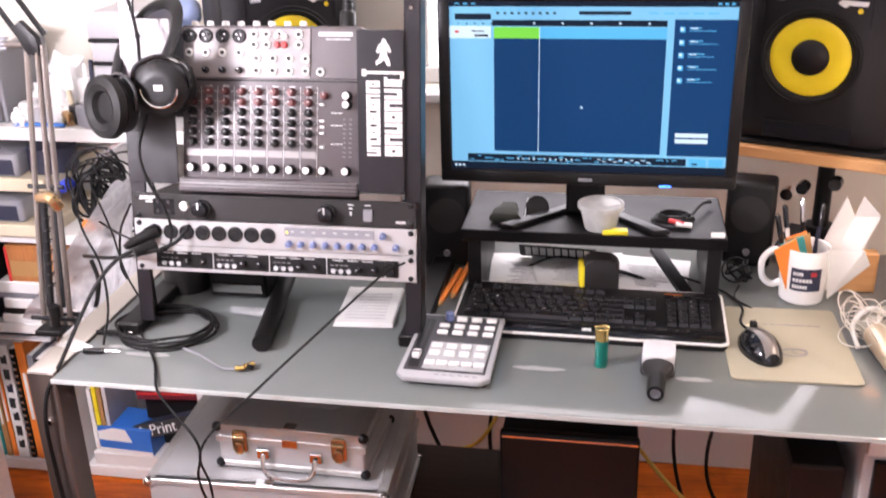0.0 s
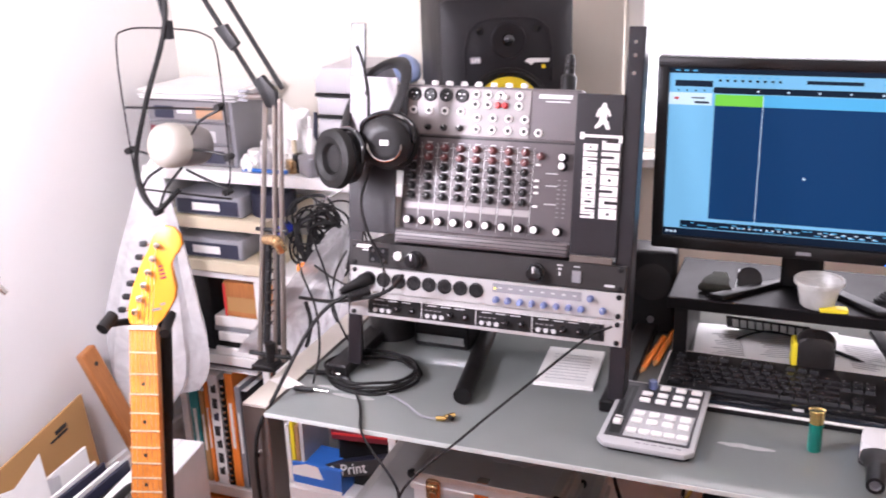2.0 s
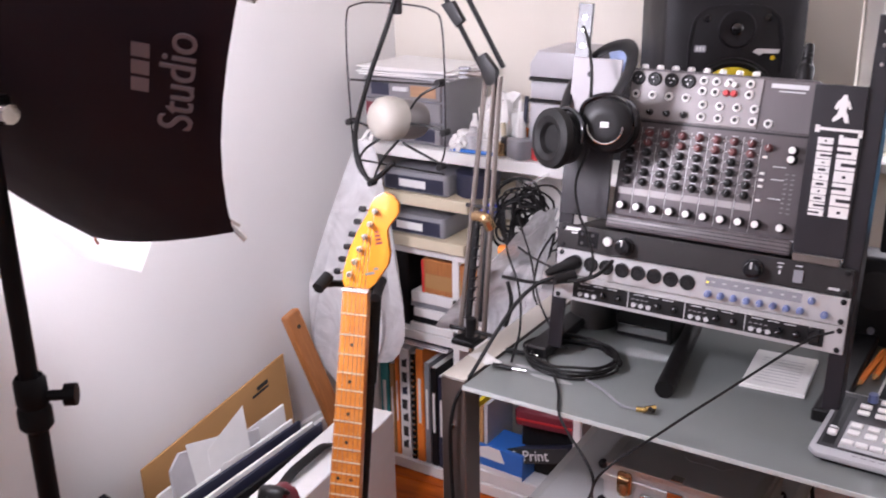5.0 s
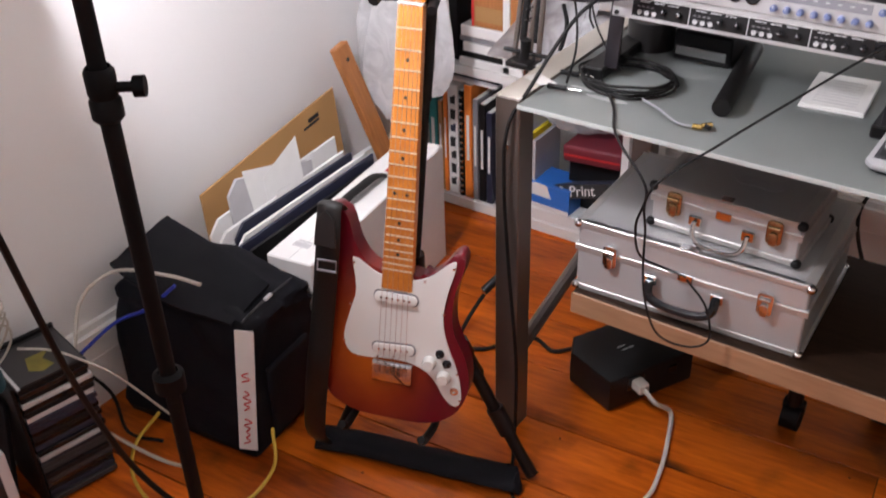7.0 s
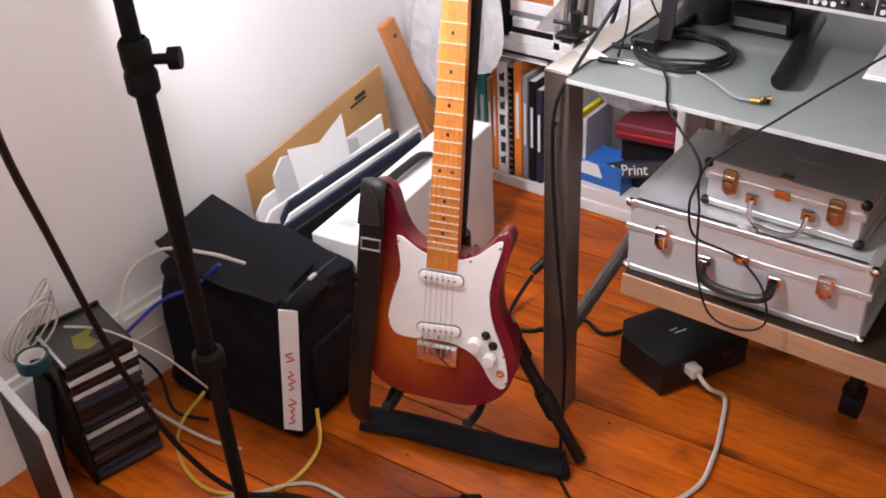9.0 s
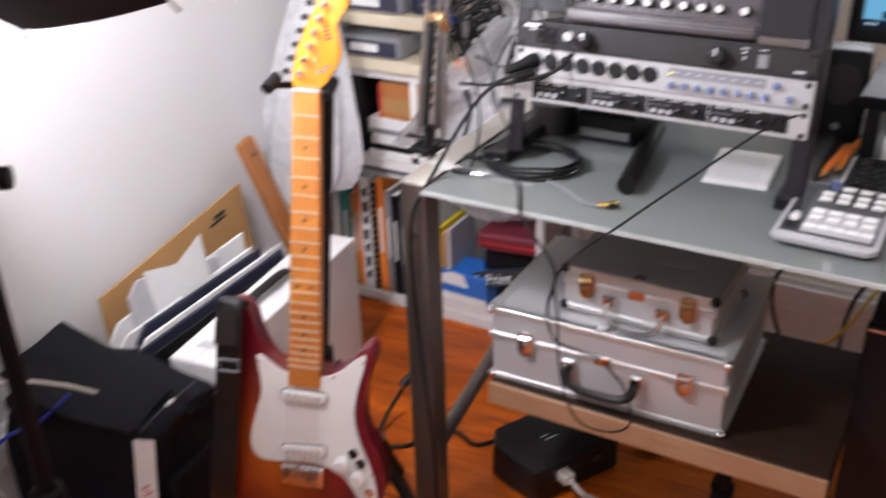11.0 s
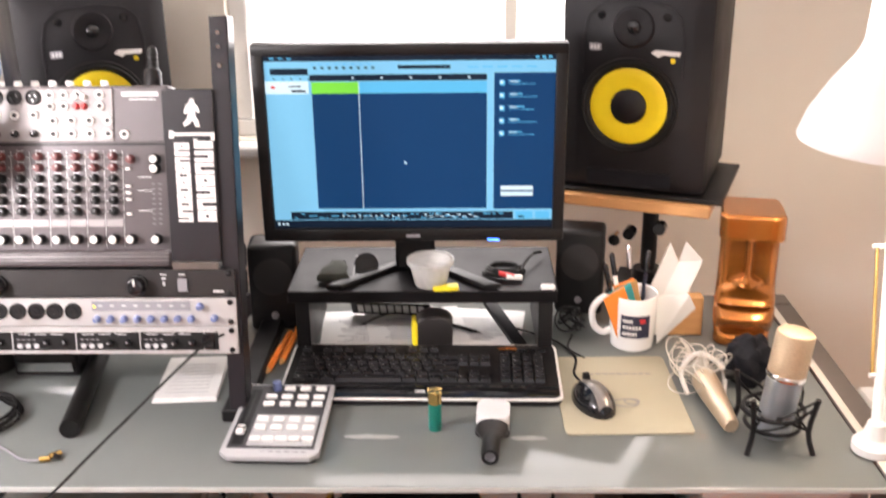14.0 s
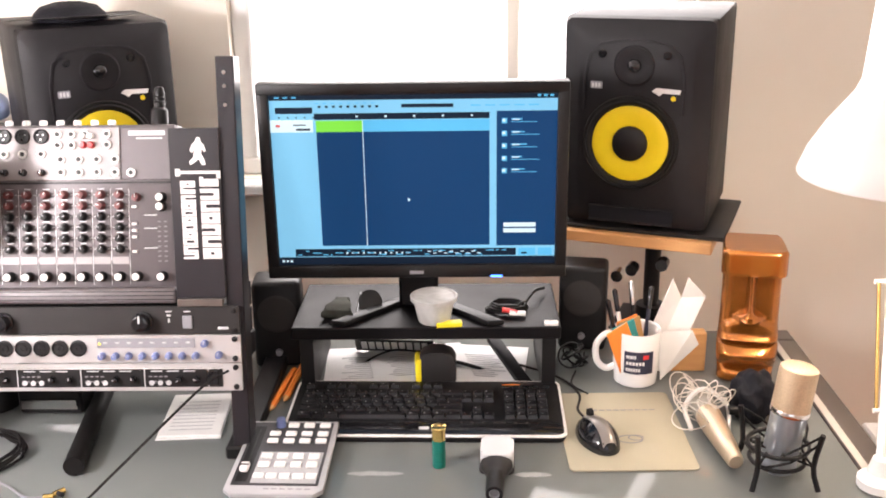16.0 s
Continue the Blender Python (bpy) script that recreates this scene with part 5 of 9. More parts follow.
# ---- carved head ----
def carved_head():
    """A tall long-faced head: one closed skin of rings, its front drawn in and out for brow, nose and lips."""
    def bell(v, c, w):
        return math.exp(-((v - c) / w) ** 2)

    def step(v, a, b):
        t = min(1.0, max(0.0, (v - a) / (b - a)))
        return t * t * (3 - 2 * t)

    H, N, M = 0.252, 96, 88
    own = bmesh.new()
    rings = []
    for i in range(N + 1):
        v = i / N
        brow = step(v, 0.805, 0.825)
        half = 0.0495 + 0.0025 * bell(v, 0.26, 0.14) - 0.003 * bell(v, 0.08, 0.06) + 0.0045 * brow
        back = 0.036 + 0.006 * brow
        if v < 0.03 or v > 0.975:
            e = (0.03 - v) / 0.03 if v < 0.03 else (v - 0.975) / 0.025
            half, back = half - 0.004 * e * e, back - 0.004 * e * e
        ring = []
        F = M - 16
        for k in range(F + 1):                      # the carved front, from side to side
            u = math.sin((-1 + 2 * k / F) * math.pi / 2)
            mid = 1 - 0.7 * abs(u) ** 2.5
            d = 0.012 - 0.016 * abs(u) ** 9
            edge = 0.470 - 0.075 * abs(u) ** 1.4     # arched line from the nose to both cheeks
            face = step(v, edge, edge + 0.035) * (1 - step(v, 0.792, 0.815))
            d -= 0.015 * face * (1 - 0.35 * u * u)
            d += 0.012 * brow
            spread = 0.15 + 0.42 * step(0.58 - v, 0.0, 0.10) ** 2
            nose = max(0.0, 1 - (abs(u) / spread) ** 2) * step(v, 0.455, 0.485) * (1 - step(v, 0.80, 0.83))
            d += nose * (0.013 + 0.030 * (0.82 - v))
            d -= 0.010 * bell(v, 0.305, 0.012) * (1 - 0.3 * abs(u))
            d += 0.007 * bell(v, 0.335, 0.020) * mid
            d += 0.017 * bell(v, 0.225, 0.055) * mid
            d -= 0.013 * bell(v, 0.125, 0.018) * mid
            d += 0.008 * bell(v, 0.060, 0.045) * mid
            ring.append(own.verts.new((half * u, -back - d, H * v)))
        for k in range(1, 16):                      # plain back
            u = math.cos(math.pi * k / 16)
            ring.append(own.verts.new((half * u * (1 - 0.06 * (1 - u * u)), -back + 2 * back * min(1.0, 2.2 * math.sin(math.pi * k / 16)), H * v)))
        rings.append(ring)
    for r0, r1 in zip(rings, rings[1:]):
        for k in range(M):
            own.faces.new((r0[k], r0[(k + 1) % M], r1[(k + 1) % M], r1[k]))
    own.faces.new(rings[0][::-1])
    own.faces.new(rings[-1])
    single("carved_head_statue", own, COPPER, "glossy copper-coloured carved stone-head ornament standing on the desk", "ornament", pose(0.803, 1.772, D, 0, 0, -12))


carved_head()


# ---- microphones on the desk ----
GOLD_MESH = paint("golden_mesh", (0.58, 0.45, 0.30), 0.42, metal=0.55, var=0.22, scale=420, bump=0.5, fine=1100)


def silver_mic():
    m = thing("studio_microphone", "silver studio microphone in a black shock mount", "microphone", pose(0.758, 1.422, D) @ Matrix.Scale(1.08, 4))
    part("body", lathe([(0, 0.008), (0.016, 0.008), (0.022, 0.013), (0.0235, 0.020), (0.0240, 0.097), (0.0255, 0.100)], 28), MIC_SILVER, m, "", pose(0, 0, 0, -2, 7, 0))
    part("grille", lathe([(0.0252, 0.100), (0.0256, 0.104), (0.0256, 0.158), (0.0248, 0.162), (0.020, 0.165), (0, 0.1655)], 28), GOLD_MESH, m, "golden mesh grille", pose(0, 0, 0, -2, 7, 0))
    part("collar", lathe([(0.0262, 0.097), (0.0266, 0.101), (0.0256, 0.104)], 28), CHROME, m, "", pose(0, 0, 0, -2, 7, 0))
    for z, r in ((0.028, 0.036), (0.050, 0.040)):
        part("mount_ring", tube([(r * math.cos(a), r * math.sin(a), z) for a in [k * math.pi / 10 for k in range(21)]], 0.0031, 8, closed=True), BLACK_METAL, m)
    for k in range(4):
        a = math.pi / 4 + k * math.pi / 2
        c, s = math.cos(a), math.sin(a)
        part("mount_leg", tube([(0.062 * c, 0.062 * s, 0.003), (0.052 * c, 0.052 * s, 0.035), (0.060 * c, 0.060 * s, 0.086)], 0.0038, 8, smooth=3), BLACK_METAL, m)
        part("elastic", tube([(0.059 * c, 0.059 * s, 0.084), (0.028 * s + 0.02 * c, -0.028 * c + 0.02 * s, 0.050), (0.052 * -s, 0.052 * c, 0.036)], 0.0018, 6, smooth=2), RUBBER, m)
        part("elastic", tube([(0.052 * c, 0.052 * s, 0.035), (0.028 * -s + 0.02 * c, 0.028 * c + 0.02 * s, 0.040), (0.057 * -s, 0.057 * c, 0.072)], 0.0018, 6, smooth=2), RUBBER, m)


silver_mic()


def wrapped_mic():
    m = thing("champagne_microphone", "champagne-coloured microphone lying with a tangle of white cable", "microphone", pose(0.700, 1.425, D + 0.021, 0, 0, 3))
    M = Matrix.Rotation(radians(-90), 4, "X")
    part("body", lathe([(0, 0.0), (0.010, 0.0), (0.0125, 0.004), (0.016, 0.05), (0.0195, 0.10), (0.0205, 0.13), (0.0205, 0.145), (0.019, 0.148)], 24), CHAMPAGNE, m, "", M)
    part("grille", lathe([(0.0195, 0.148), (0.021, 0.152), (0.021, 0.200), (0.016, 0.215), (0, 0.220)], 24), CREAM_MESH, m, "", M)
    part("bracket", tube([(-0.03, 0.13, -0.018), (-0.034, 0.16, 0.01), (0.0, 0.18, 0.03), (0.034, 0.16, 0.01), (0.03, 0.13, -0.018)], 0.004, 8), ALU_TRIM, m)
    part("knob", rod((0.034, 0.15, 0.005), (0.050, 0.15, 0.005), 0.008), BLACK, m)
    random.seed(8)
    for loop in range(15):
        cx, cy, r = random.uniform(-0.034, 0.030), random.uniform(0.10, 0.215), random.uniform(0.014, 0.034)
        tilt = random.uniform(0.3, 1.0)
        pts = []
        for k in range(11):
            a = k * 2 * math.pi / 10 + loop
            pts.append((cx + r * math.cos(a), cy + r * 0.9 * math.sin(a), max(-0.0185, 0.008 + 0.026 * tilt * math.sin(a + loop) + 0.0015 * loop)))
        part("cable_loop", tube(pts, 0.0011, 5, smooth=4), WHITE_CABLE, m)


wrapped_mic()

m = thing("dynamic_microphone", "stubby black microphone with a pale square grille lying on the glass", "microphone", pose(0.340, 1.350, D + 0.0165, 0, 0, -4))
M = Matrix.Rotation(radians(-90), 4, "X")
part("grille", slab(rounded(0.050, 0.060, 0.012, 5, 0, 0.108), -0.012, 0.016, 0.005, 3), LIGHT_GREY, m, "pale grey mesh grille")
part("rim", slab(rounded(0.053, 0.064, 0.012, 5, 0, 0.106), -0.016, -0.0125, 0.001), BLACK_SATIN, m)
part("shoulder", lathe([(0.0125, 0.0), (0.0135, 0.045), (0.019, 0.058), (0.0245, 0.070), (0.024, 0.082), (0, 0.083)], 20), BLACK_SATIN, m, "", M @ Matrix.Scale(0.65, 4, (0, 1, 0)))
part("barrel", lathe([(0.008, -0.002), (0.0125, -0.002), (0.0132, 0.010), (0.0135, 0.045), (0, 0.045)], 20), BLACK, m, "", M)
part("connector", lathe([(0.0075, -0.0025), (0.0075, 0.004), (0, 0.004)], 14), GREY_PLASTIC, m, "", M)

s = thing("shotgun_shell", "green plastic cartridge with a brass head standing on the glass", "cartridge", pose(0.259, 1.452, D))
part("hull", lathe([(0, 0), (0.0098, 0), (0.0102, 0.002), (0.0102, 0.046)], 24), GREEN_SHELL, s, "green ribbed hull")
part("brass_head", lathe([(0.0104, 0.046), (0.0106, 0.064), (0.0116, 0.065), (0.0116, 0.067), (0.0108, 0.0675), (0.004, 0.0675), (0.0035, 0.0665), (0, 0.0665)], 24), GOLD, s, "brass head")

# ---- on and under the riser ----
RT = 0.7505 + 0.1275
t = thing("plastic_tub", "small milky plastic tub with its lid on", "tub", pose(0.246, 1.718, RT))
part("cup", lathe([(0, 0), (0.026, 0), (0.028, 0.002), (0.036, 0.040), (0.0335, 0.040), (0.026, 0.003), (0, 0.003)], 32), TUB, t)
part("lid", lathe([(0.037, 0.0402), (0.041, 0.0405), (0.041, 0.047), (0.038, 0.048), (0.035, 0.0455), (0, 0.0455)], 32), TUB, t, "milky snap-on lid")
part("contents", lathe([(0, 0.0035), (0.020, 0.0035), (0.021, 0.015), (0.012, 0.020), (0, 0.018)], 18), PAPER, t)
single("yellow_tag", slab(rounded(0.044, 0.018, 0.002, 2), 0, 0.007, 0.001), YELLOW_TAG, "bright yellow tag on the edge of the riser", "tag", pose(0.272, 1.695, RT, 0, 0, 6))
single("white_tag", slab(rounded(0.024, 0.013, 0.002, 2), 0, 0.006, 0.001), PAPER, "small white tag on the corner of the riser", "tag", pose(0.447, 1.697, RT, 0, 0, -2))
random.seed(11)
c = thing("coiled_lead", "coiled black lead with red and white plugs on the riser", "cable", pose(0.375, 1.765, RT))
for k in range(4):
    r = 0.036 - 0.003 * k
    part("coil", tube([(r * math.cos(a) + random.uniform(-0.003, 0.003), 0.7 * r * math.sin(a), 0.0035 + 0.0035 * k) for a in [q * math.pi / 6 for q in range(13)]], 0.0024, 6, smooth=4), RUBBER, c)
part("red_plug", rod((-0.010, -0.028, 0.012), (0.016, -0.034, 0.008), 0.0045), RED, c, "red plug")
part("white_plug", rod((0.002, -0.034, 0.008), (0.030, -0.034, 0.006), 0.0048), WHITE_PLASTIC, c, "white plug")
part("tail", tube([(0.03, 0.01, 0.006), (0.05, 0.04, 0.02), (0.07, 0.08, 0.01)], 0.003, 6), RUBBER, c)
t = thing("sunglasses_case", "grey mottled pouch and black sunglasses on the riser", "pouch", pose(0.075, 1.745, RT))
part("pouch", slab([(-0.028, -0.020), (0.030, -0.024), (0.018, 0.010), (0.016, 0.050), (-0.010, 0.052), (-0.016, 0.005)], 0.0, 0.016, 0.006, 3), POUCH, t)
part("lens", lathe([(0, 0), (0.020, 0.002), (0.022, 0.006), (0, 0.009)], 20), BLACK, t, "", pose(0.055, 0.03, 0.012, 60, 0, 0))
part("arm", rod((0.035, -0.03, 0.004), (0.035, 0.06, 0.018), 0.0028), BLACK_GLOSS, t)
part("tag", box(0.018, 0.028, -0.035, -0.026, 0.0, 0.002), LIGHT_GREY, t)

t = thing("tape_measure", "black and yellow tape measure under the riser", "tape measure", pose(0.247, 1.722, D))
part("shell", slab(rounded(0.066, 0.072, 0.020, 5), -0.021, 0.021, 0.006, 3, m=pose(0.003, 0, 0.036, 90, 0, 0)), BLACK_SATIN, t)
part("yellow_side", slab(rounded(0.010, 0.050, 0.004, 4), -0.019, 0.019, 0.003, 2, m=pose(-0.031, -0.004, 0.036, 90, 0, 6)), YELLOW_TAG, t, "yellow side")
random.seed(14)
for k, (x, y, rz, w, d, z) in enumerate(((0.14, 1.790, 4, 0.20, 0.19, 0.0), (0.31, 1.795, -7, 0.20, 0.19, 0.0014), (0.215, 1.80, 10, 0.18, 0.17, 0.0028))):
    sh = thing("printed_sheet", "loose printed sheet of paper under the riser", "paper", pose(x, y, D + z, 0, 0, rz), group="loose sheets")
    part("sheet", slab([(-w / 2, -d / 2), (w / 2, -d / 2), (w / 2, d / 2), (-w / 2, d / 2)], 0, 0.001), PAPER, sh)
    bars([(random.uniform(-0.015, 0.015), 0.05 - 0.008 * q, random.uniform(0.09, 0.13), 0.0015) for q in range(12)], MID_GREY, "print", sh, Matrix.Translation((0, 0, 0.001)))
t = thing("sign_card", "black card with white block lettering shapes", "card", pose(0.165, 1.862, D + 0.005, 32, 0, -4))
part("card", box(-0.075, 0.075, -0.002, 0.0, 0.0, 0.035), BLACK, t)
bars([(-0.058 + 0.0145 * k, 0.0, 0.011, 0.024) for k in range(9)], WHITE_PLASTIC, "print", t, Matrix.Translation((0, -0.0021, 0.018)) @ Matrix.Rotation(radians(90), 4, "X"))
part("lead", tube([(0.075, -0.02, 0.005), (0.14, -0.05, 0.035), (0.20, -0.07, 0.02), (0.235, -0.13, 0.002)], 0.0035, 8), RUBBER, t)
part("red_plug", rod((-0.035, -0.06, 0.006), (-0.030, -0.075, 0.010), 0.0055), RED, t)
part("grey_plug", rod((-0.09, -0.075, 0.004), (-0.11, -0.10, 0.004), 0.003), BLACK, t)
part("lead", tube([(-0.09, -0.075, 0.004), (-0.05, -0.04, 0.02), (0.0, -0.02, 0.03), (0.05, -0.015, 0.02)], 0.002, 6), RUBBER, t)
single("cross_strap", slab([(-0.012, 0), (0.012, 0), (0.012, 0.14), (-0.012, 0.14)], 0, 0.012, 0.003), BLACK, "black plastic bracket leaning under the riser", "bracket", pose(0.405, 1.715, D, 14, 0, 24))

random.seed(83)
tg = thing("cable_tangle", "loose tangle of thin black cables beside the riser", "cable", pose(0.500, 1.790, D))
for k in range(6):
    r, ph = random.uniform(0.016, 0.032), random.uniform(0, 6)
    part("loop", tube([(0.010 * math.sin(k) + 0.8 * r * math.cos(q * 0.6 + ph), 0.018 * math.cos(2.1 * k) + r * math.sin(q * 0.6 + ph), 0.003 + 0.004 * k + 0.012 * (1 + math.sin(q * 0.6 + 2 * ph))) for q in range(11)], 0.0019, 6, smooth=4), RUBBER, tg)
part("tail", tube([(0.0, -0.02, 0.004), (-0.012, -0.07, 0.003), (0.012, -0.11, 0.003)], 0.0019, 6), RUBBER, tg)

# small computer loudspeakers beside the riser
for k, (x, y, rz) in enumerate(((-0.046, 1.80, 6), (0.520, 1.868, -10))):
    p = thing("computer_speaker", "small black computer loudspeaker on the desk", "loudspeaker", pose(x, y, D, -4, 0, rz), group="computer loudspeakers")
    part("cabinet", box(-0.045, 0.045, 0.0, 0.085, 0.0, 0.165, 0.010, 3), BLACK, p)
    part("grille", lathe([(0, 0.0), (0.034, 0.0), (0.036, 0.004), (0.030, 0.005), (0.010, 0.002), (0, 0.004)], 24), BLACK_SATIN, p, "", Matrix.Translation((0, 0.001, 0.105)) @ Matrix.Rotation(radians(90), 4, "X"))
    part("knob", lathe([(0.007, 0), (0.006, 0.008), (0, 0.008)], 12), GREY_PLASTIC, p, "", Matrix.Translation((0, 0.001, 0.030)) @ Matrix.Rotation(radians(90), 4, "X"))

# pencils
for k, (x, y, rz) in enumerate(((-0.031, 1.632, -6), (-0.012, 1.665, -4))):
    p = thing("carpenter_pencil", "thick orange pencil lying on the glass", "pencil", pose(x, y, D + 0.006, 0, 0, rz), group="orange pencils")
    part("shaft", rod((0, 0, 0), (0, 0.145, 0), 0.006, seg=6), ORANGE, p)
    part("tip", rod((0, 0, 0), (0, -0.012, 0), 0.006, 0.0015, seg=6), PLY, p)
t = thing("folded_leaflet", "folded white leaflets under the rack", "paper", pose(-0.153, 1.600, D, 0, 0, 4))
part("sheet", box(-0.052, 0.052, -0.068, 0.080, 0.0, 0.003, 0.0005), PAPER, t)
part("sheet", box(-0.050, 0.051, -0.064, 0.080, 0.0032, 0.0065, 0.0005), PAPER, t)
bars([(0, 0.05 - 0.012 * q, 0.07, 0.002) for q in range(9)], PAPER_GREY, "print", t, Matrix.Translation((0, 0, 0.0066)))
single("foam_tube", rod((-0.292, 1.425, D + 0.0155), (-0.335, 1.70, D + 0.0155), 0.0155, seg=20), RUBBER, "thick black foam tube lying on the glass", "tube")
t = thing("black_pedal", "low black box with a chrome clamp under the rack", "box", pose(-0.405, 1.66, D))
part("box", box(-0.055, 0.055, -0.04, 0.06, 0.0, 0.055, 0.004), BLACK, t)
part("plate", box(-0.048, 0.048, -0.046, -0.0405, 0.012, 0.030, 0.001), CHROME, t)
part("screw", rod((0.008, -0.03, 0.0555), (0.008, -0.03, 0.085), 0.005), CHROME, t)
part("drum", rod((-0.115, 0.0, 0.0), (-0.115, 0.0, 0.055), 0.045, seg=24), BLACK_SATIN, t)

# coiled instrument lead
random.seed(21)
c = thing("instrument_lead", "coiled black instrument lead with gold plugs on the glass", "cable", pose(-0.480, 1.475, D))
for k in range(5):
    r = 0.088 - 0.006 * (k % 3)
    pts = [(r * math.cos(a) + random.uniform(-0.004, 0.004), 0.80 * r * math.sin(a) + random.uniform(-0.004, 0.004), 0.004 + 0.0035 * k + 0.002 * math.sin(2 * a + k)) for a in [q * math.pi / 8 for q in range(17)]]
    part("coil", tube(pts, 0.0026, 8, smooth=4), RUBBER, c)
part("tail", tube([(0.06, -0.07, 0.010), (0.10, -0.085, 0.005), (0.14, -0.115, 0.005), (0.168, -0.117, 0.005)], 0.0019, 8), GREY_PLASTIC, c)
part("plug", rod((0.168, -0.117, 0.006), (0.182, -0.114, 0.006), 0.0045), GOLD, c, "gold plug")
part("plug_tip", rod((0.180, -0.110, 0.006), (0.192, -0.098, 0.006), 0.0045), GOLD, c)
part("plug", rod((0.184, -0.106, 0.006), (0.194, -0.112, 0.007), 0.004), BLACK, c)
for y, x0 in ((-0.095, -0.105), (-0.030, -0.115)):
    part("jack_plug", rod((x0, y, 0.007), (x0 + 0.035, y + 0.004, 0.007), 0.0045), BLACK_METAL, c)
    part("jack_tip", rod((x0 + 0.035, y + 0.004, 0.007), (x0 + 0.062, y + 0.006, 0.007), 0.0024), CHROME, c, "chrome tip")

# ---- headphones on the rack post ----
h = thing("headphones", "black closed headphones hanging from the rack post", "headphones", pose(0, 0, 0))
for (x, y, z, rz, rx, ring) in ((-0.431, 1.470, 1.178, 8, -4, 1), (-0.492, 1.474, 1.150, 152, 8, 0)):
    mt = pose(x, y, z, 90 + rx, 0, rz)
    part("ear_cup", lathe([(0, 0.0), (0.018, 0.004), (0.030, 0.002), (0.042, -0.006), (0.043, -0.022), (0.038, -0.028)], 28), BLACK, h, "black ear cup with a silver ring" if ring else "", mt)
    part("ear_pad", lathe([(0.044, -0.024), (0.050, -0.032), (0.048, -0.044), (0.036, -0.048), (0.026, -0.044), (0.022, -0.036), (0, -0.036)], 28), RUBBER, h, "", mt)
    part("ring", tube([(0.029 * math.cos(a), 0.029 * math.sin(a), 0.0034) for a in [math.pi + k * math.pi / 12 for k in range(13)]], 0.0016, 6), CHROME, h, "", mt)
    if ring:
        bars([(0, 0.002, 0.014, 0.009)], WHITE_PLASTIC, "logo", h, mt @ Matrix.Translation((0, 0, 0.0042)))
    part("yoke", tube([(-0.045, 0.0, -0.014), (-0.038, 0.032, -0.012), (0.0, 0.048, -0.010), (0.038, 0.032, -0.012), (0.045, 0.0, -0.014)], 0.004, 8), BLACK_GLOSS, h, "", mt)
part("headband", tube([(-0.424, 1.490, 1.222), (-0.412, 1.512, 1.258), (-0.418, 1.540, 1.285), (-0.450, 1.575, 1.292), (-0.500, 1.590, 1.272), (-0.532, 1.565, 1.225), (-0.530, 1.520, 1.180)], 0.012, 10, flat=0.4), BLACK, h)
part("cable", tube([(-0.462, 1.480, 1.135), (-0.480, 1.472, 1.08), (-0.472, 1.468, 1.03), (-0.452, 1.470, 0.985), (-0.440, 1.462, 0.945), (-0.45, 1.455, 0.915), (-0.49, 1.455, 0.913)], 0.0024, 8), RUBBER, h)
part("cable", tube([(-0.505, 1.540, 1.322), (-0.486, 1.520, 1.30), (-0.470, 1.500, 1.255), (-0.462, 1.480, 1.215)], 0.0028, 8), RUBBER, h)
part("jack_plug", rod((-0.474, 1.468, 0.917), (-0.500, 1.440, 0.912), 0.009), BLACK, h)

# ---- microphone on a sprung arm ----
a = thing("microphone_arm", "black sprung microphone arm clamped to the desk", "microphone arm", pose(0, 0, 0))
J0, J1, J2 = Vector((-0.672, 1.452, 0.765)), Vector((-0.700, 1.582, 1.221)), Vector((-0.930, 1.540, 1.640))
part("clamp", box(-0.700, -0.652, 1.425, 1.48, 0.7530, 0.764, 0.002), BLACK_METAL, a)
part("clamp_screw", rod((-0.672, 1.452, 0.66), (-0.672, 1.452, 0.752), 0.006), CHROME, a)
part("post", rod((-0.672, 1.452, 0.764), (-0.672, 1.452, 0.80), 0.010), BLACK_METAL, a)
for dx in (-0.024, 0.008, 0.026):
    o = Vector((dx, 0, 0))
    part("lower_bar", rod(J0 + o, J1 + o * 0.6, 0.005, seg=8), STEEL, a)
for dx in (-0.008, 0.020):
    o = Vector((dx, 0.004, 0.016 * (1 if dx > 0 else -1)))
    part("upper_bar", rod(J1 + o, J2 + o, 0.005, seg=8), BLACK_METAL, a)
part("spring", tube([J0 + (J1 - J0) * (0.12 + 0.010 * k) + Vector((0.009 * math.cos(k * 1.57), 0.009 * math.sin(k * 1.57), 0)) for k in range(34)], 0.0016, 5, smooth=2), BLACK_METAL, a)
for dx in (-0.012, 0.016):
    part("spring_cover", rod(J0 + (J1 - J0) * 0.06 + Vector((dx, 0.004, 0)), J0 + (J1 - J0) * 0.46 + Vector((dx * 0.8, 0.004, 0)), 0.0065, seg=10), BLACK_METAL, a, "dark spring cover")
part("cross_pin", rod(J0 + (J1 - J0) * 0.50 + Vector((-0.032, 0, 0)), J0 + (J1 - J0) * 0.50 + Vector((0.032, 0, 0)), 0.004), BLACK_METAL, a)
part("cross_pin", rod(J0 + Vector((-0.045, 0, 0.01)), J0 + Vector((0.045, 0, 0.01)), 0.004), BLACK_METAL, a)
part("joint", slab([(-0.712, 1.205), (-0.688, 1.203), (-0.690, 1.235), (-0.715, 1.262), (-0.732, 1.252)], -1.588, -1.574, 0.002, 2, m=Matrix.Rotation(radians(90), 4, "X")), BLACK_METAL, a)
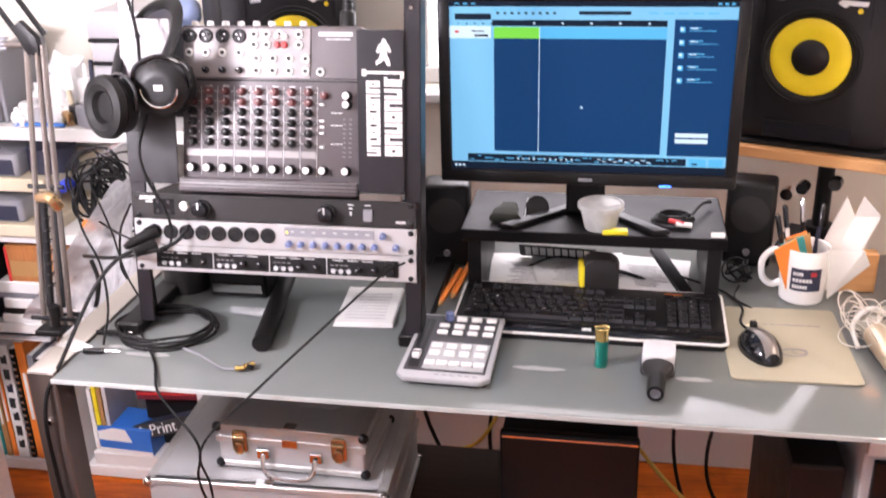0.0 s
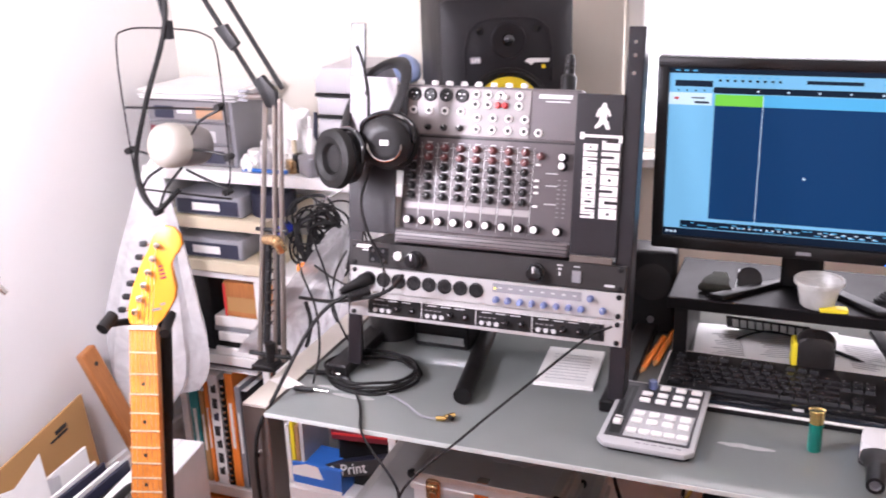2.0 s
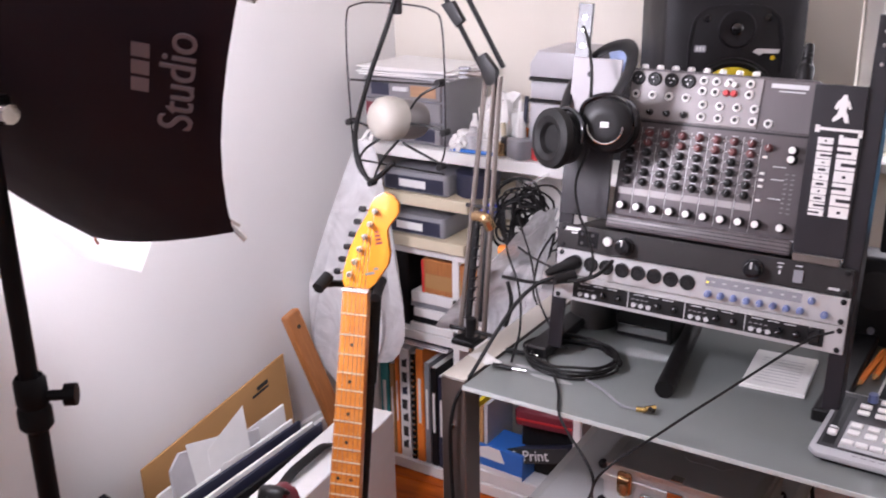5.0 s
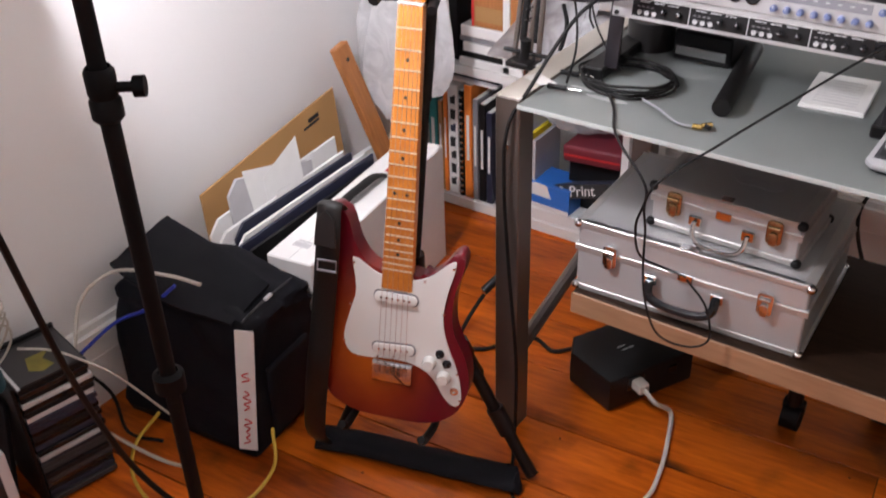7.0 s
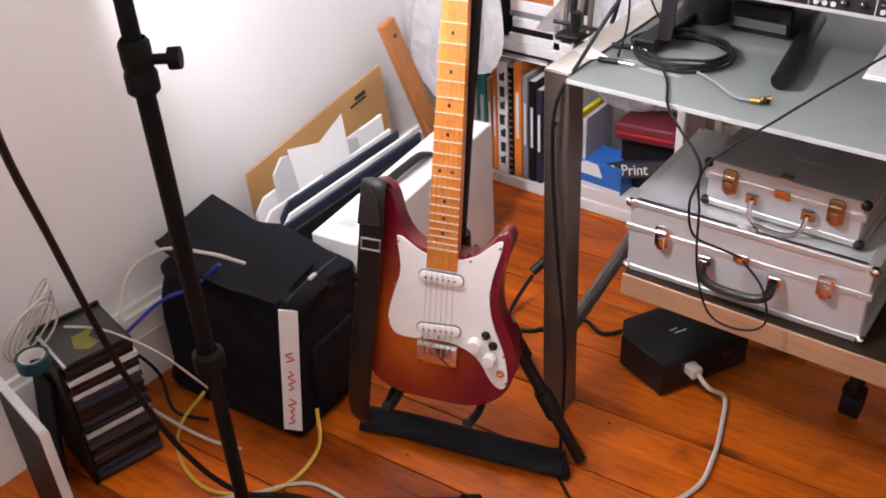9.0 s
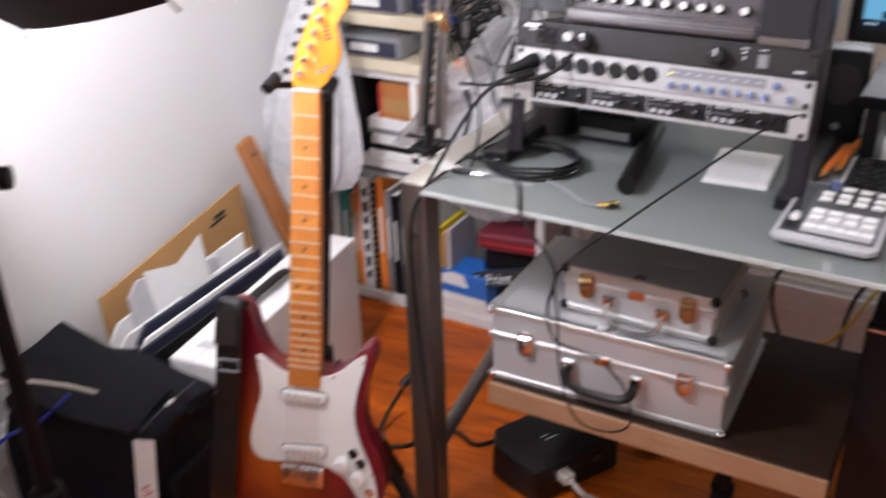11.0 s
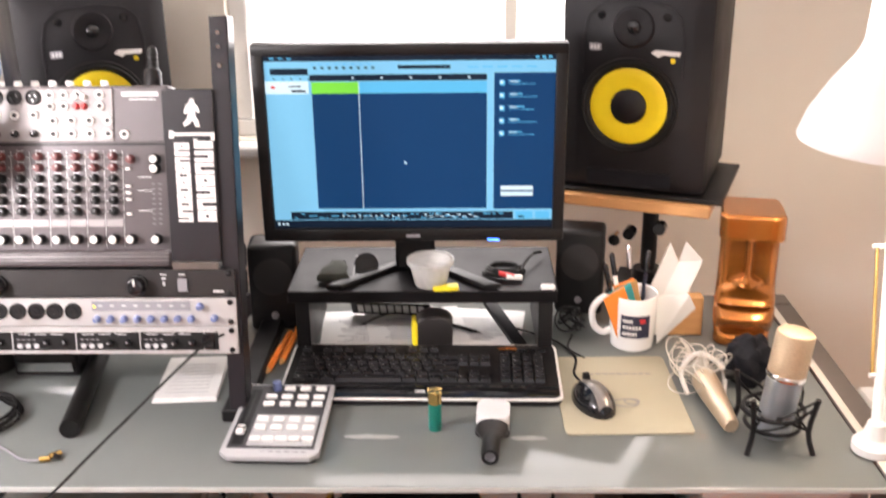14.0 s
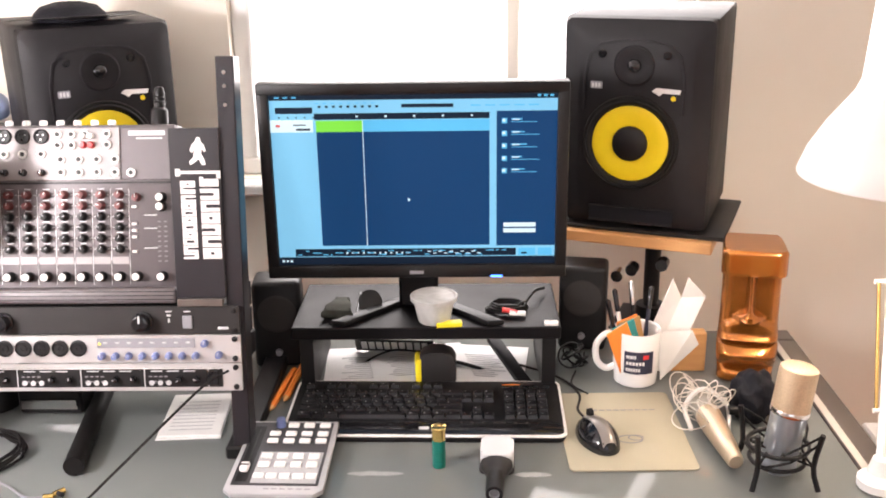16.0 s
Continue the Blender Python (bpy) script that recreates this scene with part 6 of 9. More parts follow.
part("link_plate", slab([(-0.800, 1.345), (-0.775, 1.352), (-0.752, 1.318), (-0.768, 1.305)], -1.580, -1.566, 0.002, 2, m=Matrix.Rotation(radians(90), 4, "X")), BLACK_METAL, a)
for k in range(3):
    part("wing", box(-0.770, -0.748, 1.575, 1.588, 1.213 + 0.008 * k, 1.218 + 0.008 * k, 0.002), GREY_PLASTIC, a)
part("joint_knob", rod((-0.700, 1.582, 1.222), (-0.755, 1.582, 1.222), 0.006), STEEL, a)
part("tie", tube([(-0.69, 1.50, 0.98), (-0.66, 1.485, 0.985), (-0.65, 1.49, 0.965)], 0.010, 8), BRONZE, a, "rust-brown cable tie")
part("cable", tube([J2 + Vector((0, 0, -0.005)), (-0.905, 1.545, 1.50), (-0.885, 1.55, 1.37), (-0.955, 1.548, 1.20), (-0.995, 1.55, 1.08), (-0.965, 1.55, 1.0), (-0.91, 1.56, 1.04)], 0.005, 8), RUBBER, a)
part("drop_rod", rod(J2, (-0.890, 1.555, 1.345), 0.004), BLACK_METAL, a)

MIC_BODY = paint("warm_grey_metal", (0.17, 0.155, 0.15), 0.4, metal=0.5, var=0.1)
mc = thing("hanging_microphone", "cream studio microphone hanging in a black wire cradle", "microphone", pose(0, 0, 0))
fr = [(-0.890, 1.560, 1.345), (-0.985, 1.560, 1.340), (-1.012, 1.560, 1.300), (-1.010, 1.560, 1.10), (-1.000, 1.560, 1.02), (-0.965, 1.560, 0.99)]
part("wire_frame", tube(fr, 0.0017, 8, smooth=5), BLACK_METAL, mc)
part("wire_frame", tube([(-0.890, 1.560, 1.345), (-0.815, 1.560, 1.335), (-0.792, 1.560, 1.295), (-0.790, 1.560, 1.10), (-0.800, 1.560, 1.05)], 0.0017, 8, smooth=5), BLACK_METAL, mc)
part("hinge", box(-0.897, -0.883, 1.553, 1.567, 1.325, 1.358, 0.002), BLACK_METAL, mc)
AX = look((-0.915, 1.555, 1.128), (-1.06, 1.0, 1.24)) @ Matrix.Rotation(math.pi, 4, "X")
part("head", lathe([(0.0405, -0.022), (0.0425, -0.010), (0.0425, 0.006), (0.040, 0.018), (0.033, 0.027), (0.020, 0.033), (0, 0.035)], 32), CREAM_MESH, mc, "cream mesh head", AX)
part("body", lathe([(0, -0.085), (0.022, -0.085), (0.034, -0.078), (0.0385, -0.062), (0.0400, -0.0225), (0, -0.0225)], 32), MIC_BODY, mc, "grey metal body", AX)
for x0, z0, x1, z1 in ((-1.01, 1.115, -0.95, 1.10), (-0.79, 1.115, -0.87, 1.12), (-1.0, 1.03, -0.94, 1.085), (-0.80, 1.05, -0.89, 1.08), (-0.965, 0.99, -0.90, 1.085), (-0.80, 1.20, -0.87, 1.15)):
    part("arm", tube([(x0, 1.56, z0), ((x0 + x1) / 2, 1.55, (z0 + z1) / 2 + 0.006), (x1, 1.565, z1)], 0.0026, 6, smooth=3), BLACK_METAL, mc)
for x, z in ((-1.012, 1.112), (-0.790, 1.112), (-0.80, 1.205), (-0.80, 1.045), (-0.965, 0.992)):
    part("knob", rod((x, 1.550, z), (x, 1.570, z), 0.0065), BLACK, mc)
part("cross_wire", rod((-1.0, 1.562, 1.035), (-0.795, 1.562, 1.03), 0.0022, seg=6), BLACK_METAL, mc)
part("cross_wire", rod((-1.01, 1.562, 1.195), (-0.792, 1.562, 1.20), 0.0022, seg=6), BLACK_METAL, mc)

# ---- white lamp on the right rail ----
l = thing("desk_lamp", "white enamelled jointed desk lamp clamped to the desk", "lamp", pose(0, 0, 0))
part("clamp", lathe([(0, 0), (0.030, 0.0), (0.030, 0.012), (0.018, 0.022), (0.012, 0.045), (0, 0.046)], 24), WHITE_GLOSS, l, "round white foot", pose(0.897, 1.391, 0.7532))
E0, E1, E2 = Vector((0.897, 1.391, 0.785)), Vector((0.995, 1.70, 1.26)), Vector((0.872, 1.465, 1.455))
part("lower_arm", rod(E0, E1, 0.0075, seg=12), WHITE_GLOSS, l)
for o in (Vector((-0.020, 0, 0)), Vector((0.016, 0.004, 0))):
    part("spring_rod", rod(E0 + (E1 - E0) * 0.14 + o * 0.6, E0 + (E1 - E0) * 0.48 + o, 0.0028, seg=8), GOLD, l, "thin brass spring rod")
part("cross_pin", rod(E0 + (E1 - E0) * 0.48 + Vector((-0.026, 0, 0)), E0 + (E1 - E0) * 0.48 + Vector((0.020, 0, 0)), 0.004, seg=8), WHITE_GLOSS, l)
part("cross_pin", rod(E0 + (E1 - E0) * 0.14 + Vector((-0.016, 0, 0)), E0 + (E1 - E0) * 0.14 + Vector((0.013, 0, 0)), 0.004, seg=8), WHITE_GLOSS, l)
part("joint", rod(E1 + Vector((-0.018, 0, 0)), E1 + Vector((0.018, 0, 0)), 0.016, seg=16), WHITE_GLOSS, l)
part("upper_arm", rod(E1, E2, 0.0070, seg=12), WHITE_GLOSS, l)
part("shade", lathe([(0.106, 0.0), (0.107, 0.004), (0.098, 0.035), (0.078, 0.075), (0.050, 0.118), (0.044, 0.135), (0.044, 0.250), (0.036, 0.262), (0, 0.262)], 40), WHITE_GLOSS, l, "white bell shade", pose(0.866, 1.455, 1.194, 2, 3, 0))
part("inner_shade", lathe([(0.1045, 0.0005), (0.096, 0.034), (0.076, 0.073), (0.048, 0.115), (0, 0.118)], 40), WHITE_GLOSS, l, "", pose(0.866, 1.455, 1.194, 2, 3, 0))
part("bulb", lathe([(0, 0.045), (0.018, 0.04), (0.028, 0.06), (0.022, 0.09), (0.013, 0.11), (0, 0.112)], 20), LAMP_GLOW, l, "", pose(0.866, 1.455, 1.194, 2, 3, 0))


# ---- guitar on its stand ----
def smooth_outline(pts, steps=5):
    p = [Vector((x, y, 0)) for x, y in pts]
    n, out = len(p), []
    for i in range(n):
        a, b, c, d = p[i - 1], p[i], p[(i + 1) % n], p[(i + 2) % n]
        for k in range(steps):
            t = k / steps
            q = 0.5 * (2 * b + (c - a) * t + (2 * a - 5 * b + 4 * c - d) * t * t + (3 * b - a - 3 * c + d) * t ** 3)
            out.append((q.x, q.y))
    return out


def sunburst():
    m, n, l, b = base_mat("sunburst_lacquer")
    co = n.new("ShaderNodeTexCoord")
    mp = n.new("ShaderNodeMapping")
    mp.inputs["Location"].default_value = (0.25, -0.60, 0.0)
    mp.inputs["Scale"].default_value = (6.0, 4.2, 0.0)
    l.new(co.outputs["Object"], mp.inputs["Vector"])
    ln = n.new("ShaderNodeVectorMath")
    ln.operation = "LENGTH"
    l.new(mp.outputs["Vector"], ln.inputs[0])
    no = n.new("ShaderNodeTexNoise")
    no.inputs["Scale"].default_value = 30
    l.new(co.outputs["Object"], no.inputs["Vector"])
    ad = n.new("ShaderNodeMath")
    ad.operation = "MULTIPLY_ADD"
    ad.inputs[1].default_value = 0.12
    l.new(no.outputs["Fac"], ad.inputs[0])
    l.new(ln.outputs["Value"], ad.inputs[2])
    r = n.new("ShaderNodeValToRGB")
    e = r.color_ramp.elements
    e[0].position, e[0].color = 0.22, (0.46, 0.10, 0.006, 1)
    e[1].position, e[1].color = 0.88, (0.13, 0.0015, 0.010, 1)
    k = e.new(0.58)
    k.color = (0.22, 0.022, 0.005, 1)
    l.new(ad.outputs[0], r.inputs["Fac"])
    l.new(r.outputs["Color"], b.inputs["Base Color"])
    b.inputs["Roughness"].default_value, b.inputs["Coat Weight"].default_value = 0.28, 0.35
    b.inputs["Coat Roughness"].default_value = 0.06
    return m


SUNBURST = sunburst()
UP = Matrix.Rotation(radians(90), 4, "X")     # outline (x, height), depth towards the viewer
GM = pose(-0.711, 1.042, 0.188, -9.85, 2.95, 20)
gt = thing("electric_guitar", "red sunburst electric guitar with a maple neck and white pickguard", "guitar", GM)
body = [(0, 0), (0.075, 0.004), (0.128, 0.036), (0.150, 0.090), (0.142, 0.145), (0.116, 0.195), (0.108, 0.238), (0.112, 0.285), (0.124, 0.325), (0.122, 0.352), (0.106, 0.352), (0.080, 0.318), (0.052, 0.298), (0.026, 0.300), (-0.026, 0.300), (-0.058, 0.310), (-0.083, 0.342), (-0.100, 0.388), (-0.122, 0.408), (-0.145, 0.396), (-0.150, 0.350), (-0.134, 0.290), (-0.120, 0.240), (-0.128, 0.190), (-0.152, 0.140), (-0.157, 0.088), (-0.136, 0.036), (-0.078, 0.004)]
part("body", slab(smooth_outline([(x * 0.945, z) for x, z in body]), -0.042, 0.0, 0.008, 3), SUNBURST, gt, "red to amber sunburst body", UP)
guard = [(-0.088, 0.318), (-0.050, 0.300), (-0.024, 0.290), (0.024, 0.290), (0.058, 0.300), (0.090, 0.328), (0.109, 0.338), (0.107, 0.315), (0.096, 0.270), (0.092, 0.225), (0.102, 0.180), (0.128, 0.120), (0.138, 0.070), (0.128, 0.052), (0.108, 0.062), (0.082, 0.100), (0.050, 0.122), (0.0, 0.128), (-0.070, 0.122), (-0.094, 0.135), (-0.100, 0.165), (-0.090, 0.210), (-0.078, 0.260)]
part("pickguard", slab(smooth_outline([(x * 0.945, z) for x, z in guard], 3), 0.0003, 0.0035, 0.0008, 1), PICKGUARD, gt, "white pickguard", UP)
for x, z in ((-0.080, 0.308), (-0.085, 0.225), (-0.094, 0.15), (0.100, 0.325), (0.088, 0.235), (0.12, 0.12), (0.0, 0.133), (0.128, 0.066), (-0.03, 0.128), (0.05, 0.293)):
    part("screw", lathe([(0.0028, 0.0035), (0.0022, 0.0048), (0, 0.005)], 8), CHROME, gt, "", UP @ Matrix.Translation((x, z, 0)))
for z, rz in ((0.252, 0), (0.150, 4)):
    mt = UP @ Matrix.Translation((0.0, z, 0.0036)) @ Matrix.Rotation(radians(rz), 4, "Z")
    part("pickup_slot", slab(rounded(0.083, 0.025, 0.011, 4), -0.0001, 0.0006), MID_GREY, gt, "", mt)
    pk = part("pickup", slab(rounded(0.078, 0.020, 0.009, 4), 0, 0.006, 0.0015), PICKGUARD, gt, "white pickup", mt)
    for k in range(6):
        part("pole_piece", rod((-0.026 + 0.0104 * k, 0, 0.006), (-0.026 + 0.0104 * k, 0, 0.0072), 0.0024, seg=8), CHROME, pk)
br = part("bridge", box(-0.038, 0.038, 0.082, 0.124, 0.0036, 0.012, 0.003, 2), CHROME, gt, "chrome bridge", UP)
for k in range(6):
    part("saddle", box(-0.031 + 0.0104 * k, -0.0225 + 0.0104 * k, 0.100, 0.120, 0.012, 0.016, 0.001), CHROME, br)
for x, z in ((0.068, 0.135), (0.096, 0.110)):
    part("volume_knob", lathe([(0.0130, 0.0035), (0.0125, 0.012), (0.010, 0.0185), (0, 0.0185)], 20), PICKGUARD, gt, "white knob", UP @ Matrix.Translation((x, z, 0)))
for x, z in ((0.086, 0.156), (0.100, 0.138)):
    part("toggle_switch", lathe([(0.0085, 0.0035), (0.0085, 0.006), (0.0030, 0.007), (0.0026, 0.018), (0, 0.018)], 12), BLACK_GLOSS, gt, "", UP @ Matrix.Translation((x, z, 0)))
part("jack_socket", lathe([(0.008, 0.0035), (0.008, 0.006), (0.004, 0.0065), (0.0035, 0.004), (0, 0.004)], 16), CHROME, gt, "", UP @ Matrix.Translation((0.117, 0.085, 0)))
NUT = 0.763
nk = part("neck", slab([(-0.028, 0.268), (0.028, 0.268), (0.021, NUT), (-0.021, NUT)], -0.016, 0.0075, 0.003, 2), MAPLE, gt, "varnished maple neck", UP)
for f in range(1, 22):
    z = NUT - 0.648 * (1 - 2 ** (-f / 12.0))
    if z > 0.272:
        hw = 0.021 + 0.007 * (NUT - z) / (NUT - 0.268)
        part("fret", box(-hw, hw, z - 0.0012, z + 0.0012, 0.0075, 0.0088), FRET_WIRE, nk)
        zp = NUT - 0.648 * (1 - 2 ** (-(f - 1) / 12.0))
        if f in (3, 5, 7, 9, 15, 17, 19):
            part("fret_dot", rod((0, (z + zp) / 2, 0.0075), (0, (z + zp) / 2, 0.0079), 0.0032, seg=12), INK, nk)
        if f == 12:
            for x in (-0.011, 0.011):
                part("fret_dot", rod((x, (z + zp) / 2, 0.0075), (x, (z + zp) / 2, 0.0079), 0.0032, seg=12), INK, nk)
part("nut", box(-0.0215, 0.0215, NUT, NUT + 0.004, 0.0, 0.0105, 0.0005), PICKGUARD, gt, "", UP)
head = [(-0.021, 0.004), (-0.025, 0.014), (-0.024, 0.030), (-0.017, 0.063), (-0.006, 0.090), (0.002, 0.108), (0.012, 0.123), (0.014, 0.138), (0.021, 0.152), (0.034, 0.160), (0.049, 0.157), (0.059, 0.146), (0.061, 0.132), (0.055, 0.119), (0.044, 0.109), (0.041, 0.100), (0.046, 0.085), (0.051, 0.066), (0.049, 0.048), (0.040, 0.030), (0.028, 0.016), (0.021, 0.004)]
HS = Matrix.Translation((0, NUT, 0))
hd = part("headstock", slab(head, -0.016, -0.002, 0.002, 2), AMBER, gt, "amber lacquered headstock", UP @ HS)
for k in range(6):
    x, z = -0.012 + 0.0072 * k, 0.026 + 0.0208 * k
    part("tuner_post", lathe([(0.0055, -0.002), (0.005, 0.004), (0.003, 0.006), (0.003, 0.010), (0, 0.010)], 12), CHROME, hd, "", Matrix.Translation((x, z, 0)))
    part("tuner_button", slab(rounded(0.012, 0.009, 0.003, 3, x - 0.024, z), -0.014, -0.007, 0.001), BLACK_METAL, hd)
    part("tuner_shaft", rod((x - 0.020, z, -0.0105), (x - 0.008, z, -0.0105), 0.0025, seg=6), CHROME, hd)
bars([(0.0, 0.006 * k, 0.010 - 0.001 * k, 0.0035) for k in range(4)], DARK_RED, "print", hd, Matrix.Translation((0.032, 0.080, -0.0018)) @ Matrix.Rotation(0.25, 4, "Z"))
bars([(0.0, 0.0, 0.016, 0.004), (0.012, 0.006, 0.008, 0.004)], MID_GREY, "print", hd, Matrix.Translation((0.020, 0.030, -0.0018)) @ Matrix.Rotation(0.25, 4, "Z"))
bm = bmesh.new()
for k in range(6):
    x0, x1 = -0.026 + 0.0104 * k, -0.0165 + 0.0066 * k
    bm = rod((x0, 0.11, 0.0145), (x1, NUT + 0.003, 0.0112), 0.00045, seg=4)
    rod((x1, NUT + 0.003, 0.0112), (-0.012 + 0.0072 * k, NUT + 0.026 + 0.0208 * k, 0.007), 0.00045, seg=4, bm=bm)
    part("string", bm, CHROME, gt, "", UP)


def gpt(x, y, z):
    return GM @ Vector((x, y, z))


stn = thing("guitar_stand", "black tubular guitar stand", "guitar stand", pose(0, 0, 0))
part("column", rod(gpt(0.010, 0.075, 0.05), gpt(0.020, 0.042, 0.755), 0.009), BLACK_METAL, stn)
part("column_sleeve", rod(gpt(0.018, 0.048, 0.60), gpt(0.020, 0.043, 0.77), 0.011), RUBBER, stn)
part("yoke", tube([gpt(0.030, 0.044, 0.765), gpt(0.0, 0.040, 0.764), gpt(-0.038, 0.030, 0.765), gpt(-0.054, 0.0, 0.768)], 0.006, 8), RUBBER, stn)
part("yoke_tip", rod(gpt(-0.058, -0.018, 0.764), gpt(-0.050, 0.008, 0.780), 0.010), RUBBER, stn)
part("yoke_tip", rod(gpt(0.034, -0.008, 0.757), gpt(0.030, 0.044, 0.775), 0.008), RUBBER, stn)
hub = gpt(0.012, 0.074, 0.28)
part("hub", rod(hub + Vector((0, 0, -0.03)), hub + Vector((0, 0, 0.03)), 0.018), BLACK, stn)
for foot in ((-0.502, 1.212, 0.011), (-0.90, 1.10, 0.011), (-0.76, 1.42, 0.011)):
    f = Vector(foot)
    part("leg", rod(hub, f, 0.012), BLACK_METAL, stn)
    part("leg_joint", rod(hub + (f - hub) * 0.66, hub + (f - hub) * 0.78, 0.017), BLACK, stn)
    part("rubber_foot", rod(f + (hub - f) * 0.13, f, 0.0115), RUBBER, stn)
for x in (-0.075, 0.075):
    part("body_rest", tube([hub, gpt(x * 0.5, 0.066, 0.08), gpt(x, 0.05, -0.012), gpt(x, -0.03, -0.011), gpt(x, -0.062, 0.008)], 0.008, 8), RUBBER, stn)

strap = tube([gpt(-0.120, 0.012, 0.400), gpt(-0.122, -0.018, 0.412), gpt(-0.120, -0.030, 0.34), gpt(-0.130, -0.020, 0.20), gpt(-0.140, -0.020, 0.06), Vector((-0.880, 1.010, 0.10)), Vector((-0.895, 1.045, 0.030))], 0.0225, 10, flat=0.28)
gs = thing("guitar_strap", "black leather guitar strap trailing down to the floor", "strap", pose(0, 0, 0))
part("strap", strap, LEATHER, gs)
part("shoulder_pad", tube([Vector((-0.915, 1.050, 0.030)), Vector((-0.84, 1.086, 0.022)), Vector((-0.76, 1.110, 0.019)), Vector((-0.64, 1.142, 0.018)), Vector((-0.535, 1.172, 0.018)), Vector((-0.522, 1.176, 0.016))], 0.034, 12, flat=0.42), CLOTH, gs, "thick padded end lying on the floor")
part("strap_end", slab([(-0.020, 0.0), (0.020, 0.0), (0.016, 0.05), (0.0, 0.068), (-0.016, 0.05)], 0.0, 0.005, 0.001, 1), BLACK_SATIN, gs, "smooth leather end tab", GM @ UP @ Matrix.Translation((-0.122, 0.345, 0.036)))
bk = thing("strap_buckle", "small dark buckle on the guitar strap", "buckle", GM)
part("buckle", tube([(-0.136, -0.036, 0.318), (-0.102, -0.036, 0.318), (-0.102, -0.036, 0.298), (-0.136, -0.036, 0.298), (-0.136, -0.036, 0.318)], 0.0022, 6, smooth=0), GREY_PLASTIC, bk)

# ---- cases on a low cart ----
ct = thing("low_cart", "low wooden cart on black castors under the desk", "cart", pose(0, 0, 0))
part("board", box(-0.520, 0.085, 1.385, 1.79, 0.300, 0.345, 0.003), DARK_WOOD, ct)
part("front_edge", box(-0.520, 0.085, 1.379, 1.3845, 0.299, 0.3445, 0.001), CART_WOOD, ct, "pale wooden front edge")
for x, y in ((-0.47, 1.70), (-0.125, 1.635), (0.03, 1.75), (-0.30, 1.76)):
    part("leg", rod((x, y, 0.06), (x, y, 0.30), 0.016), BLACK_METAL, ct)
    c = part("castor", rod((x - 0.018, y, 0.032), (x + 0.018, y, 0.032), 0.032, seg=20), RUBBER, ct)
    part("castor_fork", box(x - 0.022, x + 0.022, y - 0.012, y + 0.012, 0.050, 0.070, 0.003), BLACK_METAL, c)


def flight_case(name, label, w, d, h, m, latch, handle_mat, seam=0.62):
    c = thing(name, label, "case", m)
    sz = h * seam
    part("lower_shell", box(0, w, 0, d, 0, sz, 0.003), ALU, c)
    part("lid", box(0, w, 0, d, sz + 0.0015, h, 0.003), ALU, c)
    e = 0.011
    trims = []
    for z in (0.0, sz - e / 2, h - e):
        trims += [(-0.002, w + 0.002, -0.003, e, z, z + e), (-0.002, w + 0.002, d - e, d + 0.003, z, z + e), (-0.003, e, -0.002, d + 0.002, z, z + e), (w - e, w + 0.003, -0.002, d + 0.002, z, z + e)]
    for k, tr in enumerate(trims):
        o = 0.0007 * (k % 4)
        part("edge_trim", box(tr[0] - o, tr[1] + o, tr[2] - o, tr[3] + o, tr[4] - o * 0.5 * (1 if tr[4] > 0 else 0), tr[5] + o * 0.5, 0.0012), ALU_TRIM, c)
    for x in (0, w):
        for y in (0, d):
            for z in (0.006, h - 0.006):
                own = bmesh.new()
                bmesh.ops.create_icosphere(own, subdivisions=2, radius=0.0095)
                for v in own.verts:
                    v.co.z = max(-0.0059 if z < 0.01 else -1, min(0.0075, v.co.z))
                part("corner_cap", own, BLACK_METAL if h < 0.1 else CHROME, c, "", Matrix.Translation((x, y, z)))
    for x in (w * 0.16, w * 0.84):
        lt = part("latch", slab(rounded(0.028, 0.046, 0.008, 4), 0.0, 0.006, 0.002), latch, c, "metal latch", Matrix.Translation((x, -0.003, sz)) @ UP)
        part("latch_hook", rod((-0.010, 0.010, 0.007), (0.010, 0.010, 0.007), 0.005), latch, lt)
        part("latch_lever", slab(rounded(0.016, 0.026, 0.007, 4, 0, -0.010), 0.006, 0.012, 0.002), latch, lt)
    cx = w * 0.5
    hw = 0.062 if w > 0.3 else 0.048
    for s in (-1, 1):
        part("handle_mount", box(cx + s * hw - 0.012, cx + s * hw + 0.012, -0.012, -0.003, sz - 0.030, sz - 0.010, 0.002), CHROME, c)
    part("handle", tube([(cx - hw, -0.012, sz - 0.020), (cx - hw + 0.004, -0.022, sz - 0.044), (cx - hw * 0.5, -0.026, sz - 0.056), (cx + hw * 0.5, -0.026, sz - 0.056), (cx + hw - 0.004, -0.022, sz - 0.044), (cx + hw, -0.012, sz - 0.020)], 0.0085 if w > 0.3 else 0.0045, 10), handle_mat, c)
    part("key_lock", box(cx - 0.014, cx + 0.014, -0.006, -0.003, sz - 0.006, sz + 0.010, 0.001), CHROME, c)
    part("torn_sticker", slab([(-0.044, -0.006), (-0.030, -0.018), (0.004, -0.014), (0.026, -0.020), (0.042, -0.004), (0.034, 0.016), (0.010, 0.012), (-0.012, 0.020), (-0.034, 0.014)], h + 0.0003, h + 0.0011), PAPER_GREY, c, "torn remains of a grey sticker", Matrix.Translation((w * 0.60, d * 0.52, 0)))
    part("top_latch", box(w * 0.46, w * 0.54, -0.001, 0.016, h + 0.0004, h + 0.003, 0.0008), CHROME, c)
    return c


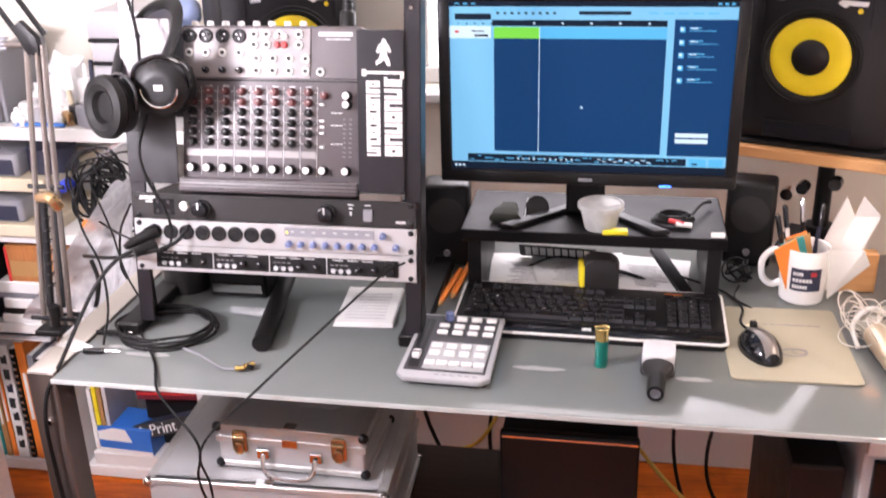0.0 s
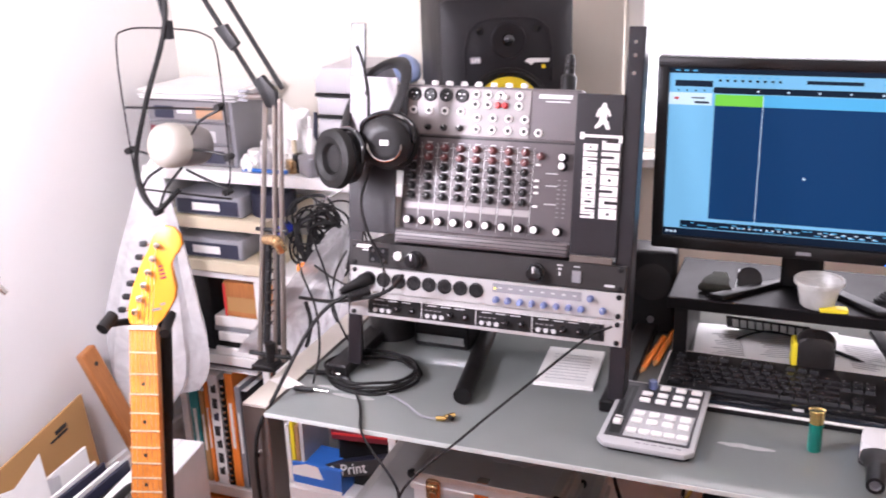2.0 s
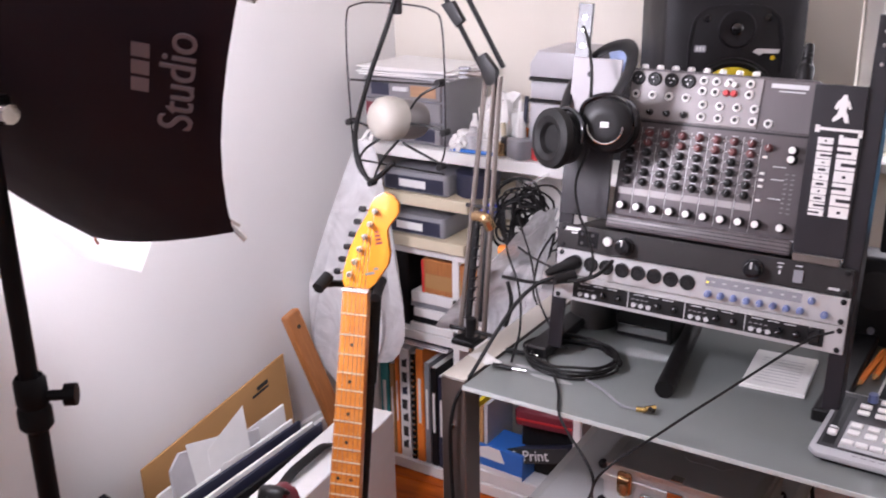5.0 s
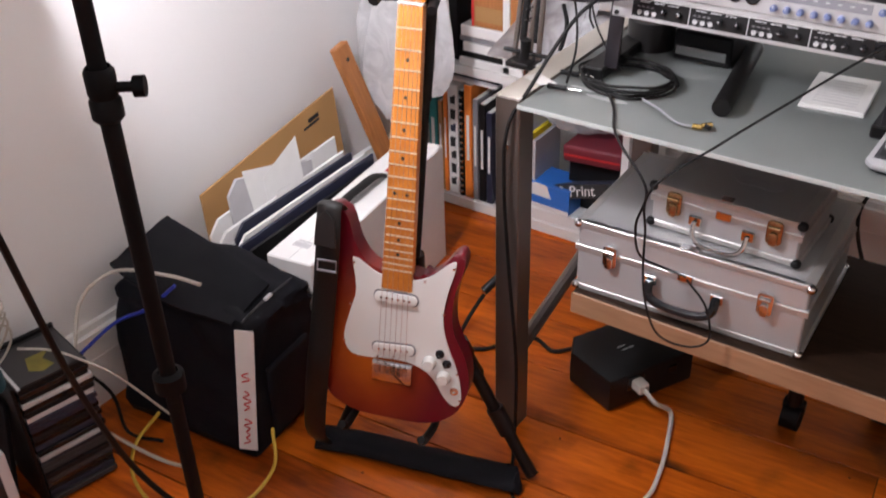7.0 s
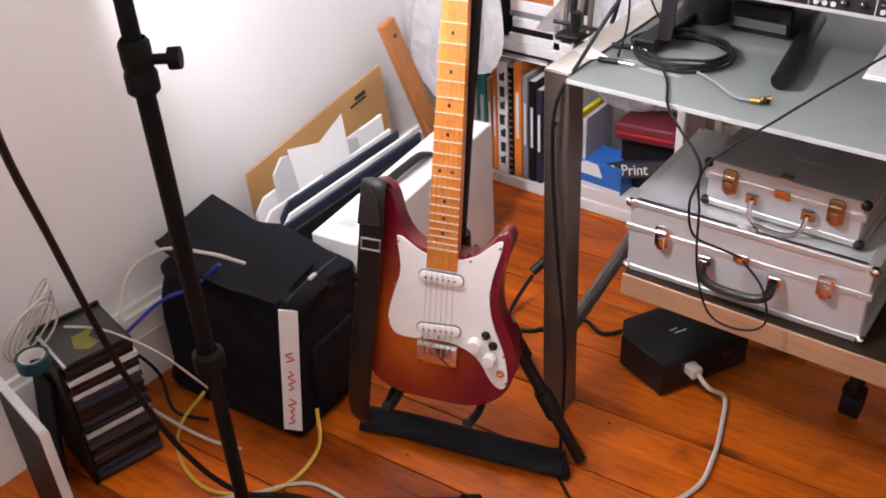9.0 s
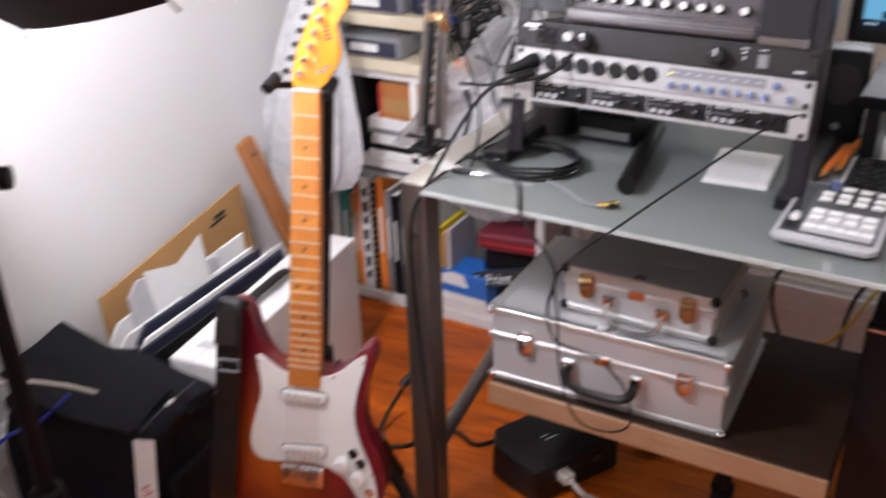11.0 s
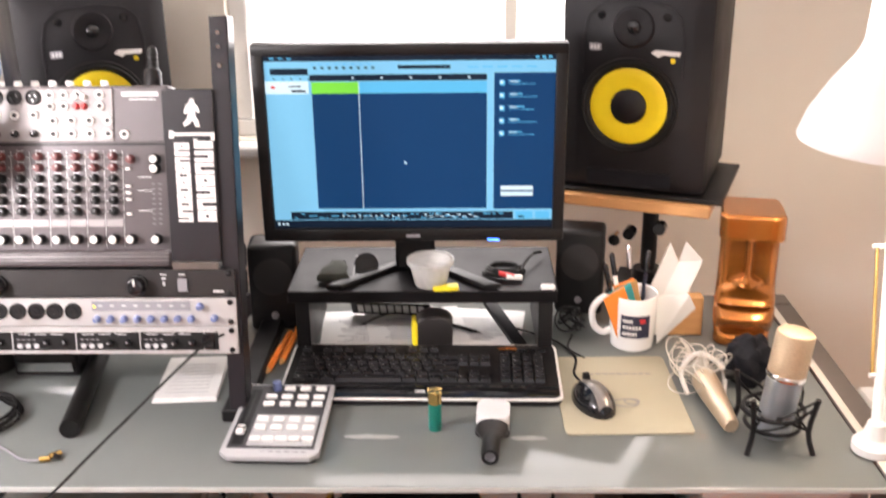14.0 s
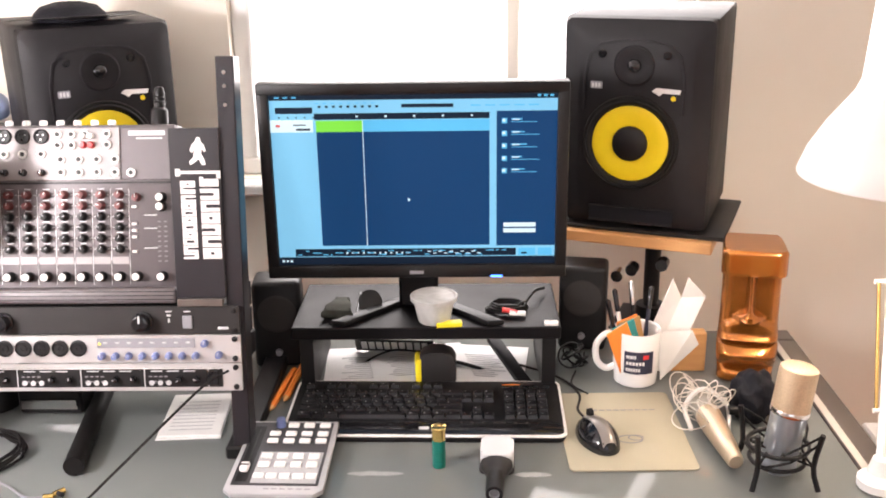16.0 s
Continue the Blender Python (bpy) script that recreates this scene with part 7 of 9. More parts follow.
flight_case("aluminium_case", "large aluminium equipment case lying on the cart", 0.426, 0.315, 0.150, pose(-0.522, 1.402, 0.3455, 0, 0, 1.5), CHROME, BLACK_GLOSS)
flight_case("small_aluminium_case", "small aluminium case with brass latches on the larger case", 0.266, 0.178, 0.086, pose(-0.402, 1.452, 0.5006, 0, 0, -1.0), BRONZE, CHROME, 0.66)

PBM = pose(-0.478, 1.608, 0.0, 0, 0, 62)
b = thing("power_box", "black power supply box on the floor with a white plug", "power supply", PBM)
part("body", slab([(-0.12, -0.085), (0.10, -0.085), (0.135, -0.04), (0.135, 0.085), (-0.10, 0.085), (-0.135, 0.04)], 0.004, 0.088, 0.008, 2), BLACK, b)
part("rubber_foot", box(-0.09, 0.09, -0.05, 0.05, 0.0, 0.004), RUBBER, b)
part("plug", box(-0.066, -0.040, -0.118, -0.086, 0.050, 0.074, 0.005, 2), WHITE_CABLE, b, "grey-white plug")
part("socket", box(-0.075, -0.030, -0.0875, -0.0845, 0.044, 0.080, 0.002), BLACK_GLOSS, b)
part("switch", box(0.03, 0.055, -0.089, -0.0845, 0.050, 0.070, 0.002), BLACK_GLOSS, b)
bars([(-0.05, 0.0, 0.03, 0.003), (-0.06, 0.012, 0.02, 0.003)], LIGHT_GREY, "print", b, Matrix.Translation((0.03, -0.01, 0.0885)))
single("power_cable", tube([PBM @ Vector((-0.053, -0.117, 0.062)), PBM @ Vector((-0.050, -0.150, 0.050)), (-0.345, 1.525, 0.012), (-0.318, 1.45, 0.008), (-0.295, 1.36, 0.008), (-0.291, 1.263, 0.008), (-0.36, 1.12, 0.008), (-0.45, 1.02, 0.008)], 0.0048, 8), WHITE_CABLE, "thick off-white power cable on the floor", "cable")
pc = thing("computer_tower", "dark computer tower under the desk", "computer", pose(0.085, 1.60, 0.0))
part("case", box(0.0, 0.245, 0.0, 0.33, 0.012, 0.525, 0.006, 2), BLACK, pc)
part("front_panel", box(-0.003, 0.248, -0.018, -0.0005, 0.016, 0.528, 0.006, 3), BLACK, pc)
part("chrome_strip", box(0.0, 0.245, -0.0195, -0.0181, 0.516, 0.520), CHROME, pc)
for x in (0.03, 0.215):
    part("foot", box(x - 0.02, x + 0.02, 0.02, 0.31, 0.0, 0.012), RUBBER, pc)
cb = thing("drawer_unit", "grey drawer unit with a black front under the desk", "cabinet", pose(0.662, 1.41, 0.0))
part("carcass", box(0.0, 0.222, 0.012, 0.45, 0.0, 0.70, 0.003), LIGHT_GREY, cb)
for k in range(3):
    dr = part("drawer", box(0.014, 0.208, 0.0, 0.0115, 0.03 + 0.205 * k, 0.225 + 0.205 * k, 0.002), BLACK, cb)
    part("handle", box(0.13, 0.16, -0.006, -0.0002, 0.175 + 0.205 * k, 0.183 + 0.205 * k, 0.001), CHROME, dr)
part("top_strip", box(0.0, 0.222, -0.004, 0.0115, 0.648, 0.70, 0.002), WHITE_PLASTIC, cb)
single("black_box", box(0.56, 0.645, 1.44, 1.80, 0.0, 0.60, 0.004), BLACK, "tall black box beside the drawer unit", "box")
pr = thing("side_table", "white low side table beside the desk", "table", pose(0.975, 1.20, 0.0))
part("top", box(0.0, 0.42, 0.0, 0.45, 0.690, 0.715, 0.004), WHITE_PLASTIC, pr)
for x, y in ((0.02, 0.02), (0.40, 0.02), (0.02, 0.43), (0.40, 0.43)):
    part("leg", box(x - 0.015, x + 0.015, y - 0.015, y + 0.015, 0.0, 0.690, 0.002), GREY_PLASTIC, pr)
single("paper_stack", box(1.0, 1.21, 1.22, 1.50, 0.7155, 0.735, 0.001), PAPER, "stack of white paper on the side table", "paper")

# ---- cables below the desk ----
random.seed(31)
cg = "cables below the desk"
for k in range(7):
    x = -0.02 + 0.12 * k + random.uniform(-0.03, 0.03)
    single("hanging_cable", tube([(x, 1.94, 0.72), (x + 0.03, 1.97, 0.55), (x - 0.03 + random.uniform(-0.08, 0.08), 1.98, 0.35), (x + random.uniform(-0.1, 0.1), 1.96, 0.15), (x + 0.08, 1.92, 0.006)], 0.0045, 6), RUBBER, "black cable hanging behind the desk", "cable", group=cg)
single("yellow_cable", tube([(0.27, 1.85, 0.45), (0.36, 1.80, 0.34), (0.46, 1.76, 0.26), (0.55, 1.75, 0.25), (0.64, 1.78, 0.36), (0.66, 1.82, 0.52)], 0.004, 6), YELLOW_CABLE, "yellow network cable sagging under the desk", "cable", group=cg)
single("yellow_cable", tube([(-0.10, 1.90, 0.25), (0.0, 1.88, 0.30), (0.07, 1.92, 0.42)], 0.004, 6), YELLOW_CABLE, "yellow network cable behind the cart", "cable", group=cg)
single("trailing_cable", tube([(-0.05, 1.452, 0.912), (-0.085, 1.432, 0.896), (-0.165, 1.355, 0.835), (-0.24, 1.285, 0.775), (-0.311, 1.21, 0.712), (-0.338, 1.27, 0.593), (-0.347, 1.31, 0.456), (-0.328, 1.34, 0.353), (-0.271, 1.345, 0.341), (-0.235, 1.35, 0.368), (-0.251, 1.36, 0.426), (-0.296, 1.375, 0.459)], 0.0021, 8), RUBBER, "thin black lead from the rack hanging over the desk edge", "cable")
single("trailing_cable", tube([(-0.555, 1.50, 0.7545), (-0.500, 1.43, 0.7545), (-0.450, 1.36, 0.7545), (-0.415, 1.290, 0.7545), (-0.385, 1.262, 0.740), (-0.322, 1.218, 0.705), (-0.352, 1.262, 0.610), (-0.362, 1.315, 0.520), (-0.335, 1.365, 0.475), (-0.298, 1.377, 0.462)], 0.0022, 8), RUBBER, "black lead from the coil hanging over the desk edge", "cable")
single("trailing_cable", tube([(-0.495, 1.450, 0.918), (-0.53, 1.43, 0.90), (-0.56, 1.40, 0.86), (-0.595, 1.34, 0.77), (-0.618, 1.300, 0.70), (-0.622, 1.297, 0.58), (-0.605, 1.29, 0.40), (-0.575, 1.27, 0.20), (-0.55, 1.22, 0.03), (-0.52, 1.16, 0.006), (-0.44, 1.10, 0.006)], 0.0034, 8), RUBBER, "black microphone cable falling from the rack to the floor", "cable")
single("trailing_cable", tube([(-0.66, 1.55, 1.0), (-0.635, 1.52, 0.92), (-0.60, 1.50, 0.86), (-0.575, 1.46, 0.80), (-0.565, 1.41, 0.755)], 0.0022, 8), RUBBER, "thin black lead beside the arm", "cable")
single("trailing_cable", tube([(-0.39, 1.425, 0.97), (-0.423, 1.435, 0.936), (-0.475, 1.45, 0.911), (-0.571, 1.5, 0.874), (-0.665, 1.56, 0.847)], 0.0034, 8), RUBBER, "black cable looping from the sockets to the arm", "cable")
single("trailing_cable", tube([(-0.71, 1.7, 0.922), (-0.639, 1.62, 0.874), (-0.589, 1.56, 0.815), (-0.523, 1.5, 0.778), (-0.492, 1.48, 0.771)], 0.0019, 8), RUBBER, "thin black lead falling to the coil", "cable")
single("trailing_cable", tube([(-0.707, 1.7, 0.857), (-0.63, 1.62, 0.871), (-0.531, 1.5, 0.908)], 0.0022, 8), RUBBER, "short black lead between shelf and rack", "cable")
single("trailing_cable", tube([(-0.581, 1.6, 0.935), (-0.605, 1.61, 0.9), (-0.623, 1.62, 0.865), (-0.631, 1.62, 0.805), (-0.612, 1.6, 0.786)], 0.0022, 8), RUBBER, "thin black lead behind the rack", "cable")
single("trailing_cable", tube([(-0.677, 1.6, 0.82), (-0.658, 1.58, 0.793), (-0.659, 1.57, 0.761), (-0.661, 1.56, 0.744)], 0.0042, 8), RUBBER, "thick black cable end by the rail", "cable")
xp = thing("socket_plug", "black cable plug in the first socket of the interface", "plug", RACK)
part("barrel", lathe([(0.0125, 0.0), (0.0125, 0.014), (0.0105, 0.018), (0.0085, 0.045), (0.0050, 0.058), (0, 0.058)], 18), BLACK, xp, "", rack_at(-0.205, 0.0032, 0.181) @ Matrix.Rotation(radians(-38), 4, "Y") @ Matrix.Rotation(radians(20), 4, "X"))
jp = thing("jack_lead", "black guitar lead with a straight plug on the floor", "cable", pose(0, 0, 0))
part("lead", tube([(-0.86, 1.60, 0.08), (-0.875, 1.55, 0.03), (-0.86, 1.49, 0.006), (-0.80, 1.50, 0.006), (-0.76, 1.56, 0.006), (-0.72, 1.60, 0.006), (-0.66, 1.58, 0.006), (-0.62, 1.62, 0.006), (-0.57, 1.66, 0.006)], 0.005, 8), RUBBER, jp)
part("plug", rod((-0.865, 1.605, 0.083), (-0.845, 1.65, 0.11), 0.011), BLACK, jp)
part("plug_tip", rod((-0.845, 1.65, 0.11), (-0.835, 1.672, 0.123), 0.004), CHROME, jp)

# ---- bookcase in the corner ----
bc = thing("bookcase", "white bookcase crowded with boxes, books and gadgets", "bookcase", pose(0, 0, 0))
BX0, BX1, BY0, BY1 = -1.345, -0.705, 2.03, 2.272
for x0, x1, z1 in ((BX0, BX0 + 0.02, 0.915), (-1.075, -1.055, 0.66), (BX1 - 0.02, BX1, 0.915)):
    part("side_panel", box(x0, x1, BY0, BY1, 0.0, z1, 0.001), WHITE_GLOSS, bc)
for z0, z1, x0, x1 in ((0.915, 0.945, BX0 - 0.015, BX1 + 0.10),):
    part("top", box(x0, x1, BY0 - 0.012, BY1, z0, z1, 0.002), WHITE_GLOSS, bc)
for z0, z1 in ((0.005, 0.035), (0.415, 0.440), (0.660, 0.685)):
    part("shelf", box(BX0 + 0.0205, BX1 - 0.0205, BY0 - 0.006, BY1 - 0.01, z0, z1, 0.001), WHITE_GLOSS, bc)
part("back", box(BX0 + 0.021, BX1 - 0.021, BY1 - 0.009, BY1 - 0.002, 0.036, 0.914), WHITE_PLASTIC, bc)

# books standing in the lower compartment
random.seed(17)
x = -1.322
specs = [(TEAL, 0.030, 0.30, 0), (CARD, 0.016, 0.28, 0), (ORANGE, 0.014, 0.31, 0), (PAPER, 0.034, 0.335, 1), (BLACK, 0.016, 0.325, 2), (ORANGE, 0.026, 0.345, 0), (GREY_PLASTIC, 0.018, 0.31, 0), (BLACK, 0.022, 0.30, 0), (NAVY, 0.02, 0.28, 0)]
for mat, w, hgt, kind in specs:
    bo = thing("book", "upright %s in the bookcase" % ("white binder with a printed spine" if kind == 1 else "spiral-bound book" if kind == 2 else "book with a coloured spine"), "book", pose(x + w / 2, 2.035, 0.0355), group="books in the bookcase")
    part("cover", box(-w / 2 + 0.0008, w / 2 - 0.0008, 0.0, 0.19, 0.0, hgt, 0.0015), mat, bo)
    part("pages", box(-w / 2 + 0.003, w / 2 - 0.003, 0.004, 0.186, hgt - 0.004, hgt + 0.0006), PAPER, bo)
    if kind == 1:
        for k in range(7):
            bars([(random.uniform(-0.002, 0.002), 0.0, 0.016, 0.020 + 0.01 * (k % 2)), (0.006, 0.012, 0.008, 0.006)], INK if k != 4 else NAVY, "print", bo, Matrix.Translation((0, -0.0002, 0.04 + 0.042 * k)) @ UP)
    elif kind == 2:
        for k in range(16):
            part("spiral", rod((-0.006, -0.001, 0.015 + 0.0195 * k), (0.006, -0.003, 0.015 + 0.0195 * k), 0.003, seg=6), CHROME, bo)
    else:
        bars([(0, 0, w * 0.35, hgt * 0.4)], PAPER if mat is not PAPER else INK, "print", bo, Matrix.Translation((0, -0.0002, hgt * 0.55)) @ UP)
    x += w + 0.002
for k in range(5):
    single("magazine", box(-1.29, -1.10, 2.04 + 0.004 * k, 2.20, 0.386 + 0.0055 * k, 0.3905 + 0.0055 * k, 0.0005), (PAPER, PAPER_GREY, NAVY, CARD, PAPER)[k], "thin magazine lying across the books", "magazine", group="magazines on the books")
# right compartment
single("white_tray", box(-1.035, -0.745, 2.03, 2.20, 0.0355, 0.075, 0.004), WHITE_PLASTIC, "shallow white tray in the bookcase", "tray")
t = thing("blue_box", "blue and white printed carton in the bookcase", "box", pose(-0.94, 2.032, 0.0755, 0, 0, -3))
part("carton", box(-0.075, 0.075, 0.0, 0.10, 0.0, 0.075, 0.001), BLUE, t)
part("white_panel", slab([(-0.074, 0.036), (0.02, 0.036), (0.005, 0.072), (-0.030, 0.0745), (-0.074, 0.060)], 0, 0.0006), PAPER, t, "", UP)
part("white_base", box(-0.0745, 0.0745, -0.0008, 0.0, 0.0, 0.012), PAPER, t)
t = thing("black_manual", "large black manual with white lettering lying in the bookcase", "book", pose(-0.875, 2.045, 0.165, -14, -17, 0))
part("cover", box(-0.085, 0.135, 0.0, 0.14, -0.040, 0.0, 0.002), NAVY, t)
part("spine_face", box(-0.085, 0.135, -0.002, -0.0003, -0.039, -0.001), INK, t)
lettering("lettering", "& Print", 0.040, WHITE_PLASTIC, t, Matrix.Translation((0.02, -0.0026, -0.020)) @ UP)
t = thing("maroon_wallet", "maroon folder on a pile in the bookcase", "folder", pose(-0.815, 2.05, 0.232, 0, -4, 0))
part("folder", box(-0.085, 0.085, 0.0, 0.15, 0.0, 0.048, 0.008, 3), DARK_RED, t)
part("strip", box(-0.080, 0.080, -0.001, 0.003, 0.018, 0.024), RED, t)
single("support_box", box(-0.90, -0.74, 2.09, 2.24, 0.0755, 0.226, 0.002), BLACK, "dark carton at the back of the bookcase", "box")
own = bmesh.new()
bmesh.ops.create_uvsphere(own, u_segments=28, v_segments=18, radius=1)
random.seed(4)
for v in own.verts:
    n1 = noise.noise(v.co * 2.6) * 0.35 + noise.noise(v.co * 6) * 0.15
    v.co = Vector((v.co.x * 0.135, v.co.y * 0.07, v.co.z * 0.065)) * (1 + n1)
    v.co.z = max(-0.045, v.co.z)
single("polythene_bag", own, BAG_CLEAR, "crumpled clear polythene bag in the bookcase", "bag", pose(-0.885, 2.13, 0.345))
for k in range(4):
    single("slim_case", box(-1.03 + 0.014 * k, -1.019 + 0.014 * k, 2.04, 2.18, 0.0755, 0.255 + 0.012 * (k % 2), 0.001), (PAPER, YELLOW_TAG, CARD, PAPER_GREY)[k], "slim case standing in the bookcase", "case", group="slim cases")
# middle compartment
for k, (h0, mat) in enumerate(((0.022, PAPER), (0.018, BLACK), (0.026, PAPER), (0.016, GREY_PLASTIC), (0.03, PAPER))):
    z = 0.4405 + sum((0.022, 0.018, 0.026, 0.016, 0.03)[:k])
    single("flat_box", box(-1.21 + 0.006 * (k % 3), -0.96 - 0.004 * k, 2.03 + 0.004 * (k % 2), 2.20, z + 0.0003, z + h0 - 0.0003, 0.002), mat, "flat box in a stack on the shelf", "box", group="stack of flat boxes")
t = thing("wooden_box", "small brown box with an orange print on the stack", "box", pose(-1.17, 2.035, 0.5525))
part("box", box(0.0, 0.165, 0.0, 0.12, 0.0, 0.095, 0.002), BROWN_WOOD, t)
part("label", box(0.01, 0.12, -0.001, 0.0, 0.015, 0.055), CARD, t)
part("red_edge", box(-0.001, 0.006, -0.0012, 0.0, 0.0, 0.09), RED, t)
single("black_box", box(-1.318, -1.225, 2.05, 2.24, 0.4405, 0.655, 0.003), BLACK, "black box in the bookcase", "box")
single("white_carton", box(-0.94, -0.76, 2.05, 2.22, 0.4405, 0.62, 0.003), PAPER_GREY, "pale carton in the bookcase", "box")
# grey network boxes on cream boards
for z, bx in ((0.6855, 0.0), (0.798, 0.012)):
    single("cream_board", box(-1.318 + bx, -1.02 + bx, 2.00, 2.25, z, z + 0.030, 0.002), BEIGE_PLASTIC, "cream board stacked in the bookcase", "board", group="cream boards")
    t = thing("network_box", "grey plastic network box with a pale label", "router", pose(-1.285 + bx, 2.012, z + 0.0305))
    part("case", slab(rounded(0.20, 0.18, 0.012, 4, 0.10, 0.09), 0.0, 0.055, 0.008, 2), GREY_PLASTIC, t)
    part("label", box(0.055, 0.135, -0.0008, 0.0, 0.014, 0.034), WHITE_PLASTIC, t)
    part("front_band", box(0.012, 0.188, -0.0005, 0.002, 0.006, 0.042), NAVY, t)
single("round_tin", lathe([(0, 0), (0.055, 0), (0.056, 0.005), (0.056, 0.058), (0.05, 0.062), (0, 0.062)], 28), NAVY, "round dark blue tin on the cream board", "tin", pose(-1.03, 2.09, 0.8285))
# bundle of black cable hung at the end of the bookcase
random.seed(40)
cbn = thing("cable_bundle", "big bundle of black cable hanging at the bookcase end", "cable", pose(-0.800, 1.905, 0.855))
for k in range(24):
    r = random.uniform(0.035, 0.078)
    ox, oz, oy = random.uniform(-0.035, 0.035), random.uniform(-0.035, 0.03), random.uniform(-0.045, 0.04)
    part("loop", tube([(ox + r * math.cos(a) * 0.85, oy + 0.012 * math.sin(3 * a + k), oz + r * math.sin(a)) for a in [q * math.pi / 7 for q in range(15)]], random.uniform(0.0018, 0.0036), 6, smooth=3), RUBBER, cbn)
part("hook", rod((0, -0.02, 0.068), (0, 0.125, 0.068), 0.004), CHROME, cbn)
part("orange_plug", rod((-0.05, -0.02, -0.085), (-0.005, -0.03, -0.075), 0.013), ORANGE, cbn, "orange connector")
part("blue_tie", rod((-0.10, -0.01, -0.005), (-0.075, -0.01, 0.01), 0.013), BLUE_CABLE, cbn, "blue tie")
# crumpled bag by the rail
own = bmesh.new()
bmesh.ops.create_grid(own, x_segments=16, y_segments=20, size=1)
for v in own.verts:
    x, y = v.co.x, v.co.y
    v.co = Vector((0.085 * x * (0.75 - 0.45 * y), 0.05 * math.cos(2.2 * x) + 0.03 * noise.noise(Vector((x * 2, y * 2, 0))), 0.17 * y + 0.02 * noise.noise(Vector((x * 3, y * 3, 5)))))
bmesh.ops.solidify(own, geom=own.faces[:], thickness=0.002)
single("polythene_bag", own, BAG_CLEAR, "clear polythene bag slumped beside the desk rail", "bag", pose(-0.735, 1.73, 0.765, 0, 26, 12))
# on top of the bookcase
T = 0.9455
t = thing("drawer_tower", "small grey plastic drawer unit with papers on top", "drawers", pose(-1.345, 2.04, T))
part("carcass", box(0.0, 0.245, 0.012, 0.22, 0.0, 0.165, 0.003), GREY_PLASTIC, t)
for k in range(3):
    d = part("drawer", box(0.008, 0.237, 0.0, 0.0115, 0.006 + 0.054 * k, 0.055 + 0.054 * k, 0.002), MID_GREY, t)
    part("handle", box(0.10, 0.145, -0.008, -0.0003, 0.026 + 0.054 * k, 0.036 + 0.054 * k, 0.001), LIGHT_GREY, d)
part("red_note", box(0.012, 0.05, -0.001, 0.0, 0.068, 0.10), DARK_RED, t)
# flat coloured panels standing for contents seen through the drawer fronts
for k, (x0, x1, z0, z1, mat) in enumerate(((0.150, 0.225, 0.122, 0.150, CART_WOOD), (0.06, 0.10, 0.066, 0.098, NAVY), (0.155, 0.20, 0.064, 0.092, PAPER_GREY), (0.02, 0.09, 0.012, 0.040, PAPER_GREY), (0.16, 0.22, 0.012, 0.044, NAVY), (0.03, 0.085, 0.120, 0.150, NAVY))):
    part("drawer_card", box(x0, x1, -0.0012, -0.0002, z0, z1, 0.0003), mat, t)
random.seed(9)
for k in range(6):
    single("loose_paper", slab([(-0.13, -0.10), (0.14, -0.095), (0.13, 0.09), (-0.12, 0.10)], 0, 0.0035), PAPER if k % 3 else PAPER_GREY, "loose papers piled on the drawer unit", "paper", pose(-1.215 + random.uniform(-0.015, 0.015), 2.14, T + 0.1655 + 0.004 * k, 0, 0, random.uniform(-9, 9)), group="papers on the drawers")
t = thing("storage_caddy", "tall pale grey translucent storage caddy with dark bands", "caddy", pose(-0.870, 2.05, T))
part("bin", box(0.0, 0.135, 0.0, 0.17, 0.0, 0.135, 0.010, 3), CADDY, t)
part("dark_band", box(-0.001, 0.136, -0.001, 0.171, 0.1355, 0.142, 0.002), BLACK, t)
part("upper_bin", box(0.002, 0.133, 0.002, 0.168, 0.1425, 0.185, 0.006, 2), CADDY, t)
part("dark_band", box(-0.001, 0.136, -0.001, 0.171, 0.1855, 0.193, 0.002), BLACK, t)
part("lid", slab([(0.0, 0.0), (0.135, 0.0), (0.135, 0.06), (0.02, 0.06), (0.0, 0.03)], -0.17, 0.0, 0.006, 2), CADDY, t, "domed grey lid", Matrix.Translation((0, 0.0, 0.1935)) @ UP)
cl = "clutter on the bookcase"
random.seed(12)
for k in range(12):
    x, y = -1.06 + 0.019 * k, 2.045 + random.uniform(0, 0.08)
    mat = (WHITE_PLASTIC, BLACK, PAPER, BEIGE_PLASTIC, PAPER, WHITE_PLASTIC, BRONZE, BLACK_GLOSS, PAPER, GREY_PLASTIC, WHITE_PLASTIC, RED)[k]
    h0 = random.uniform(0.012, 0.06)
    bm = slab(rounded(random.uniform(0.03, 0.05), random.uniform(0.03, 0.06), 0.010, 3), 0, h0, 0.004, 2)
    single("trinket", bm, mat, "small loose trinket on the bookcase top", "trinket", pose(x, y, T + 0.0, 0, 0, random.uniform(0, 90)), group=cl)
random.seed(62)
SMALL = (WHITE_PLASTIC, PAPER, BEIGE_PLASTIC, PAPER, BROWN_WOOD, WHITE_PLASTIC, GREY_PLASTIC, BLACK, PAPER, PAPER_GREY, CERAMIC, ORANGE)
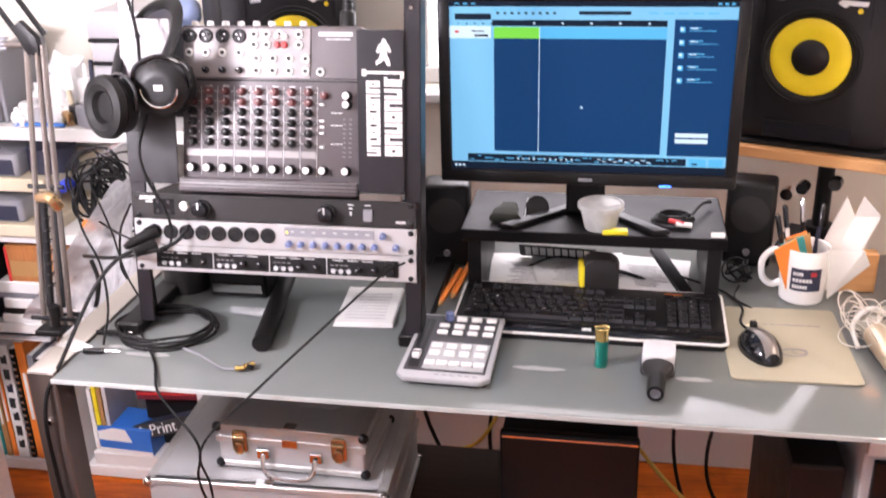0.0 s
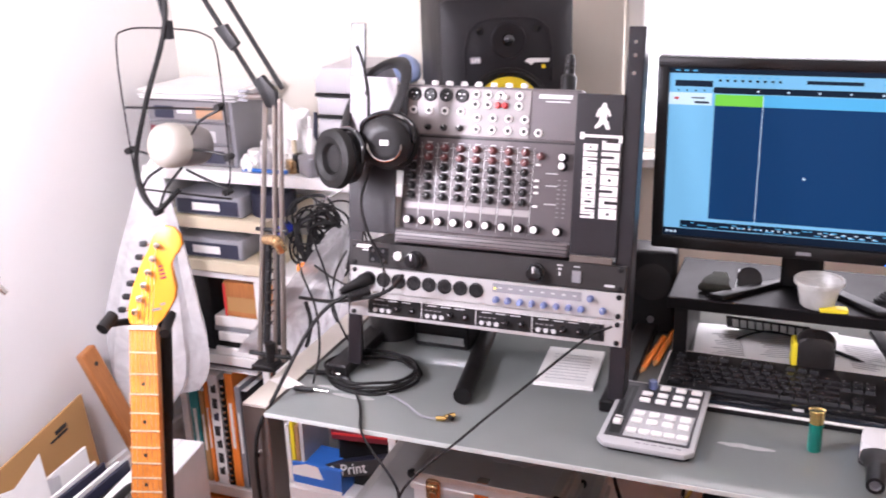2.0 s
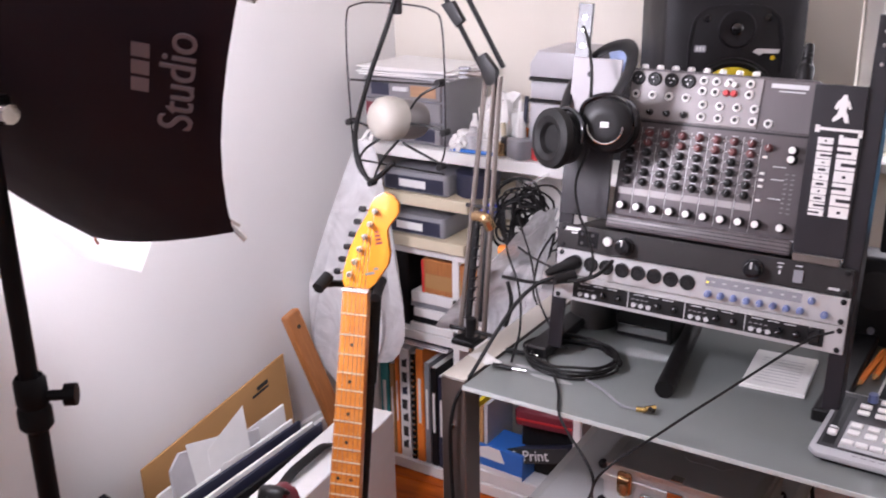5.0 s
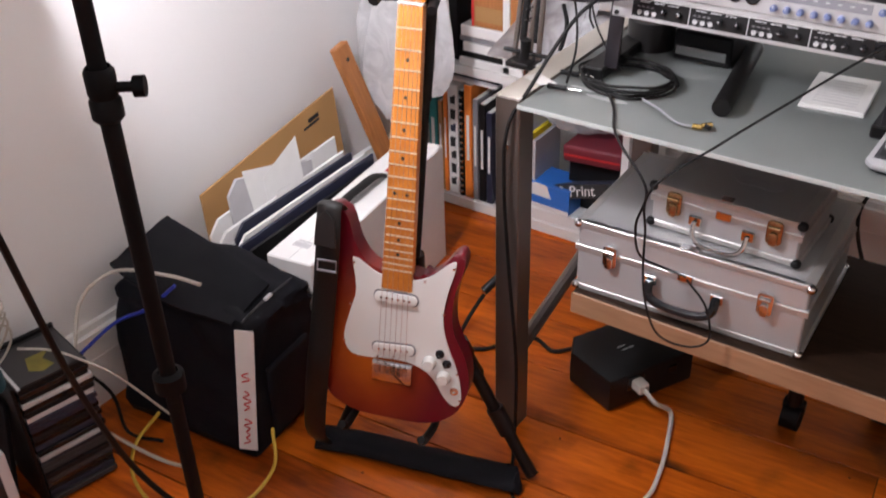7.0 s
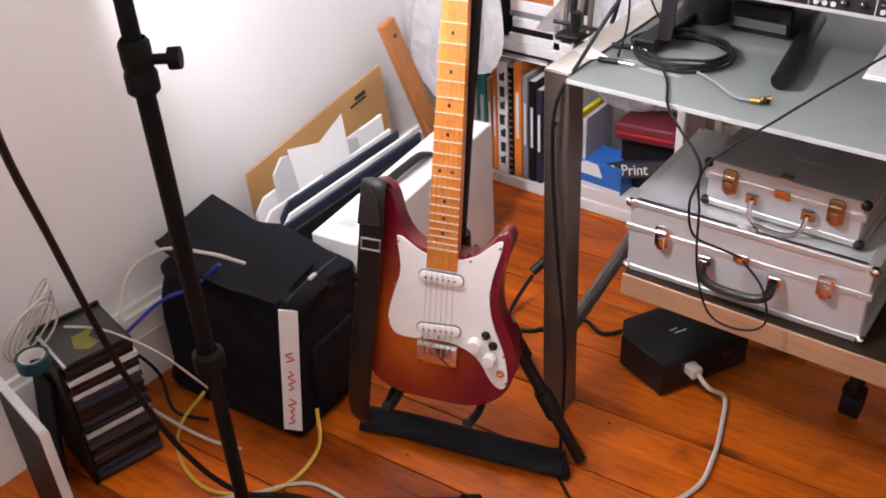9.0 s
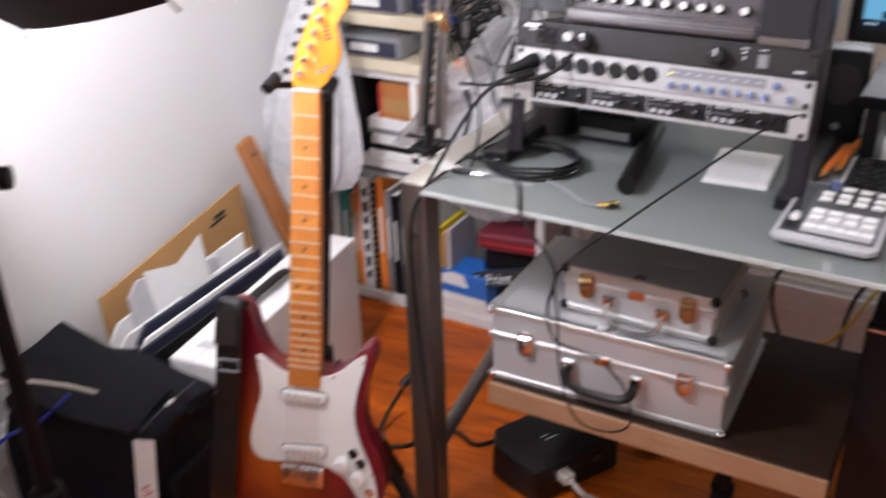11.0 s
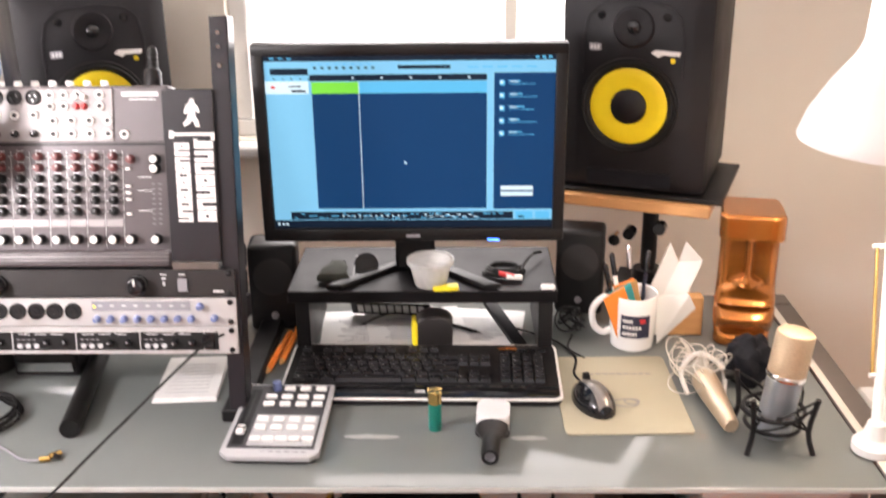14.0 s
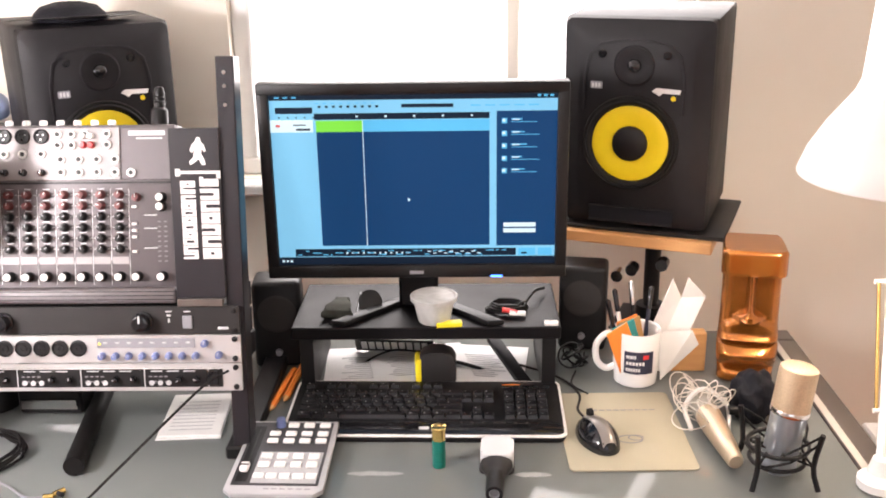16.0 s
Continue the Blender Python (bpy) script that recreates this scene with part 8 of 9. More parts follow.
for k in range(20):
    x, y = random.uniform(-1.07, -0.885), 2.04 + random.uniform(0, 0.15)
    mat = SMALL[k % len(SMALL)]
    h0 = random.uniform(0.03, 0.11)
    if k % 3 == 0:
        r = random.uniform(0.010, 0.020)
        bm = lathe([(0, 0), (r, 0), (r * 1.05, h0 * 0.1), (r, h0 * 0.7), (r * 0.5, h0 * 0.82), (r * 0.5, h0), (0, h0)], 16)
        single("small_bottle", bm, mat, "small plastic bottle in the clutter on the bookcase top", "bottle", pose(x, y, T), group=cl)
    elif k % 3 == 1:
        bm = bmesh.new()
        bmesh.ops.create_icosphere(bm, subdivisions=3, radius=1.0)
        r = random.uniform(0.022, 0.040)
        for v in bm.verts:
            q = v.co.copy()
            v.co = q * r * (1 + 0.5 * noise.noise(q * 2.4 + Vector((k, 0, 0))) + 0.2 * noise.noise(q * 6))
            v.co.z = max(-r * 0.75, v.co.z)
        single("crumpled_paper", bm, PAPER, "crumpled ball of white paper on the bookcase top", "paper", pose(x, y, T + r * 0.75), group=cl)
    else:
        single("upright_tube", rod((0, 0, 0), (random.uniform(-0.02, 0.02), random.uniform(-0.01, 0.01), h0), 0.006, seg=10), mat, "thin tube standing in the clutter on the bookcase top", "tube", pose(x, y, T), group=cl)
t = thing("soft_toy_bundle", "bunched white cloth and paper on the bookcase", "cloth", pose(-0.985, 2.13, T + 0.062))
own = bmesh.new()
bmesh.ops.create_uvsphere(own, u_segments=20, v_segments=14, radius=1)
for v in own.verts:
    v.co = Vector((v.co.x * 0.062, v.co.y * 0.05, max(-0.062, v.co.z * 0.075))) * (1 + 0.45 * noise.noise(v.co * 2.3))
    v.co.z = max(-0.062, v.co.z)
part("cloth", own, PAPER, t)
for k in range(4):
    single("brush", rod((-0.925 + 0.014 * k, 2.10, T), (-0.922 + 0.016 * k, 2.11, T + 0.125 + 0.01 * (k % 2)), 0.005), (WHITE_PLASTIC, NAVY, LIGHT_GREY, BLACK)[k], "upright pen on the bookcase top", "pen", group=cl)
single("long_pen", rod((-1.07, 2.028, T + 0.005), (-0.95, 2.030, T + 0.005), 0.005), BLUE, "blue pen lying on the bookcase top", "pen")
PACKET = paint("blue_white_print", (0.30, 0.38, 0.60), 0.45, var=0.7, scale=22, bump=0.1)
t = thing("blue_white_ball", "blue and white crumpled packet behind the caddy", "packet", pose(-0.70, 2.16, T + 0.0))
part("stand", box(-0.04, 0.05, -0.03, 0.06, 0.0, 0.19, 0.004), BLACK, t)
own = bmesh.new()
bmesh.ops.create_icosphere(own, subdivisions=3, radius=0.034)
for v in own.verts:
    v.co *= 1 + 0.3 * noise.noise(v.co * 30)
part("packet", own, PACKET, t, "", Matrix.Translation((0.01, 0.01, 0.235)))

# white carrier bag hung from the bookcase corner
own = bmesh.new()
NU, NV = 30, 22
rings = []
for j in range(NV + 1):
    s = j / NV
    z = 0.985 - 0.600 * s
    w = 0.018 + 0.150 * s ** 0.75 * math.sqrt(1 - 0.80 * (max(0, s - 0.72) / 0.28) ** 2)
    dpt = 0.012 + 0.062 * min(1, s / 0.7)
    cx = -1.225 - 0.075 * s
    ring = []
    for i in range(NU):
        a = 2 * math.pi * i / NU
        wr = 1 + 0.10 * noise.noise(Vector((3.5 * math.cos(a), 3.5 * math.sin(a), 2.0 * s))) + 0.09 * math.sin(9 * a + 2 * s) * min(1, 3 * s)
        z2 = z + (0.035 * math.sin(a * 2 + 1) if j == NV else 0)
        ring.append(own.verts.new((max(-1.405, cx + w * wr * math.cos(a)), 1.885 + dpt * wr * math.sin(a), z2)))
    rings.append(ring)
for r0, r1 in zip(rings, rings[1:]):
    for i in range(NU):
        own.faces.new((r0[i], r0[(i + 1) % NU], r1[(i + 1) % NU], r1[i]))
own.faces.new(rings[-1])
cbg = thing("carrier_bag", "thin white carrier bag hanging from the bookcase", "bag", pose(0, 0, 0))
part("bag", own, BAG_WHITE, cbg)
part("handle", tube([(-1.215, 1.885, 0.98), (-1.225, 1.94, 1.005), (-1.235, 2.02, 0.965), (-1.245, 1.94, 1.0), (-1.24, 1.885, 0.975)], 0.006, 8, flat=0.4), WHITE_PLASTIC, cbg)
part("contents", box(-1.36, -1.21, 1.86, 1.915, 0.405, 0.56, 0.015, 3), PAPER_GREY, cbg)

# ---- along the left wall ----
cd = thing("cardboard_sheet", "large sheet of brown cardboard leaning on the wall", "cardboard", pose(-1.335, 1.215, 0.0, 0, -6.5, 0))
part("sheet", slab([(0.0, 0.0), (0.50, 0.0), (0.50, 0.455), (0.02, 0.375)], -0.003, 0.003, 0.001, 1, m=Matrix.Rotation(radians(90), 4, "Z") @ UP), CARD, cd)
bars([(0, 0, 0.060, 0.006), (0.012, 0.012, 0.04, 0.010)], INK, "print", cd, Matrix.Translation((0.0045, 0.40, 0.395)) @ Matrix.Rotation(radians(90), 4, "Z") @ UP @ Matrix.Rotation(0.15, 4, "Z"))
bt = thing("wooden_batten", "brown wooden batten with a hole leaning in the corner", "batten", pose(-1.245, 1.86, 0.0, 12, -13, 0))
part("batten", box(-0.012, 0.012, -0.026, 0.026, 0.0, 0.585, 0.003), BROWN_WOOD, bt)
part("hole", rod((0.0115, 0, 0.545), (0.0128, 0, 0.545), 0.006, seg=14), INK, bt)
random.seed(23)
for k, (x, y0, y1, h0, h1, mat, lean) in enumerate(((-1.300, 1.20, 1.62, 0.30, 0.375, PAPER, -5), (-1.285, 1.26, 1.52, 0.375, 0.36, PAPER_GREY, -5), (-1.265, 1.18, 1.60, 0.29, 0.355, PAPER, -4), (-1.248, 1.22, 1.61, 0.30, 0.35, NAVY, -4), (-1.232, 1.20, 1.63, 0.285, 0.345, PAPER, -3), (-1.215, 1.17, 1.64, 0.28, 0.345, NAVY, -3), (-1.200, 1.18, 1.63, 0.27, 0.33, BLACK, -2))):
    p = thing("paper_folder", "upright folder of papers between the box and the wall", "folder", pose(x, y0, 0.0, 0, lean, -3), group="folders by the wall")
    part("folder", slab([(0, 0), (y1 - y0, 0), (y1 - y0, h1), (0.03, h0 + 0.03), (0, h0)], -0.004, 0.004, 0.001, 1, m=Matrix.Rotation(radians(90), 4, "Z") @ UP), mat, p)
    for q in range(2 if k in (0, 1, 2, 4) else 0):
        yy = random.uniform(0.02, 0.22)
        part("loose_sheet", slab([(yy, h0 - 0.1), (yy + 0.12, h0 - 0.08), (yy + 0.11 + random.uniform(-0.02, 0.03), h0 + random.uniform(0.01, 0.08)), (yy + random.uniform(-0.02, 0.03), h0 + random.uniform(0.0, 0.06))], 0.0045 + 0.0015 * q, 0.0055 + 0.0015 * q, m=Matrix.Rotation(radians(90), 4, "Z") @ UP), PAPER, p)
wb = thing("white_carton", "long white carton with a black carrying handle", "box", pose(-1.080, 1.190, 0.0, 0, 0, 7.5))
part("carton", box(-0.056, 0.056, 0.0, 0.60, 0.0, 0.33, 0.003), PAPER, wb)
part("top_seam", box(-0.0006, 0.0006, 0.002, 0.598, 0.3301, 0.3306), PAPER_GREY, wb)
part("handle", tube([(-0.01, 0.20, 0.331), (-0.005, 0.24, 0.348), (0.0, 0.30, 0.352), (0.0, 0.36, 0.348), (0.0, 0.40, 0.331)], 0.014, 8, flat=0.35), BLACK, wb, "black plastic handle")
bars([(0, 0, 0.040, 0.018), (0, 0.014, 0.034, 0.006)], PAPER_GREY, "print", wb, Matrix.Translation((-0.005, 0.06, 0.3302)))
part("red_mark", box(-0.01, 0.012, 0.42, 0.435, 0.3302, 0.3308), RED, wb)
# black equipment bag
eb = thing("equipment_bag", "black nylon equipment bag with a handwritten white label", "bag", pose(-1.015, 0.945, 0.0, 0, 0, 6))
own = box(-0.335, 0.022, 0.0, 0.235, 0.0, 0.335, 0.016, 2)
bmesh.ops.subdivide_edges(own, edges=[e for e in own.edges if e.calc_length() > 0.05], cuts=14, use_grid_fill=True)
for v in own.verts:
    if v.co.z > 0.02:
        c = v.co.copy()
        folds = 0.007 * noise.noise(Vector((c.x * 9, c.y * 9, c.z * 3.5))) + 0.006 * abs(noise.noise(Vector((c.x * 24 + c.z * 8, c.y * 24, c.z * 9)))) + 0.004 * math.sin(c.z * 60 + 9 * noise.noise(c * 6))
        sag = 0.030 * max(0.0, c.z - 0.26) / 0.075 * (0.5 + 0.5 * math.sin(c.x * 16 + 1.0))
        v.co += Vector((0.9 * folds - 0.020 * c.z, folds + (0.16 * c.z - 0.01) * (1 if c.y < 0.12 else 0.25), 0.5 * folds - sag))
part("bag", own, CLOTH, eb)
own = bmesh.new()
rows = []
for i in range(13):
    row = []
    for j in range(9):
        u, w = i / 12, j / 8
        x = -0.325 + 0.300 * u
        y = 0.040 + 0.03 * math.sin(math.pi * u) * (1 - w) * -1 + (0.175 - 0.05 * u) * w
        z = 0.338 + 0.026 * (1 - u) + 0.018 * w - 0.030 * u * u + 0.006 * noise.noise(Vector((u * 4, w * 4, 2)))
        row.append(own.verts.new((x, y, z)))
    rows.append(row)
for r0, r1 in zip(rows, rows[1:]):
    for j in range(8):
        own.faces.new((r0[j], r0[j + 1], r1[j + 1], r1[j]))
bmesh.ops.recalc_face_normals(own, faces=own.faces)
bmesh.ops.solidify(own, geom=own.faces[:], thickness=0.007)
part("flap", own, CLOTH, eb, "stiff black flap lifted at one side")
part("zip", tube([(0.0, 0.045, 0.318), (-0.003, 0.10, 0.322), (-0.004, 0.17, 0.320), (-0.006, 0.215, 0.316)], 0.002, 6), DARK_FACE, eb, "dark zip")
part("zip_pull", box(-0.004, 0.004, 0.118, 0.140, 0.322, 0.328, 0.001), LIGHT_GREY, eb)
part("side_pocket", box(0.020, 0.036, 0.06, 0.20, 0.03, 0.20, 0.010, 3), CLOTH, eb)
LSM = Matrix.Translation((0.014, -0.017, 0.0)) @ Matrix.Rotation(radians(9.0), 4, "X").inverted() @ Matrix.Rotation(radians(22), 4, "Z")
part("label_strip", box(-0.020, 0.018, 0.0, 0.0035, 0.040, 0.315, 0.001), PAPER, eb, "white strip with red handwriting", LSM)
for z0, n in ((0.055, 9), (0.135, 7), (0.20, 4)):
    part("handwriting", tube([(random.uniform(0.003, 0.010) * (1 if k % 2 else -1), -0.0006, z0 + 0.0075 * k) for k in range(n)], 0.0016, 5, smooth=3), RED, eb, "", LSM)
part("badge", box(-0.0, 0.003, 0.10, 0.13, 0.27, 0.285), LIGHT_GREY, eb)
# rack of discs
SLEEVE_GREEN = paint("olive_yellow_print", (0.20, 0.17, 0.015), 0.3, var=0.5, scale=40)
dt = thing("disc_tower", "short black tower of compact discs on the floor", "disc rack", pose(-1.245, 0.640, 0.0, 0, 0, -12))
part("frame", box(-0.15, -0.008, 0.0, 0.138, 0.0, 0.012), BLACK, dt)
part("frame", box(-0.15, -0.002, -0.008, -0.0005, 0.0, 0.30, 0.001), BLACK, dt)
part("frame", box(-0.15, -0.142, 0.0, 0.138, 0.0125, 0.30, 0.001), BLACK, dt)
random.seed(6)
for k in range(24):
    z = 0.0125 + 0.0118 * k
    part("disc_case", box(-0.14 + random.uniform(0, 0.006), random.uniform(-0.004, 0.006), 0.002, 0.136 + random.uniform(-0.003, 0.004), z + 0.0006, z + 0.0108, 0.0006), random.choice([BLACK_GLOSS, BLACK_GLOSS, BLACK, BLACK, DARK_FACE, NAVY, BLACK, LIGHT_GREY, BLACK_GLOSS, PAPER_GREY]), dt)
part("top_cover", box(-0.12, 0.004, 0.008, 0.13, 0.2965, 0.3005), DARK_FACE, dt, "dark disc sleeve")
part("sleeve_print", slab([(-0.07, 0.05), (-0.03, 0.04), (-0.012, 0.06), (-0.02, 0.085), (-0.05, 0.075), (-0.07, 0.095)], 0.3007, 0.3012), SLEEVE_GREEN, dt, "yellow print")
part("sleeve_edge", box(-0.12, 0.006, 0.002, 0.0078, 0.2965, 0.3005), LIGHT_GREY, dt)
part("front_board", box(-0.145, -0.045, -0.055, -0.046, 0.0, 0.235, 0.002), CLOTH, dt, "dark board leaning on the tower", Matrix.Rotation(radians(-9), 4, "X"))
wl = thing("white_cable_coil", "loose coil of white cable on the disc tower", "cable", pose(-1.33, 0.68, 0.30))
for k in range(6):
    r = 0.046 + 0.005 * k
    part("loop", tube([(0.012 * k - 0.02 + 0.4 * r * math.cos(a), -0.01 * k + r * math.sin(a) * 0.8, 0.066 + r * math.sin(a + 0.3 * k) * 0.9) for a in [q * math.pi / 6 for q in range(13)]], 0.0022, 6, smooth=4), WHITE_CABLE, wl)
part("tail", tube([(0.0, 0.03, 0.01), (0.06, 0.06, 0.012), (0.12, 0.08, 0.002), (0.16, 0.12, -0.05), (0.19, 0.2, -0.2)], 0.0025, 6), WHITE_CABLE, wl)
NAVY_TEAL = paint("dark_teal_tape", (0.006, 0.050, 0.065), 0.4, var=0.15)
tr = thing("tape_roll", "teal roll of tape lying on the disc tower", "tape", pose(-1.285, 0.615, 0.3015))
part("roll", lathe([(0.024, 0.0), (0.030, 0.0), (0.030, 0.024), (0.024, 0.024), (0.024, 0.0)], 28), NAVY_TEAL, tr)
part("core", lathe([(0.0215, 0.0005), (0.0238, 0.0005), (0.0238, 0.0235), (0.0215, 0.0235), (0.0215, 0.0005)], 28), WHITE_PLASTIC, tr, "white card core")
pf = thing("picture_panel", "dark panel with a pale edge standing by the discs", "panel", pose(-1.180, 0.523, 0.0, 0, 0, 80))
part("panel", box(-0.006, 0.006, -0.0965, 0.10, 0.0, 0.33, 0.002), BLACK_MATTE, pf)
part("edge", box(-0.008, 0.008, -0.104, -0.097, 0.0, 0.337, 0.001), LIGHT_GREY, pf)
part("edge", box(-0.008, 0.008, -0.0968, 0.10, 0.3305, 0.337, 0.001), LIGHT_GREY, pf)
# wall cables
for k, (mat, pts, lab) in enumerate((
        (WHITE_CABLE, [(-1.30, 0.80, 0.25), (-1.33, 0.86, 0.33), (-1.30, 0.93, 0.37), (-1.20, 0.97, 0.375), (-1.12, 0.99, 0.37)], "white cable looping from the skirting to the bag"),
        (WHITE_CABLE, [(-1.31, 0.78, 0.10), (-1.25, 0.82, 0.03), (-1.16, 0.84, 0.006), (-1.08, 0.86, 0.006)], "white cable on the floor by the wall"),
        (BLUE_CABLE, [(-1.34, 0.80, 0.20), (-1.30, 0.90, 0.26), (-1.22, 0.93, 0.31), (-1.16, 0.96, 0.37)], "blue cable rising to the bag"),
        (YELLOW_CABLE, [(-1.22, 0.90, 0.06), (-1.24, 0.84, 0.006), (-1.16, 0.77, 0.006), (-1.04, 0.75, 0.006), (-0.94, 0.83, 0.006), (-0.93, 0.93, 0.03), (-0.97, 0.98, 0.08)], "yellow network cable curving over the floor"),
        (WHITE_CABLE, [(-1.06, 0.70, 0.007), (-0.98, 0.78, 0.007), (-0.90, 0.87, 0.007), (-0.78, 0.88, 0.007), (-0.73, 0.92, 0.007), (-0.64, 0.98, 0.007), (-0.52, 0.98, 0.007), (-0.40, 0.92, 0.007)], "white cable snaking over the floorboards"),
        (RUBBER, [(-1.36, 0.82, 0.19), (-1.31, 0.86, 0.10), (-1.27, 0.85, 0.02), (-1.20, 0.88, 0.006)], "black cable by the skirting board"),
        (RUBBER, [(-1.10, 0.66, 0.006), (-1.02, 0.68, 0.006), (-0.96, 0.74, 0.006), (-0.98, 0.66, 0.006)], "black cable looped on the floor"))):
    single("loose_cable", tube(pts, 0.0038, 8), mat, lab, "cable")

# ---- light stand and umbrella ----
ls = thing("light_stand", "black telescopic light stand", "light stand", pose(-0.718, 0.597, 0.0))
part("lower_tube", rod((0, 0, 0.06), (0, 0, 0.62), 0.0105, seg=16), STAND_BLACK, ls)
part("upper_tube", rod((0, 0, 0.60), (0, 0, 1.02), 0.0115, seg=16), STAND_BLACK, ls)
part("top_tube", rod((0, 0, 1.0), (0, 0, 1.36), 0.0105, seg=16), STAND_BLACK, ls)
part("collar", lathe([(0.014, 0.975), (0.0185, 0.98), (0.0185, 1.0), (0.016, 1.004), (0.0175, 1.01), (0.0175, 1.035), (0.014, 1.04)], 18), STAND_BLACK, ls)
part("collar_knob", rod((0.012, 0.009, 1.015), (0.036, 0.027, 1.015), 0.006), STAND_BLACK, ls)
part("collar_knob", rod((0.028, 0.021, 1.015), (0.038, 0.029, 1.015), 0.0125), STAND_BLACK, ls)
part("leg_collar", lathe([(0.0135, 0.575), (0.021, 0.58), (0.021, 0.605), (0.0135, 0.61)], 18), STAND_BLACK, ls)
for k in range(3):
    a = radians(75 + 120 * k)
    c, s = math.cos(a), math.sin(a)
    part("tripod_leg", rod((0.018 * c, 0.018 * s, 0.30), (0.43 * c, 0.43 * s, 0.012), 0.008), STAND_BLACK, ls)
    part("brace", rod((0.014 * c, 0.014 * s, 0.10), (0.25 * c, 0.25 * s, 0.14), 0.005), STAND_BLACK, ls)
    part("rubber_foot", rod((0.40 * c, 0.40 * s, 0.035), (0.436 * c, 0.436 * s, 0.010), 0.011), RUBBER, ls)
part("bracket", box(-0.022, 0.022, -0.02, 0.02, 1.315, 1.345, 0.003), STAND_BLACK, ls)
part("bracket_knob", rod((0.022, 0, 1.33), (0.045, 0, 1.33), 0.010), CHROME, ls)
part("spigot", rod((0, 0, 1.345), (0, 0, 1.40), 0.012), CHROME, ls)
# umbrella: rim ring about UC, axis UA towards its outer, convex side
UC = Vector((-0.878, 0.668, 1.502))
az, el, turn0, UR = 4.631, -0.423, 3.306, 0.459
UA = Vector((math.cos(el) * math.cos(az), math.cos(el) * math.sin(az), math.sin(el)))
US = UA.cross(Vector((0, 0, 1))).normalized()
UU = US.cross(UA)


def canopy(rim, depth, turn, sag, n=8, rings=9, per=6, lift=0.0, uneven=0.0):
    own = bmesh.new()
    tip = own.verts.new(UC + UA * (depth + lift))
    prev = None
    for j in range(1, rings + 1):
        f = j / rings
        row = []
        for k in range(n * per):
            a = turn + 2 * math.pi * k / (n * per)
            u = (k % per) / per
            w = math.cos(math.pi / n) / math.cos((u - 0.5) * 2 * math.pi / n)      # straight between ribs
            w = w ** 1.0 * (1 - sag * f * math.sin(math.pi * u))
            r = rim * f * (1 - (1 - w) * f) * (1 - uneven * f * (0.5 + 0.5 * math.cos(a - turn0 - 0.2)))
            row.append(own.verts.new(UC + UA * (depth * (1 - min(1.0, r / UR) ** 2) + lift) + r * (math.cos(a) * US + math.sin(a) * UU)))
        m = len(row)
        for k in range(m):
            if prev is None:
                own.faces.new((tip, row[k], row[(k + 1) % m]))
            else:
                own.faces.new((prev[k], row[k], row[(k + 1) % m], prev[(k + 1) % m]))
        prev = row
    return own


um = thing("photo_umbrella", "black-backed white studio umbrella with grey lettering", "umbrella", pose(0, 0, 0))
part("black_cover", canopy(UR, 0.115, turn0 - 0.02, 0.006), UMB_BLACK, um, "black outer cloth")
part("white_canopy", canopy(UR * 0.97, 0.11, turn0 - 0.02, 0.04, lift=-0.012), UMB_INNER, um, "white inner cloth")
# white cloth that has come loose and hangs out below the rim
own = bmesh.new()
FLAP = ((62, 0.385, 0.0), (66, 0.42, 0.006), (80.8, 0.51, 0.012), (98.6, 0.562, 0.004), (103.4, 0.578, 0.0), (108.6, 0.555, -0.004), (113, 0.58, 0.0), (117.8, 0.74, 0.0), (121.6, 0.66, 0.0), (128, 0.735, 0.0), (140, 0.70, 0.0), (152, 0.55, 0.0), (165, 0.50, 0.0))
prev = None
for deg, r1, off in FLAP:
    a = turn0 + radians(deg)
    d = math.cos(a) * US + math.sin(a) * UU
    row = []
    for j in range(6):
        r = 0.30 + (r1 - 0.30) * j / 5
        row.append(own.verts.new(UC + UA * (0.11 * max(0.0, 1 - (r / UR) ** 2) - 0.018 + off * j / 5 + 0.006 * math.sin(deg * 0.35) * j / 5) + d * r))
    if prev:
        for j in range(5):
            own.faces.new((prev[j], row[j], row[j + 1], prev[j + 1]))
    prev = row
part("loose_flap", own, UMB_WHITE, um, "white cloth hanging out below the rim")
part("shaft", rod(UC + UA * 0.135, UC - UA * 0.42, 0.005), CHROME, um)
for k in range(8):
    a = turn0 - 0.02 + k * math.pi / 4
    t = UC + UR * (math.cos(a) * US + math.sin(a) * UU)
    part("rib_tip", rod(t + (t - UC).normalized() * 0.016 - UA * 0.004, t - (t - UC).normalized() * 0.01 - UA * 0.004, 0.0035), CHROME, um)
    m0 = UC + UA * 0.092
    part("rib", tube([m0, UC + UA * (0.115 * 0.70 - 0.018) + 0.5 * UR * (math.cos(a) * US + math.sin(a) * UU), t - UA * 0.012], 0.002, 5, smooth=4), CHROME, um)

